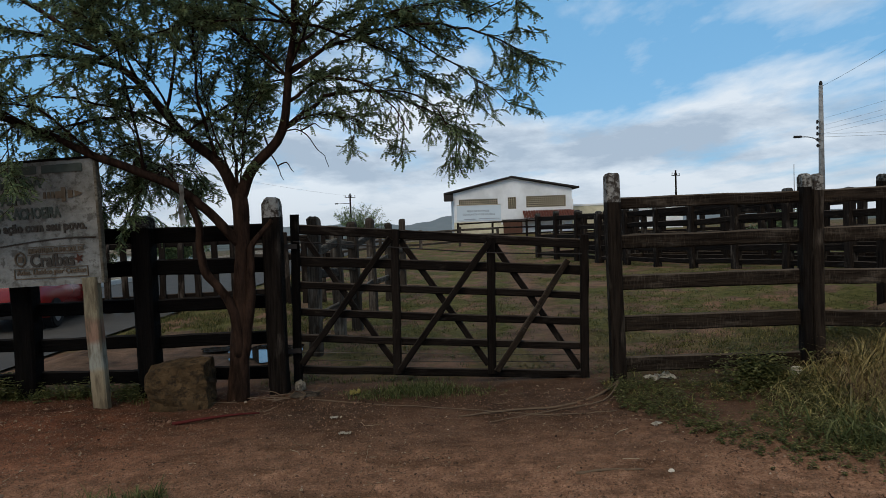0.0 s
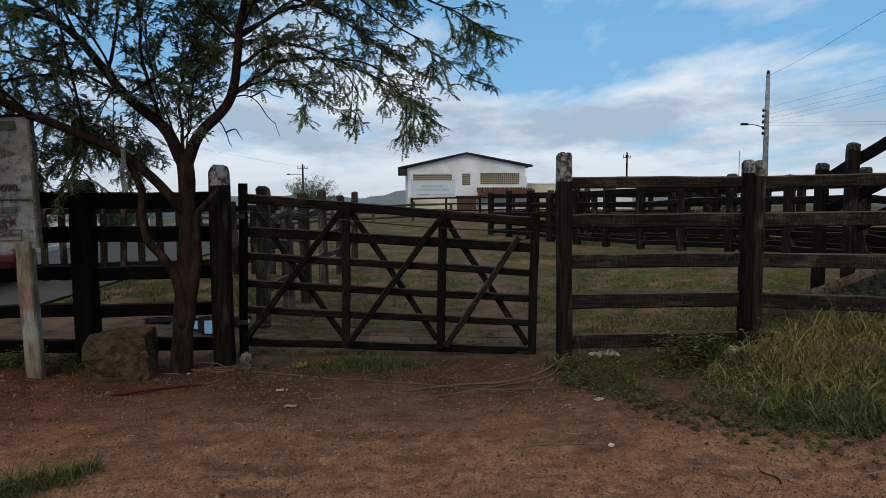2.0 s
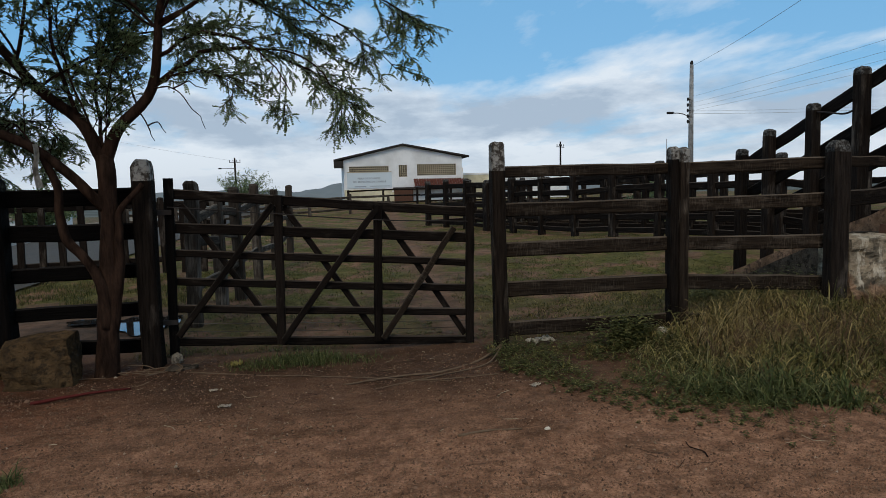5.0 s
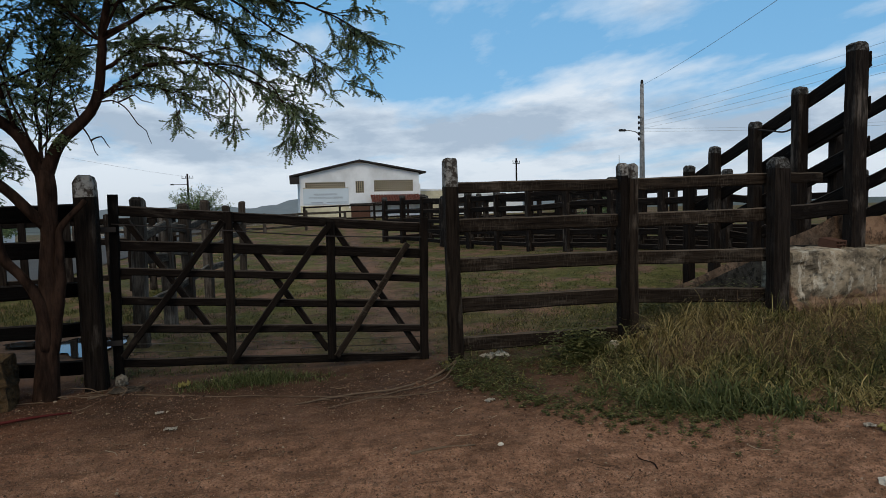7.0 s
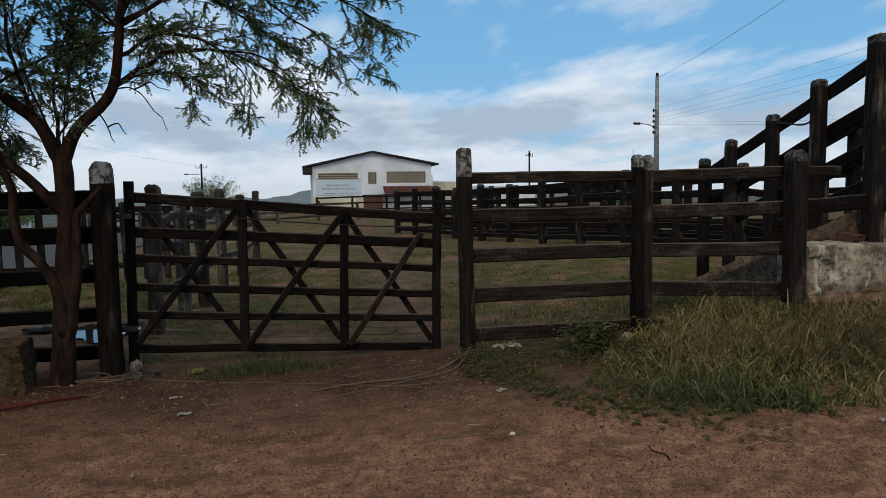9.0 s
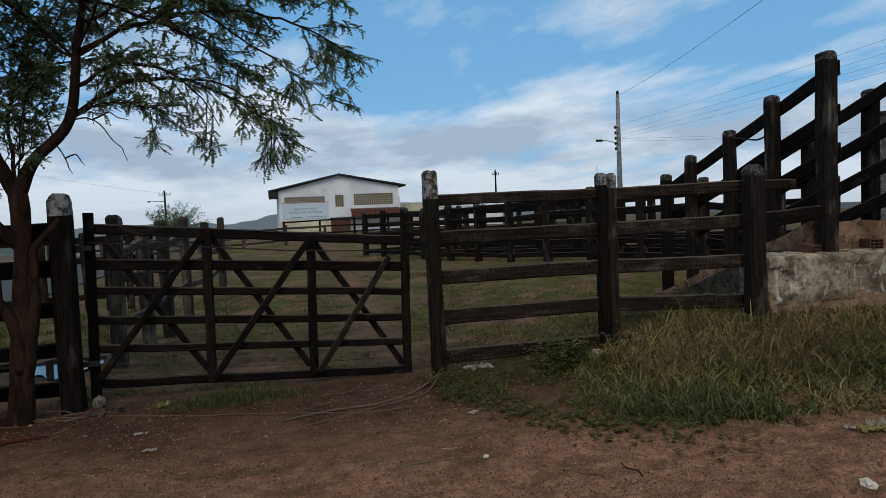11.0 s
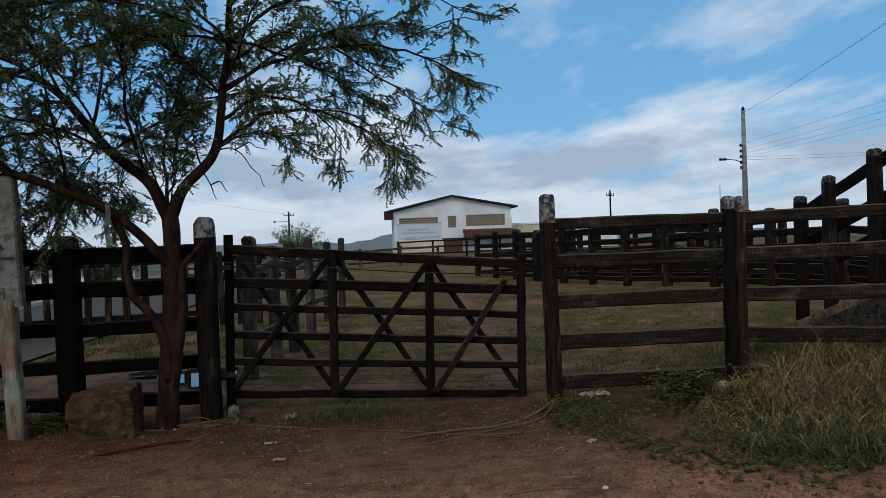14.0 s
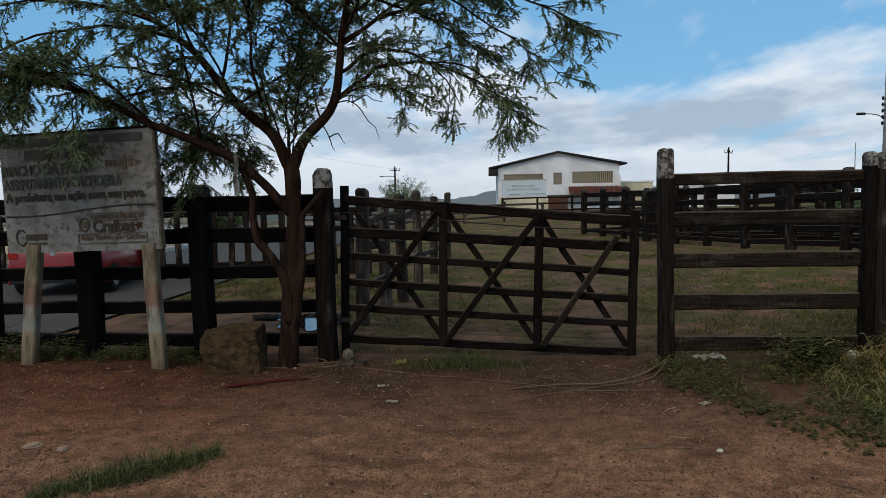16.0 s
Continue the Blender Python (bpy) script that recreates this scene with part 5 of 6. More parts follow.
def strip(rnd):
    x, y = rnd.uniform(-6, -1.9), rnd.uniform(9.4, 13.4)
    return (x, y, 1.0) if x > -5.4 and noise.noise((x * 1.3, y * 1.3, 5.0)) > -0.05 else None


blades("roadside_grass", 9000, strip, (0.05, 0.16), (0.003, 0.006), 2.0, field_grass, "yellow-green grass strip beside the road", 25, 2, 4, 0.06)


def gate_tuft(rnd):
    x, y = rnd.gauss(-0.2, 0.36), rnd.gauss(5.80, 0.10)
    return x, y, max(0.3, 1 - abs(x + 0.15) * 0.8)


blades("gate_grass", 2600, gate_tuft, (0.06, 0.17), (0.002, 0.0045), 1.6, lush_grass, "strip of short green grass under the gate", 26, 3, 3, 0.02)


def near_tuft(rnd):
    u, v = rnd.uniform(-1, 1), rnd.gauss(0, 1)
    x, y = -2.06 + 0.40 * u, 3.16 + 0.30 * u + 0.09 * v
    return x, y, (1 - 0.5 * abs(u)) * max(0.4, 1 - 0.25 * abs(v)) * (0.55 + 0.9 * rnd.random())


blades("grass_tuft", 1700, near_tuft, (0.10, 0.26), (0.0025, 0.0055), 2.0, lush_grass, "low spreading tuft of green grass on bare earth", 27, 3, 4, 0.025)


def left_weeds(rnd):
    x = rnd.choice((rnd.gauss(-4.7, 0.25), rnd.gauss(-3.55, 0.3), rnd.gauss(-4.2, 0.2), rnd.gauss(-2.7, 0.25)))
    return x, rnd.gauss(5.95, 0.12), 1.0


blades("fence_weeds", 900, left_weeds, (0.08, 0.24), (0.003, 0.007), 2.2, weed_leaf, "dark green weeds along the foot of the fence", 28, 3, 6, 0.035)


def weeds(name, count, place, size, label, seed):
    """Low herbs: short stems with opposite oval leaves."""
    rnd = random.Random(seed)
    verts, faces = [], []
    for _ in range(count):
        spot = place(rnd)
        if spot is None:
            continue
        x, y, k = spot
        z = height(x, y)
        hgt = rnd.uniform(0.5, 1.0) * k
        lx, ly = rnd.gauss(0, 0.3), rnd.gauss(0, 0.3)
        for i in range(7):
            u = (i + 0.5) / 7
            p = Vector((x + lx * hgt * u, y + ly * hgt * u, z + hgt * u))
            for s in range(2):
                a = i * 1.57 + s * math.pi + rnd.gauss(0, 0.3)
                d = Vector((math.cos(a), math.sin(a), rnd.uniform(-0.1, 0.5))).normalized()
                L = rnd.uniform(*size)
                sd = Vector((-d.y, d.x, 0)).normalized() * L * 0.3
                b = len(verts)
                verts.extend((p[:], (p + d * L * 0.5 + sd)[:], (p + d * L - Vector((0, 0, L * 0.25)))[:], (p + d * L * 0.5 - sd)[:]))
                faces.append((b, b + 1, b + 2, b + 3))
    me = bpy.data.meshes.new(name)
    me.from_pydata(verts, [], faces)
    me.materials.append(weed_leaf)
    return tagged(new(name, me), label, "weeds", kind="stuff")


def herb_spot(rnd):
    x = rnd.uniform(1.6, 3.4)
    f = verge_front(x)
    y = rnd.uniform(f, 5.9) if rnd.random() < 0.72 else f - abs(rnd.gauss(0, 0.26))
    return (x, y, rnd.uniform(0.05, 0.2) * (0.5 if y < f + 0.05 else 1.0)) if noise.noise((x * 2.3, y * 2.3, 9.0)) > -0.3 else None


def front_clump(rnd):
    x = rnd.choice((rnd.gauss(3.2, 0.2), rnd.gauss(3.6, 0.14), rnd.gauss(3.45, 0.3), rnd.gauss(5.7, 0.4)))
    y = verge_front(x) + abs(rnd.gauss(0.22, 0.2))
    return x, y, rnd.uniform(0.6, 1.15)


blades("verge_clumps", 1500, front_clump, (0.18, 0.42), (0.005, 0.010), 2.4, lush_grass, "dark green broad-bladed clumps at the front of the verge", 34, 5, 10, 0.03)
weeds("verge_weeds", 1300, herb_spot, (0.014, 0.032), "small-leaved green weeds at the edge of the verge", 31)
weeds("fence_bush", 170, lambda r: (r.gauss(3.02, 0.14), r.gauss(5.62, 0.1), r.uniform(0.25, 0.42)), (0.03, 0.062), "leafy green bush against the fence planks", 32)
weeds("verge_herbs", 900, lambda r: (r.uniform(4.6, 8.5), r.uniform(4.05, 4.7), r.uniform(0.10, 0.28)), (0.02, 0.045), "dark leafy weeds at the foot of the verge grass", 33)


def foot_herb(rnd):
    x, k = rnd.choice(((rnd.gauss(-4.72, 0.16), 0.40), (rnd.gauss(-4.2, 0.14), 0.30), (rnd.gauss(-3.5, 0.18), 0.22), (rnd.gauss(-3.0, 0.12), 0.16)))
    return x, rnd.gauss(5.95, 0.13), k * rnd.uniform(0.5, 1.0)


weeds("fence_herbs", 330, foot_herb, (0.025, 0.055), "dark leafy weeds at the foot of the near-black fence", 37)


def yard_herb(rnd):
    y = 6.3 + 7.5 * rnd.random() ** 1.6
    x = rnd.uniform(-1.7, 6.3)
    return (x, y, rnd.uniform(0.03, 0.10)) if noise.noise((x * 1.5, y * 1.5, 11.0)) > 0.0 else None


weeds("pen_weeds", 420, lambda r: (r.uniform(4.3, 6.25), r.gauss(6.75, 0.35), r.uniform(0.12, 0.36)), (0.025, 0.055), "leafy weeds at the foot of the concrete cheek wall", 36)
weeds("yard_weeds", 2600, yard_herb, (0.012, 0.032), "low creeping weeds dotted over the trodden yard", 35)


# ---- sign ----
def road_sign():
    faded = material("faded_green_letter", lambda t: mix(t, spots(t, 14.0, 5.0), (0.050, 0.060, 0.048), (0.115, 0.125, 0.105)), 0.9)
    dark = material("dark_letter", lambda t: mix(t, spots(t, 14.0, 5.0), (0.045, 0.036, 0.028), (0.09, 0.075, 0.06)), 0.9)
    brown = material("brown_letter", lambda t: mix(t, spots(t, 14.0, 5.0), (0.10, 0.07, 0.045), (0.17, 0.125, 0.085)), 0.9)
    s = empty("direction_sign", (-3.8, 5.57, 0), "weathered grey municipal direction sign on two timber legs", "sign")
    W, H = 1.66, 1.14
    # local x along the board, local y up, local z towards the viewer
    face = Matrix.Translation((-4.655, 5.665, 1.15)) @ Matrix.Rotation(radians(-6.0), 4, "Z") @ Matrix.Rotation(radians(90), 4, "X") @ Matrix.Rotation(radians(1.6), 4, "Z")
    bm = bmesh.new()
    nx, ny = 40, 28
    g = [[bm.verts.new((W * i / nx, H * k / ny + (0.012 * noise.noise((i * 0.4, k, 3)) if k in (0, ny) else 0), 0.003 * noise.noise((i * 0.3, k * 0.3, 0)))) for i in range(nx + 1)] for k in range(ny + 1)]
    for a, b in zip(g, g[1:]):
        for i in range(nx):
            bm.faces.new((a[i], a[i + 1], b[i + 1], b[i]))
    r = bmesh.ops.extrude_face_region(bm, geom=bm.faces[:])
    for q in r["geom"]:
        if isinstance(q, bmesh.types.BMVert):
            q.co.z -= 0.035
    bmesh.ops.recalc_face_normals(bm, faces=bm.faces)
    board = part("board", bm, sign_face, s, "dirty pale sign panel", face)
    part("board_edge", block(W - 0.004, W + 0.022, 0.0, H, -0.05, 0.012, 0.004), pale_post, s, "", face)
    part("board_edge", block(0.0, W + 0.02, H, H + 0.022, -0.05, 0.014, 0.004), tarred, s, "", face)
    up = face @ Matrix.Translation((0, 0, 0.004))
    for u, w in ((0.05, 0.62), (0.74, 0.36), (1.15, 0.40)):
        part("lettering", block(u, u + w, 1.03, 1.105, 0.0, 0.008, 0.003), faded, board, "illegible faded word", up)
    part("lettering", block(0.28, 0.66, 0.905, 1.0, 0.0, 0.008, 0.003), faded, board, "illegible faded word", up)
    lettering("lettering", "MIUDA", 0.72, 0.90, 0.42, 0.105, faded, board, up)
    lettering("lettering", "RIACHO DA PALHA", 0.02, 0.755, 1.00, 0.105, faded, board, up)
    lettering("lettering", "ASSENTAMENTO CACHOEIRA", 0.02, 0.62, 1.29, 0.105, faded, board, up)
    lettering("lettering", "A prefeitura em ação com seu povo.", 0.03, 0.475, 1.52, 0.115, dark, board, up)
    lettering("lettering", "PREFEITURA MUNICIPAL DE", 0.955, 0.305, 0.55, 0.045, brown, board, up)
    lettering("lettering", "Craíbas", 0.965, 0.175, 0.44, 0.125, dark, board, up)
    lettering("lettering", "Adm. Unidos por Craíbas", 0.82, 0.095, 0.69, 0.06, brown, board, up)
    for u0, u1, v0, v1 in ((0.795, 1.53, 0.07, 0.078), (0.795, 1.53, 0.162, 0.168), (0.795, 0.803, 0.078, 0.162), (1.522, 1.53, 0.078, 0.162), (0.945, 1.515, 0.358, 0.364), (0.945, 1.515, 0.288, 0.294)):
        part("frame_line", block(u0, u1, v0, v1, 0.0, 0.007), brown, board, "", up)
    bm = bmesh.new()
    tube(bm, [Vector((0.87 + 0.05 * math.cos(a), 0.255 + 0.062 * math.sin(a), 0.006)) for a in (2 * math.pi * k / 20 for k in range(21))], [0.009] * 21, 6, False)
    slab(bm, 0.845, 0.895, 0.225, 0.285, 0, 0.008, 0.003)
    part("emblem", bm, brown, board, "round town crest as a plain shape", up)
    bm = bmesh.new()
    tube(bm, [Vector((0.17 + 0.055 * math.cos(a), 0.155 + 0.075 * math.sin(a), 0.006)) for a in (0.7 + 5.0 * k / 20 for k in range(21))], [0.007] * 21, 6, False)
    slab(bm, 0.22, 0.45, 0.125, 0.185, 0, 0.006, 0.002)
    slab(bm, 0.24, 0.45, 0.085, 0.10, 0, 0.006, 0.002)
    part("emblem", bm, dark, board, "maker's mark as a plain shape", up)
    # star by the town's name
    bm = bmesh.new()
    st = [bm.verts.new((1.45 + (0.055 if k % 2 else 0.022) * math.cos(k * math.pi / 5), 0.235 + (0.055 if k % 2 else 0.022) * math.sin(k * math.pi / 5), 0.006)) for k in range(10)]
    bm.faces.new(st)
    bmesh.ops.solidify(bm, geom=bm.faces[:], thickness=0.006)
    part("star", bm, material("faded_red_star", (0.15, 0.06, 0.04)), board, "faded red star", up)
    # arrow
    bm = bmesh.new()
    for u in (1.15, 1.19, 1.23):
        slab(bm, u, u + 0.026, 0.80, 0.86, 0, 0.008)
    slab(bm, 1.27, 1.34, 0.80, 0.86, 0, 0.008)
    slab(bm, 1.33, 1.37, 0.765, 0.895, 0, 0.008)
    slab(bm, 1.395, 1.44, 0.795, 0.865, 0, 0.008)
    tri = [bm.verts.new(q) for q in ((1.46, 0.80, 0.006), (1.54, 0.83, 0.006), (1.46, 0.86, 0.006))]
    bm.faces.new(tri)
    part("arrow", bm, brown, board, "brown arrow pointing along the road", up)
    # wavy rule across the board
    bm = bmesh.new()
    tube(bm, [Vector((0.02 + W * 0.97 * k / 24, 0.395 + 0.035 * math.sin(-2.2 + 4.4 * k / 24), 0.004)) for k in range(25)], [0.007] * 25, 6)
    part("wavy_rule", bm, dark, board, "", up)
    def leg_color(tree):
        co = tree.nodes.new("ShaderNodeTexCoord")
        xyz = tree.nodes.new("ShaderNodeSeparateXYZ")
        tree.links.new(co.outputs["Object"], xyz.inputs[0])
        along_leg = maths(tree, "ADD", xyz.outputs[0], maths(tree, "MULTIPLY", maths(tree, "SUBTRACT", spots(tree, 9.0, 5.0), 0.5), 0.10))
        bands = ramp(tree, maths(tree, "MULTIPLY", along_leg, 0.7), [(0.0, (0.16, 0.115, 0.066)), (0.33, (0.25, 0.20, 0.13)), (0.37, (0.255, 0.25, 0.205)), (0.50, (0.27, 0.255, 0.205)), (0.545, (0.235, 0.135, 0.092)), (0.66, (0.25, 0.155, 0.105)), (0.70, (0.26, 0.215, 0.135)), (1.0, (0.30, 0.25, 0.16))])
        worn = mix(tree, ramp(tree, spots(tree, 7.0, 7.0, 0.7, (0.4, 2, 2)), [(0.42, 0.0), (0.62, 0.85)]), bands, (0.085, 0.064, 0.042))
        return worn
    leg_mat = material("paint_banded_timber", leg_color, 0.9, lambda t: spots(t, 14.0, 6.0, 0.7, (0.3, 3, 3)), 0.6, 0.01)
    for xb, xt, y in ((-4.50, -4.36, 5.62), (-3.07, -3.13, 5.49)):
        part("leg", bar(1.35, 0.135, 0.10, 7, 9, 0.014, 0.003), leg_mat, s, "pale timber leg with worn paint bands", along((xb, y, -0.1), (xt, y + 0.03, 1.25)))


road_sign()


# ---- stone by the tree ----
def stone():
    bm = bmesh.new()
    bmesh.ops.create_cube(bm, size=1)
    bmesh.ops.subdivide_edges(bm, edges=bm.edges[:], cuts=14, use_grid_fill=True)
    for v in bm.verts:
        p = v.co.copy()
        n = p.normalized() * 0.62
        p = p.lerp(n, 0.30)
        q = Vector((p.x * 0.54, p.y * 0.46, (p.z + 0.5) * 0.46))
        q.x *= 1 - 0.10 * p.z
        q.z += 0.03 * p.x
        q += p.normalized() * (0.05 * noise.noise(p * 2.2) + 0.028 * noise.noise(p * 6.0) + 0.012 * noise.noise(p * 16))
        v.co = q
    ob = part("boulder", bm, sandstone, None, "large rough yellow-brown sandstone block beside the tree", pose(-2.37, 5.62, -0.04, 0, 0, 8))
    tagged(ob, category="stone")


stone()


# ---- small things on the ground ----
def lump(name, place, size, mat, label, category, seed, turn=0.0, crumple=0.35):
    bm = bmesh.new()
    bmesh.ops.create_icosphere(bm, subdivisions=3, radius=1)
    for v in bm.verts:
        k = 1 + crumple * noise.noise(v.co * 1.8 + Vector((seed, 0, 0))) + crumple * 0.5 * noise.noise(v.co * 5 + Vector((0, seed, 0)))
        v.co = Vector((v.co.x * size[0] * k, v.co.y * size[1] * k, v.co.z * size[2] * k))
    ob = part(name, bm, mat, None, label, pose(place[0], place[1], height(*place) + size[2] * 0.55, 0, 0, turn))
    return tagged(ob, category=category)


def sheet(name, place, size, mat, label, seed, turn=0.0, fold=0.03):
    """A thin crumpled sheet of paper or plastic lying on the ground."""
    bm = bmesh.new()
    nx, ny = 14, 7
    g = [[bm.verts.new((size[0] * (i / nx - 0.5) * (1 - 0.35 * abs(k / ny - 0.5) * (seed % 2)) + 0.012 * noise.noise((i * 0.8, k * 0.8, seed)), size[1] * (k / ny - 0.5) + 0.02 * noise.noise((i * 0.4, k * 0.9, seed + 5)), fold * (0.6 + noise.noise((i * 0.45, k * 0.55, seed + 9)) + 0.5 * noise.noise((i * 1.3, k * 1.3, seed))))) for i in range(nx + 1)] for k in range(ny + 1)]
    for a, b in zip(g, g[1:]):
        for i in range(nx):
            bm.faces.new((a[i], a[i + 1], b[i + 1], b[i]))
    bmesh.ops.solidify(bm, geom=bm.faces[:], thickness=0.002)
    ob = part(name, bm, mat, None, label, pose(place[0], place[1], height(*place) + 0.006, 0, 0, turn))
    return tagged(ob, category="litter")


def stick(place_pts, r, mat, label, name="fallen_branch", category="branch"):
    pts = [Vector((x, y, height(x, y) + r * 0.8 + dz)) for x, y, dz in place_pts]
    line = smooth_line(pts, 5)
    bm = bmesh.new()
    tube(bm, [p + Vector((0, 0, 0.006 * noise.noise(p * 9))) for p in line], [r * (1 - 0.55 * k / len(line)) for k in range(len(line))], 7)
    ob = part(name, bm, mat, None, label, smooth=True)
    return tagged(ob, category=category)


pale_bark = material("peeled_branch", lambda t: mix(t, spots(t, 20.0, 5.0, kind="World"), (0.075, 0.048, 0.030), (0.185, 0.130, 0.086)), 0.9)
litter_white = material("dirty_white_plastic", lambda t: mix(t, spots(t, 18.0, 5.0), (0.36, 0.31, 0.24), (0.74, 0.67, 0.56)), 0.6)
litter_yellow = material("yellow_wrapper", lambda t: mix(t, spots(t, 18.0, 4.0), (0.30, 0.24, 0.06), (0.45, 0.40, 0.16)), 0.6)
red_paint = material("red_painted_rod", lambda t: mix(t, spots(t, 12.0, 5.0, kind="World"), (0.055, 0.010, 0.009), (0.11, 0.022, 0.018)), 0.6)
pebble_mat = material("pale_pebble", lambda t: mix(t, spots(t, 9.0, 3.0, kind="World"), (0.17, 0.115, 0.078), (0.36, 0.27, 0.20)), 0.9)

stick([(1.74, 5.70, 0.06), (1.45, 5.45, 0.0), (1.05, 5.18, 0.0), (0.62, 5.12, 0.0), (0.2, 4.98, 0.0)], 0.013, pale_bark, "long peeled branch lying on the earth by the gate")
stick([(1.72, 5.60, 0.08), (1.50, 5.30, 0.01), (1.10, 5.10, 0.0), (0.45, 4.82, 0.01)], 0.008, pale_bark, "thin peeled branch lying on the earth")
stick([(1.55, 5.02, 0.0), (1.1, 4.96, 0.0), (0.5, 5.02, 0.0)], 0.006, pale_bark, "thin dry stick lying on the earth")
stick([(-1.16, 5.63, 0.0), (-0.5, 5.44, 0.0), (-0.04, 5.29, 0.004), (1.1, 4.9, 0.0)], 0.006, pale_bark, "long thin dry cane lying before the gate")
stick([(0.92, 3.60, 0.0), (1.10, 3.63, 0.0), (1.36, 3.64, 0.0)], 0.012, pale_bark, "short pale stick on bare earth")
stick([(2.33, 3.02, 0.0), (2.34, 3.09, 0.008), (2.29, 3.15, 0.004), (2.31, 3.24, 0.0)], 0.0055, bark, "dark crooked twig on bare earth")
stick([(-2.22, 4.98, 0.0), (-1.9, 5.09, 0.01), (-1.55, 5.23, 0.0)], 0.016, red_paint, "thin red painted rod lying on the earth", "metal_rod", "rod")
rnd = random.Random(5)
for k in range(12):
    x, y, a = rnd.uniform(-1.95, -1.2), rnd.uniform(5.55, 5.82), rnd.uniform(0, 3.1)
    stick([(x, y, 0.02), (x + 0.14 * math.cos(a), y + 0.14 * math.sin(a), 0.012 + 0.02 * rnd.random()), (x + 0.3 * math.cos(a + 0.3), y + 0.25 * math.sin(a + 0.3), 0.01 + 0.05 * rnd.random())], 0.006, pale_bark, "dry twig in the litter below the tree", "dry_twig", "twig")
sheet("litter_scrap", (1.73, 4.54), (0.10, 0.05), litter_white, "crumpled dirty white scrap on bare earth", 1, 30, 0.016)
sheet("litter_scrap", (-0.70, 4.60), (0.09, 0.05), litter_white, "crumpled pale scrap on bare earth", 2, -10, 0.012)
sheet("litter_scrap", (-0.86, 5.05), (0.07, 0.05), litter_white, "small pale scrap on bare earth", 3, 10, 0.012)
sheet("plastic_bag", (2.22, 5.96), (0.30, 0.14), litter_white, "flattened white plastic bag below the fence plank", 4, 5, 0.06)
lump("litter_scrap", (3.45, 5.72), (0.06, 0.03, 0.05), litter_white, "white plastic scrap in the weeds", "litter", 14, 5, 0.6)
sheet("food_wrapper", (-0.78, 5.78), (0.12, 0.09), litter_yellow, "crumpled pale yellow wrapper by the gate", 5, 0, 0.05)
sheet("cardboard_wrapper", (4.16, 3.08), (0.24, 0.09), litter_yellow, "torn yellow wrapper lying on the earth", 6, -12, 0.035)
sheet("paper_scrap", (4.21, 3.11), (0.15, 0.05), litter_white, "torn white paper scrap on the earth", 16, -14, 0.06)
sheet("paper_scrap", (4.06, 3.20), (0.08, 0.06), litter_white, "torn white paper scrap on the earth", 7, -30, 0.02)
lump("pale_stone", (3.40, 2.44), (0.035, 0.05, 0.03), litter_white, "smooth pale stone on bare earth", "stone", 8)
lump("concrete_chunk", (-1.27, 5.80), (0.15, 0.10, 0.022), dark_concrete, "flat chunk of broken concrete by the gate post", "rubble", 9, 10, 0.2)
lump("concrete_chunk", (-1.36, 6.02), (0.05, 0.04, 0.07), concrete, "pale broken chunk at the foot of the gate", "rubble", 10)
lump("pale_stone", (1.52, 3.59), (0.02, 0.015, 0.012), litter_white, "small white stone on bare earth", "stone", 11)
lump("pale_stone", (-3.0, 3.6), (0.06, 0.04, 0.02), pebble_mat, "flat pale stone on bare earth", "stone", 12, 20)
lump("pale_stone", (-2.75, 3.55), (0.045, 0.03, 0.018), pebble_mat, "flat pale stone on bare earth", "stone", 13, 60)


def pebbles():
    rnd = random.Random(77)
    verts, faces = [], []
    shape = [(1, 0, 0), (-1, 0, 0), (0, 1, 0), (0, -1, 0), (0, 0, 1), (0, 0, -0.6)]
    tris = [(0, 2, 4), (2, 1, 4), (1, 3, 4), (3, 0, 4), (2, 0, 5), (1, 2, 5), (3, 1, 5), (0, 3, 5)]
    for _ in range(20000):
        y = 2.2 + 3.9 * rnd.random() + rnd.gauss(0, 0.3)
        x = rnd.uniform(-0.75 * y - 0.6, 1.45 * y + 0.8)
        if y > verge_front(x) and x > 1.5:
            continue
        s = min(0.022, 0.0026 * rnd.paretovariate(2.2)) * (1.25 if x < -2 and y > 4.4 else 1.0)
        k, a = len(verts), rnd.uniform(0, 6.28)
        z = height(x, y)
        for p in shape:
            q = [c * s * rnd.uniform(0.7, 1.2) for c in p]
            verts.append((x + q[0] * math.cos(a) - q[1] * math.sin(a), y + q[0] * math.sin(a) + q[1] * math.cos(a), z + q[2] * 0.7))
        faces += [tuple(k + i for i in t) for t in tris]
    me = bpy.data.meshes.new("gravel")
    me.from_pydata(verts, [], faces)
    me.materials.append(pebble_stuff)
    tagged(new("gravel", me), "scattered small stones and crumbs on the bare earth", "gravel", kind="stuff")


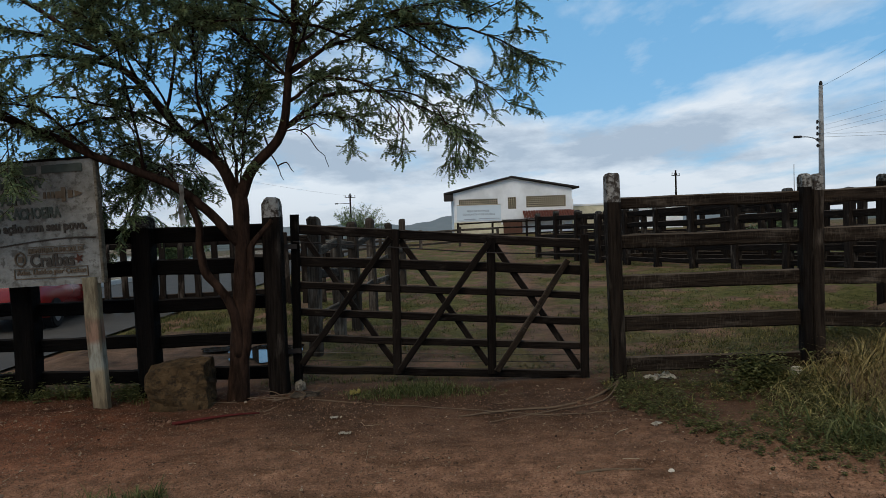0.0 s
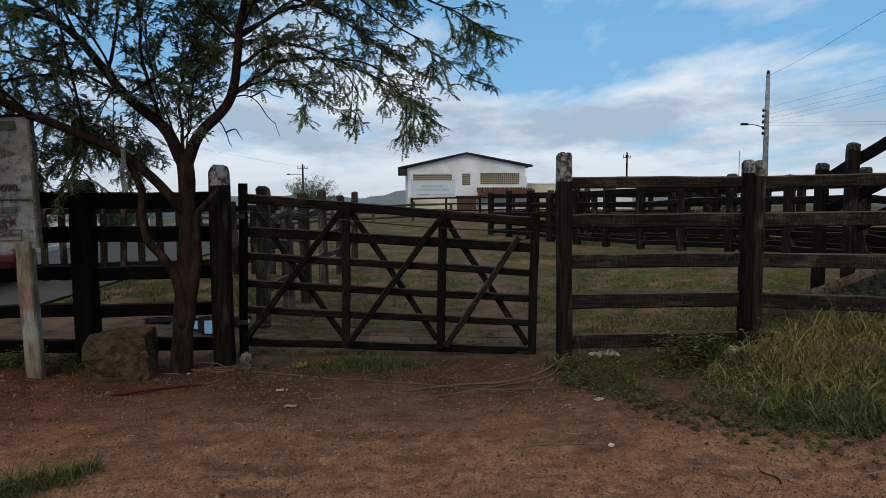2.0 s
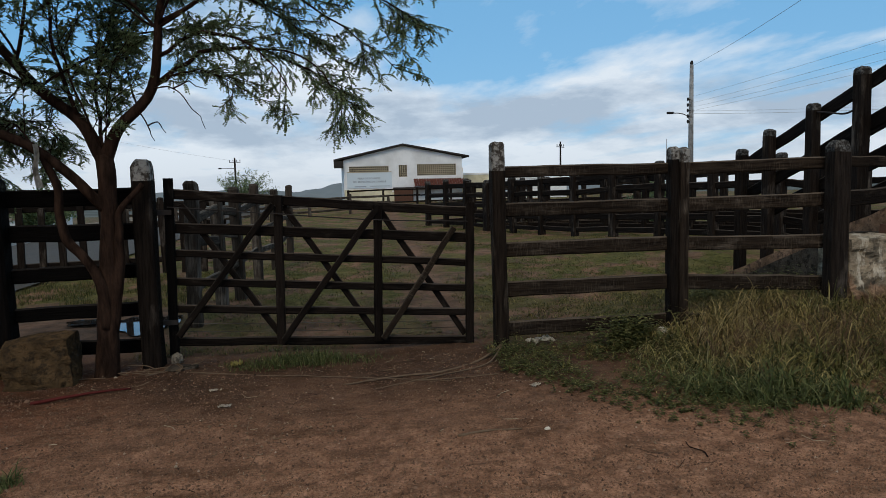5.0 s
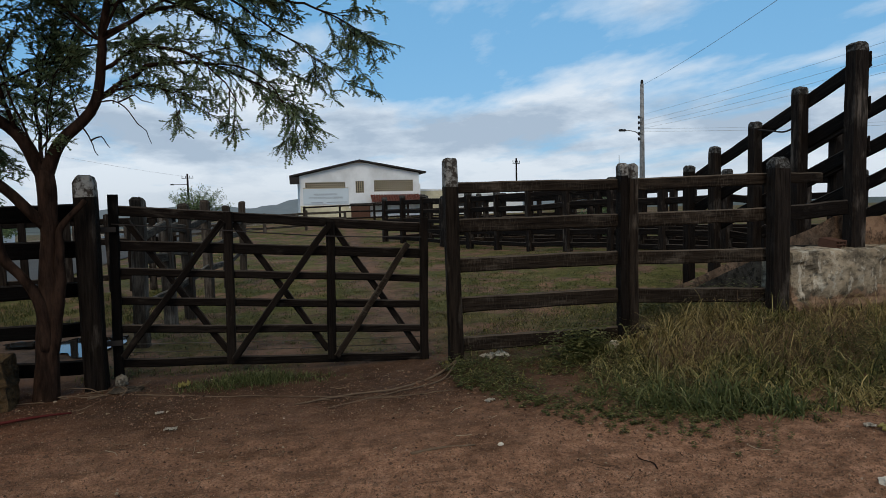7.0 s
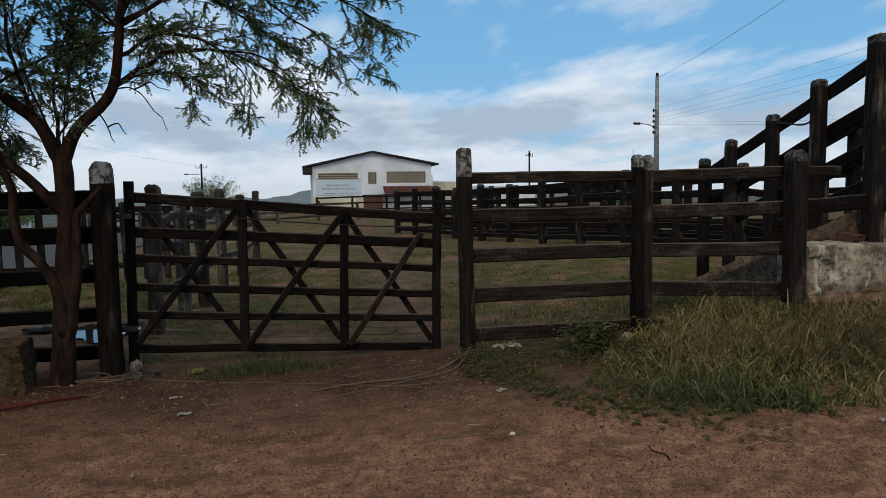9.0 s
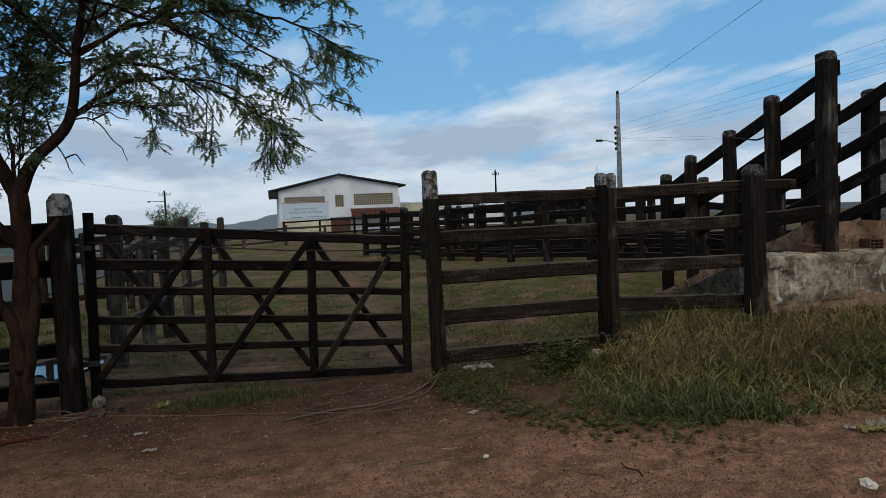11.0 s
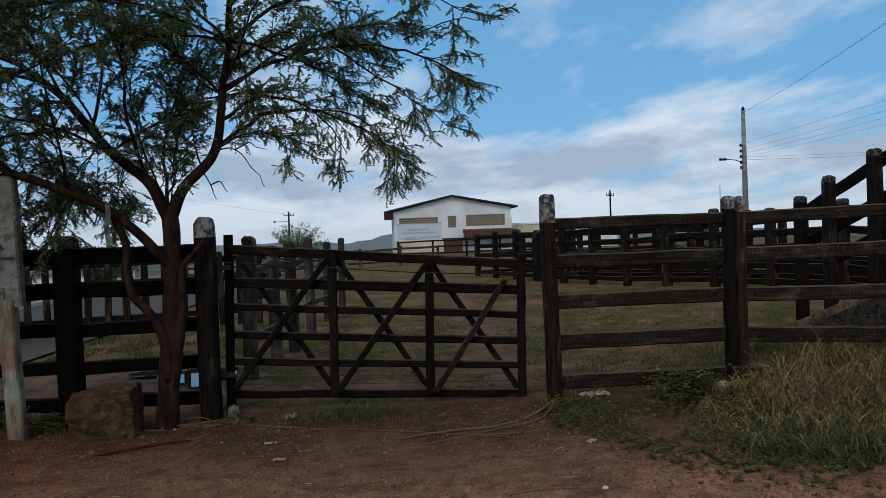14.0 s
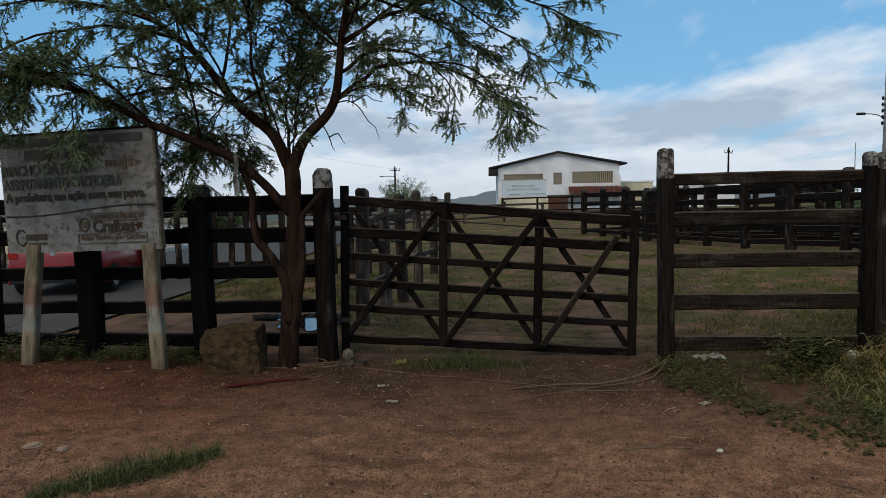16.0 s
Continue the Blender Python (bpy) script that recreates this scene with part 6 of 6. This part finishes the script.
def crumbs():
    """Loose grit and clods, finer than the stones."""
    rng = np.random.default_rng(8)
    n = 110000
    y = 2.4 + 3.5 * rng.random(n) ** 1.9 + 0.4 * rng.standard_normal(n)
    x = -0.75 * y - 0.6 + (2.2 * y + 1.8) * rng.random(n)
    keep = (x < 1.6) | (y < 4.1 - 0.3 * (x > 2.5))
    x, y = x[keep], y[keep]
    n = len(x)
    s = np.minimum(0.011, 0.0026 * (1 - rng.random(n)) ** -0.42)
    z = np.array([height(a, b) for a, b in zip(x, y)])
    a = rng.random(n) * 6.28
    pts = np.empty((n, 4, 3))
    for k in range(3):
        q = a + k * 2.094
        pts[:, k, 0], pts[:, k, 1], pts[:, k, 2] = x + s * np.cos(q), y + s * np.sin(q), z - 0.001
    pts[:, 3, 0], pts[:, 3, 1], pts[:, 3, 2] = x + s * 0.3 * np.cos(a * 3), y + s * 0.3 * np.sin(a * 3), z + s * 1.1
    base = np.arange(n)[:, None] * 4
    tri = np.concatenate([base + np.array(t) for t in ((0, 1, 3), (1, 2, 3), (2, 0, 3))])
    me = bpy.data.meshes.new("grit")
    me.from_pydata(pts.reshape(-1, 3).tolist(), [], tri.tolist())
    me.materials.append(grit_stuff)
    tagged(new("grit", me), "loose reddish grit and clods on the wheel track", "gravel", kind="stuff")


grit_stuff = leafy("red_grit", [(0.0, (0.075, 0.043, 0.028)), (0.5, (0.15, 0.086, 0.053)), (0.98, (0.25, 0.150, 0.094)), (1.0, (0.40, 0.31, 0.23))], 0.9, 0.0)
crumbs()
pebble_stuff = leafy("earth_crumb", [(0.0, (0.080, 0.045, 0.029)), (0.6, (0.14, 0.078, 0.048)), (0.985, (0.20, 0.120, 0.078)), (1.0, (0.34, 0.27, 0.20))], 0.9, 0.0)
pebbles()


def chaff():
    """Straws, twig ends and dead leaf scraps trodden into the earth."""
    rnd = random.Random(41)
    verts, faces = [], []
    for _ in range(5200):
        y = 2.9 + 3.1 * rnd.random() ** 0.8
        x = rnd.uniform(-0.75 * y - 0.4, 1.2 * y + 0.5)
        if x > 1.6 and y > verge_front(x) + 0.1:
            continue
        if noise.noise((x * 1.2, y * 1.6, 6.0)) + 0.35 * step(3.6, 5.2, y) < rnd.uniform(-0.2, 0.45):
            continue
        a, L, r = rnd.uniform(0, 6.28), min(0.16, 0.012 * rnd.paretovariate(1.3)), rnd.uniform(0.0011, 0.0030)
        if rnd.random() < 0.15:
            L, r = rnd.uniform(0.008, 0.02), rnd.uniform(0.004, 0.009)
        dx, dy, bend = math.cos(a), math.sin(a), rnd.uniform(-0.25, 0.25)
        k = len(verts)
        for i in range(3):
            u = i / 2 - 0.5
            px, py = x + dx * L * u - dy * L * bend * (1 - 4 * u * u), y + dy * L * u + dx * L * bend * (1 - 4 * u * u)
            z = height(px, py) + 0.003 + 0.010 * rnd.random() * (L > 0.05)
            verts += [(px - dy * r, py + dx * r, z), (px + dy * r, py - dx * r, z), (px, py, z + r * 1.3)]
        for i in (0, 3):
            faces += [(k + i + p, k + i + q, k + i + 3 + q, k + i + 3 + p) for p, q in ((0, 1), (1, 2), (2, 0))]
    me = bpy.data.meshes.new("chaff")
    me.from_pydata(verts, [], faces)
    me.materials.append(leafy("straw_and_leaf_scraps", [(0.0, (0.030, 0.018, 0.012)), (0.45, (0.070, 0.042, 0.026)), (0.8, (0.17, 0.115, 0.070)), (1.0, (0.36, 0.29, 0.20))], 0.9, 0.0))
    tagged(new("chaff", me), "dry straws, twig ends and leaf scraps on the earth", "debris", kind="stuff")


chaff()


def rag():
    bm = bmesh.new()
    rows = []
    for k in range(9):
        z = 2.06 - 0.36 * k / 8
        w = 0.016 + 0.016 * k / 8
        rows.append([bm.verts.new((-2.26 + s * w + 0.012 * math.sin(k * 0.9), 5.52 + 0.015 * math.sin(s * 2.5 + k * 0.6), z)) for s in (-1, -0.4, 0.3, 1)])
    for a, b in zip(rows, rows[1:]):
        for i in range(3):
            bm.faces.new((a[i], a[i + 1], b[i + 1], b[i]))
    bmesh.ops.solidify(bm, geom=bm.faces[:], thickness=0.004)
    ob = part("hanging_rag", bm, sign_face, None, "dirty cream cloth strip hanging from the tree limb", smooth=True)
    tagged(ob, category="cloth")


rag()


# ---- road, puddle ----
def road():
    verts, faces = [], []
    ys = [6.7 + 0.8 * i for i in range(90)]
    for y in ys:
        for x in (-11.0, -9.6, -8.2, -6.8, -5.6):
            verts.append((x, y, -0.055 + 0.0 + 0.03 * (1 - ((x + 8.3) / 2.7) ** 2)))
    for j in range(len(ys) - 1):
        for i in range(4):
            k = j * 5 + i
            faces.append((k, k + 1, k + 6, k + 5))
    me = bpy.data.meshes.new("road")
    me.from_pydata(verts, [], faces)
    me.materials.append(asphalt)
    tagged(new("road", me), "grey asphalt road running past the yard", "road", kind="structure")
    for x in (-11.2,):
        bm = bmesh.new()
        for j in range(60):
            y = 7.0 + 1.0 * j
            z = 0.0
            slab(bm, x, x + 0.16, y, y + 0.985, z - 0.2, z + 0.09, 0.015)
        me = mesh_of("kerb", bm, kerb_paint)
        tagged(new("kerb", me), "limewashed concrete kerb along the road", "kerb", kind="structure")
    bm = bmesh.new()
    for j in range(60):
        y = 7.0 + 1.0 * j
        z = 0.0
        slab(bm, -13.6, -11.2, y, y + 1.0, z - 0.2, z + 0.08)
    tagged(new("pavement", mesh_of("pavement", bm, concrete)), "narrow concrete pavement across the road", "pavement", kind="structure")


road()
wet = material("standing_water", (0.02, 0.018, 0.016), 0.03, lambda t: spots(t, 4.0, 2.0, kind="World"), 0.02, spec=0.5)


def puddle():
    for cx, cy, rx, ry, seed in ((-2.22, 8.0, 0.46, 0.55, 1), (-2.95, 8.35, 0.26, 0.20, 2)):
        bm = bmesh.new()
        ring = [bm.verts.new((cx + rx * math.cos(a) * (1 + 0.6 * noise.noise((math.cos(a) * 1.9, math.sin(a) * 1.5, seed))), cy + ry * math.sin(a) * (1 + 0.6 * noise.noise((math.sin(a) * 2.4, math.cos(a) * 2, seed))), 0.035)) for a in (2 * math.pi * k / 40 for k in range(40))]
        bm.faces.new(ring)
        ob = part("puddle", bm, wet, None, "shallow puddle reflecting the sky behind the fence")
        tagged(ob, category="water", kind="structure")


puddle()


# ---- red car ----
def car():
    red = material("red_car_paint", lambda t: mix(t, spots(t, 3.0, 3.0), (0.19, 0.010, 0.010), (0.23, 0.014, 0.012)), 0.25, spec=0.5)
    glass = material("dark_car_glass", (0.012, 0.014, 0.016), 0.05, spec=0.5)
    rubber = material("black_rubber", lambda t: mix(t, spots(t, 30.0, 3.0), (0.012, 0.012, 0.012), (0.025, 0.025, 0.025)), 0.9)
    steel = material("alloy_rim", (0.4, 0.4, 0.42), 0.4, metal=0.9)
    lamp = material("red_lamp_lens", (0.30, 0.01, 0.01), 0.2, spec=0.5)
    trim = material("black_plastic", (0.02, 0.02, 0.021), 0.6)
    c = empty("hatchback_car", (-7.75, 10.8, -0.05), "small red hatchback car on the road beyond the fence", "car", turn=12)
    base = c.matrix_basis

    def loft(sections, hw):
        bm = bmesh.new()
        rows = []
        for y, z0, z1, w in sections:
            ring = []
            for u, v in ((-1, 0), (-1.0, 0.55), (-0.93, 0.9), (-0.75, 1.0), (0, 1.02), (0.75, 1.0), (0.93, 0.9), (1.0, 0.55), (1, 0)):
                ring.append(bm.verts.new((u * w * hw, y, z0 + (z1 - z0) * v)))
            rows.append(ring)
        for a, b in zip(rows, rows[1:]):
            for i in range(8):
                bm.faces.new((a[i], a[i + 1], b[i + 1], b[i]))
            bm.faces.new((a[8], a[0], b[0], b[8]))
        bm.faces.new(rows[0][::-1])
        bm.faces.new(rows[-1])
        bmesh.ops.recalc_face_normals(bm, faces=bm.faces)
        return bm
    part("body", loft([(0.0, 0.34, 0.80, 0.90), (0.06, 0.26, 0.92, 0.97), (0.5, 0.22, 0.96, 1.0), (1.6, 0.2, 0.94, 1.0), (2.7, 0.2, 0.92, 1.0), (3.3, 0.22, 0.80, 0.98), (3.7, 0.28, 0.66, 0.88)], 0.82), red, c, "", base, True)
    part("cabin", loft([(0.10, 0.90, 0.95, 0.86), (0.28, 0.9, 1.36, 0.78), (0.6, 0.9, 1.46, 0.76), (1.5, 0.9, 1.48, 0.76), (2.1, 0.9, 1.38, 0.78), (2.75, 0.88, 0.95, 0.86)], 0.82), red, c, "", base, True)
    bm = bmesh.new()
    for q in (((-0.56, 0.155, 1.0), (0.56, 0.155, 1.0), (0.50, 0.265, 1.32), (-0.50, 0.265, 1.32)),):
        bm.faces.new([bm.verts.new(p) for p in q])
    bmesh.ops.solidify(bm, geom=bm.faces[:], thickness=0.02)
    for v in bm.verts:
        v.co.y -= 0.012
    part("rear_window", bm, glass, c, "", base)
    for s in (-1, 1):
        part("side_window", block(s * 0.665 - 0.015, s * 0.665 + 0.015, 0.5, 1.95, 1.0, 1.32, 0.01), glass, c, "", base)
        part("tail_lamp", block(s * 0.66 - 0.09, s * 0.66 + 0.09, -0.01, 0.08, 0.70, 0.95, 0.02), lamp, c, "red tail lamp", base)
        for y in (0.62, 3.0):
            bm = bmesh.new()
            bmesh.ops.create_cone(bm, cap_ends=True, segments=24, radius1=0.29, radius2=0.29, depth=0.18)
            bmesh.ops.bevel(bm, geom=[e for e in bm.edges if abs(e.verts[0].co.z - e.verts[1].co.z) < 1e-4], offset=0.03, segments=2, affect="EDGES")
            w = part("wheel", bm, rubber, c, "black tyre", base @ pose(s * 0.76, y, 0.29, 0, 90, 0))
            bm = bmesh.new()
            bmesh.ops.create_cone(bm, cap_ends=True, segments=20, radius1=0.18, radius2=0.16, depth=0.19)
            part("rim", bm, steel, w, "silver rim", base @ pose(s * 0.76, y, 0.29, 0, 90, 0))
    part("bumper", block(-0.78, 0.78, -0.06, 0.12, 0.34, 0.56, 0.03), red, c, "", base)
    part("number_plate", block(-0.2, 0.2, -0.072, -0.055, 0.42, 0.54, 0.004), litter_white, c, "plain pale number plate", base)
    part("badge", block(-0.05, 0.05, -0.006, 0.02, 0.76, 0.86, 0.01), steel, c, "round plain badge", base)
    part("exhaust_trim", block(-0.7, 0.7, -0.05, 0.1, 0.27, 0.335, 0.01), trim, c, "", base)


car()


# ---- poles and wires ----
def pole(place, h, r0, r1, mat, label):
    p = empty("utility_pole", (*place, height(*place)), label, "utility pole")
    z0 = height(*place)
    bm = bmesh.new()
    tube(bm, [(place[0], place[1], z0 - 0.3), (place[0], place[1], z0 + h * 0.5), (place[0], place[1], h)], [r0, (r0 + r1) / 2, r1], 10)
    part("shaft", bm, mat, p, smooth=True)
    return p


def crossarm(p, place, z, w, turn=0.0):
    m = pose(place[0], place[1], z, 0, 0, turn)
    part("crossarm", block(-w / 2, w / 2, -0.035, 0.035, -0.035, 0.035, 0.005), tarred, p, "", m)
    for k in (-0.46, -0.16, 0.16, 0.46):
        bm = bmesh.new()
        tube(bm, [(k * w, 0, 0.06), (k * w, 0, 0.14), (k * w, 0, 0.2), (k * w, 0, 0.26)], [0.02, 0.04, 0.03, 0.035], 8)
        part("insulator", bm, inside_dark, p, "", m)


def wire(a, b, sag, r, label="thin grey overhead power wire"):
    a, b = Vector(a), Vector(b)
    bm = bmesh.new()
    tube(bm, [a.lerp(b, k / 16) - Vector((0, 0, sag * 4 * (k / 16) * (1 - k / 16))) for k in range(17)], [r] * 17, 4)
    ob = part("overhead_wire", bm, wire_mat, None, label)
    tagged(ob, category="wire", group="overhead wires")


wire_mat = material("grey_cable", (0.34, 0.36, 0.38), 0.6)
p = pole((26.1, 45.0), 10.1, 0.22, 0.13, pole_concrete, "tall tapered concrete street pole with lamp arm")
bm = bmesh.new()
tube(bm, smooth_line([(26.0, 45, 6.2), (25.6, 44.9, 6.5), (25.0, 44.8, 6.62), (24.6, 44.8, 6.62)]), [0.035] * 16, 6)
part("lamp_arm", bm, pole_concrete, p)
part("lamp_head", block(24.1, 24.65, 44.7, 44.9, 6.56, 6.72, 0.04), inside_dark, p, "dark street lamp head")
for k in range(5):
    bm = bmesh.new()
    tube(bm, [(25.78, 44.9, 5.9 + 0.4 * k), (25.78, 44.9, 6.02 + 0.4 * k), (25.78, 44.9, 6.14 + 0.4 * k)], [0.05, 0.085, 0.05], 8)
    part("insulator", bm, inside_dark, p)
    part("bracket", block(25.76, 26.05, 44.88, 44.92, 6.0 + 0.4 * k, 6.04 + 0.4 * k), inside_dark, p)
bm = bmesh.new()
tube(bm, [(26.1, 45, 10.1), (26.1, 45, 10.25), (26.1, 45, 10.4)], [0.10, 0.12, 0.07], 8)
part("pole_cap", bm, inside_dark, p)
for z0, z1 in ((6.75, 6.6), (7.0, 7.0), (7.3, 7.4), (7.75, 7.95)):
    wire((25.8, 45, z0), (22.3, 6.0, z1), 0.25, 0.007)
wire((25.9, 45, 6.6), (60, 40, 7.6), 0.4, 0.014)
wire((25.9, 45, 6.8), (60, 40, 7.9), 0.4, 0.010)
wire((26.1, 45, 10.0), (13.5, 9.0, 8.3), 0.3, 0.010)
p = pole((21.35, 60.0), 5.7, 0.10, 0.07, tarred, "dark timber power pole behind the pens")
crossarm(p, (21.35, 60), 5.2, 1.3, 40)
p = pole((-10.55, 75.0), 5.35, 0.13, 0.09, tarred, "dark timber power pole with insulators and a lamp arm")
crossarm(p, (-10.55, 75), 4.9, 1.2)
part("lamp_arm", block(-12.0, -10.6, 74.97, 75.03, 4.2, 4.25), tarred, p)
part("lamp_head", block(-12.3, -11.95, 74.9, 75.1, 4.16, 4.3, 0.03), inside_dark, p)
wire((-10.9, 75, 5.1), (-30, 40, 9.5), 0.6, 0.009)
p = pole((27.9, 52.0), 5.3, 0.04, 0.025, pole_concrete, "thin pale mast behind the fence")


# ---- distant houses and shrub ----
def house(x, y, w, d, h, wall_mat, roof_mat, label):
    z = height(x, y) - 0.3
    b = empty("house", (x, y, z), label, "house")
    part("wall", block(x - w / 2, x + w / 2, y, y + d, z, z + h), wall_mat, b)
    bm = bmesh.new()
    o = 0.35
    v = [bm.verts.new(q) for q in ((x - w / 2 - o, y - o, z + h + 0.004), (x + w / 2 + o, y - o, z + h + 0.004), (x + w / 2 + o, y + d + o, z + h + 0.004), (x - w / 2 - o, y + d + o, z + h + 0.004), (x - w / 2 - o, y + d / 2, z + h + d * 0.16), (x + w / 2 + o, y + d / 2, z + h + d * 0.16))]
    for q in ((0, 1, 5, 4), (2, 3, 4, 5), (0, 4, 3), (1, 2, 5), (3, 2, 1, 0)):
        bm.faces.new([v[i] for i in q])
    part("roof", bm, roof_mat, b)
    part("door", block(x - 0.45, x + 0.45, y - 0.03, y + 0.02, z + 0.3, z + 2.3), inside_dark, b)
    for s in (-1, 1):
        part("window", block(x + s * w * 0.3 - 0.5, x + s * w * 0.3 + 0.5, y - 0.03, y + 0.02, z + 1.2, z + 2.2), inside_dark, b)


house(-24.0, 46.0, 8, 5, 2.5, whitewash, concrete, "small white house with grey roof across the road")
house(-33.0, 47.0, 7, 5, 2.5, cream, concrete, "small cream house with grey roof across the road")
house(-30.5, 66.0, 9, 5, 2.2, whitewash, concrete, "small white house far down the road")


def shrub(cx, cy, r, h, seed, label):
    rnd = random.Random(seed)
    z0 = height(cx, cy)
    t = empty("shrub", (cx, cy, z0), label, "shrub")
    tw = bmesh.new()
    verts, faces = [], []
    for k in range(34):
        a, e = rnd.uniform(0, 6.28), rnd.uniform(0.35, 1.4)
        tip = Vector((cx + r * math.cos(a) * math.cos(e), cy + r * math.sin(a) * math.cos(e), z0 + h * (0.35 + 0.65 * math.sin(e)) * rnd.uniform(0.7, 1.1)))
        line = smooth_line([Vector((cx, cy, z0 - 0.1)), Vector((cx, cy, z0 + h * 0.25)).lerp(tip, 0.35), tip], 4)
        tube(tw, line, [0.05 * (1 - 0.9 * j / 8) for j in range(len(line))], 4, False)
        for p in line[2:]:
            for _ in range(26):
                q = p + Vector((rnd.gauss(0, 0.16), rnd.gauss(0, 0.16), rnd.gauss(0, 0.12)))
                d = Vector((rnd.gauss(0, 1), rnd.gauss(0, 1), rnd.gauss(0, 1))).normalized()
                sd = d.orthogonal().normalized() * 0.03
                b = len(verts)
                verts.extend(((q - d * 0.09)[:], (q + sd)[:], (q + d * 0.09)[:], (q - sd)[:]))
                faces.append((b, b + 1, b + 2, b + 3))
    part("stem", tw, bark, t)
    me = bpy.data.meshes.new("foliage")
    me.from_pydata(verts, [], faces)
    me.materials.append(tree_leaf)
    tagged(part("foliage", me, None, t), kind="stuff")


shrub(-7.3, 56.0, 2.8, 3.5, 3, "spiky green shrub below the power pole")
shrub(-12.5, 30.0, 1.6, 1.9, 4, "green shrub across the road")
shrub(12.8, 24.0, 1.3, 1.6, 5, "dark green shrub among the cattle pens")
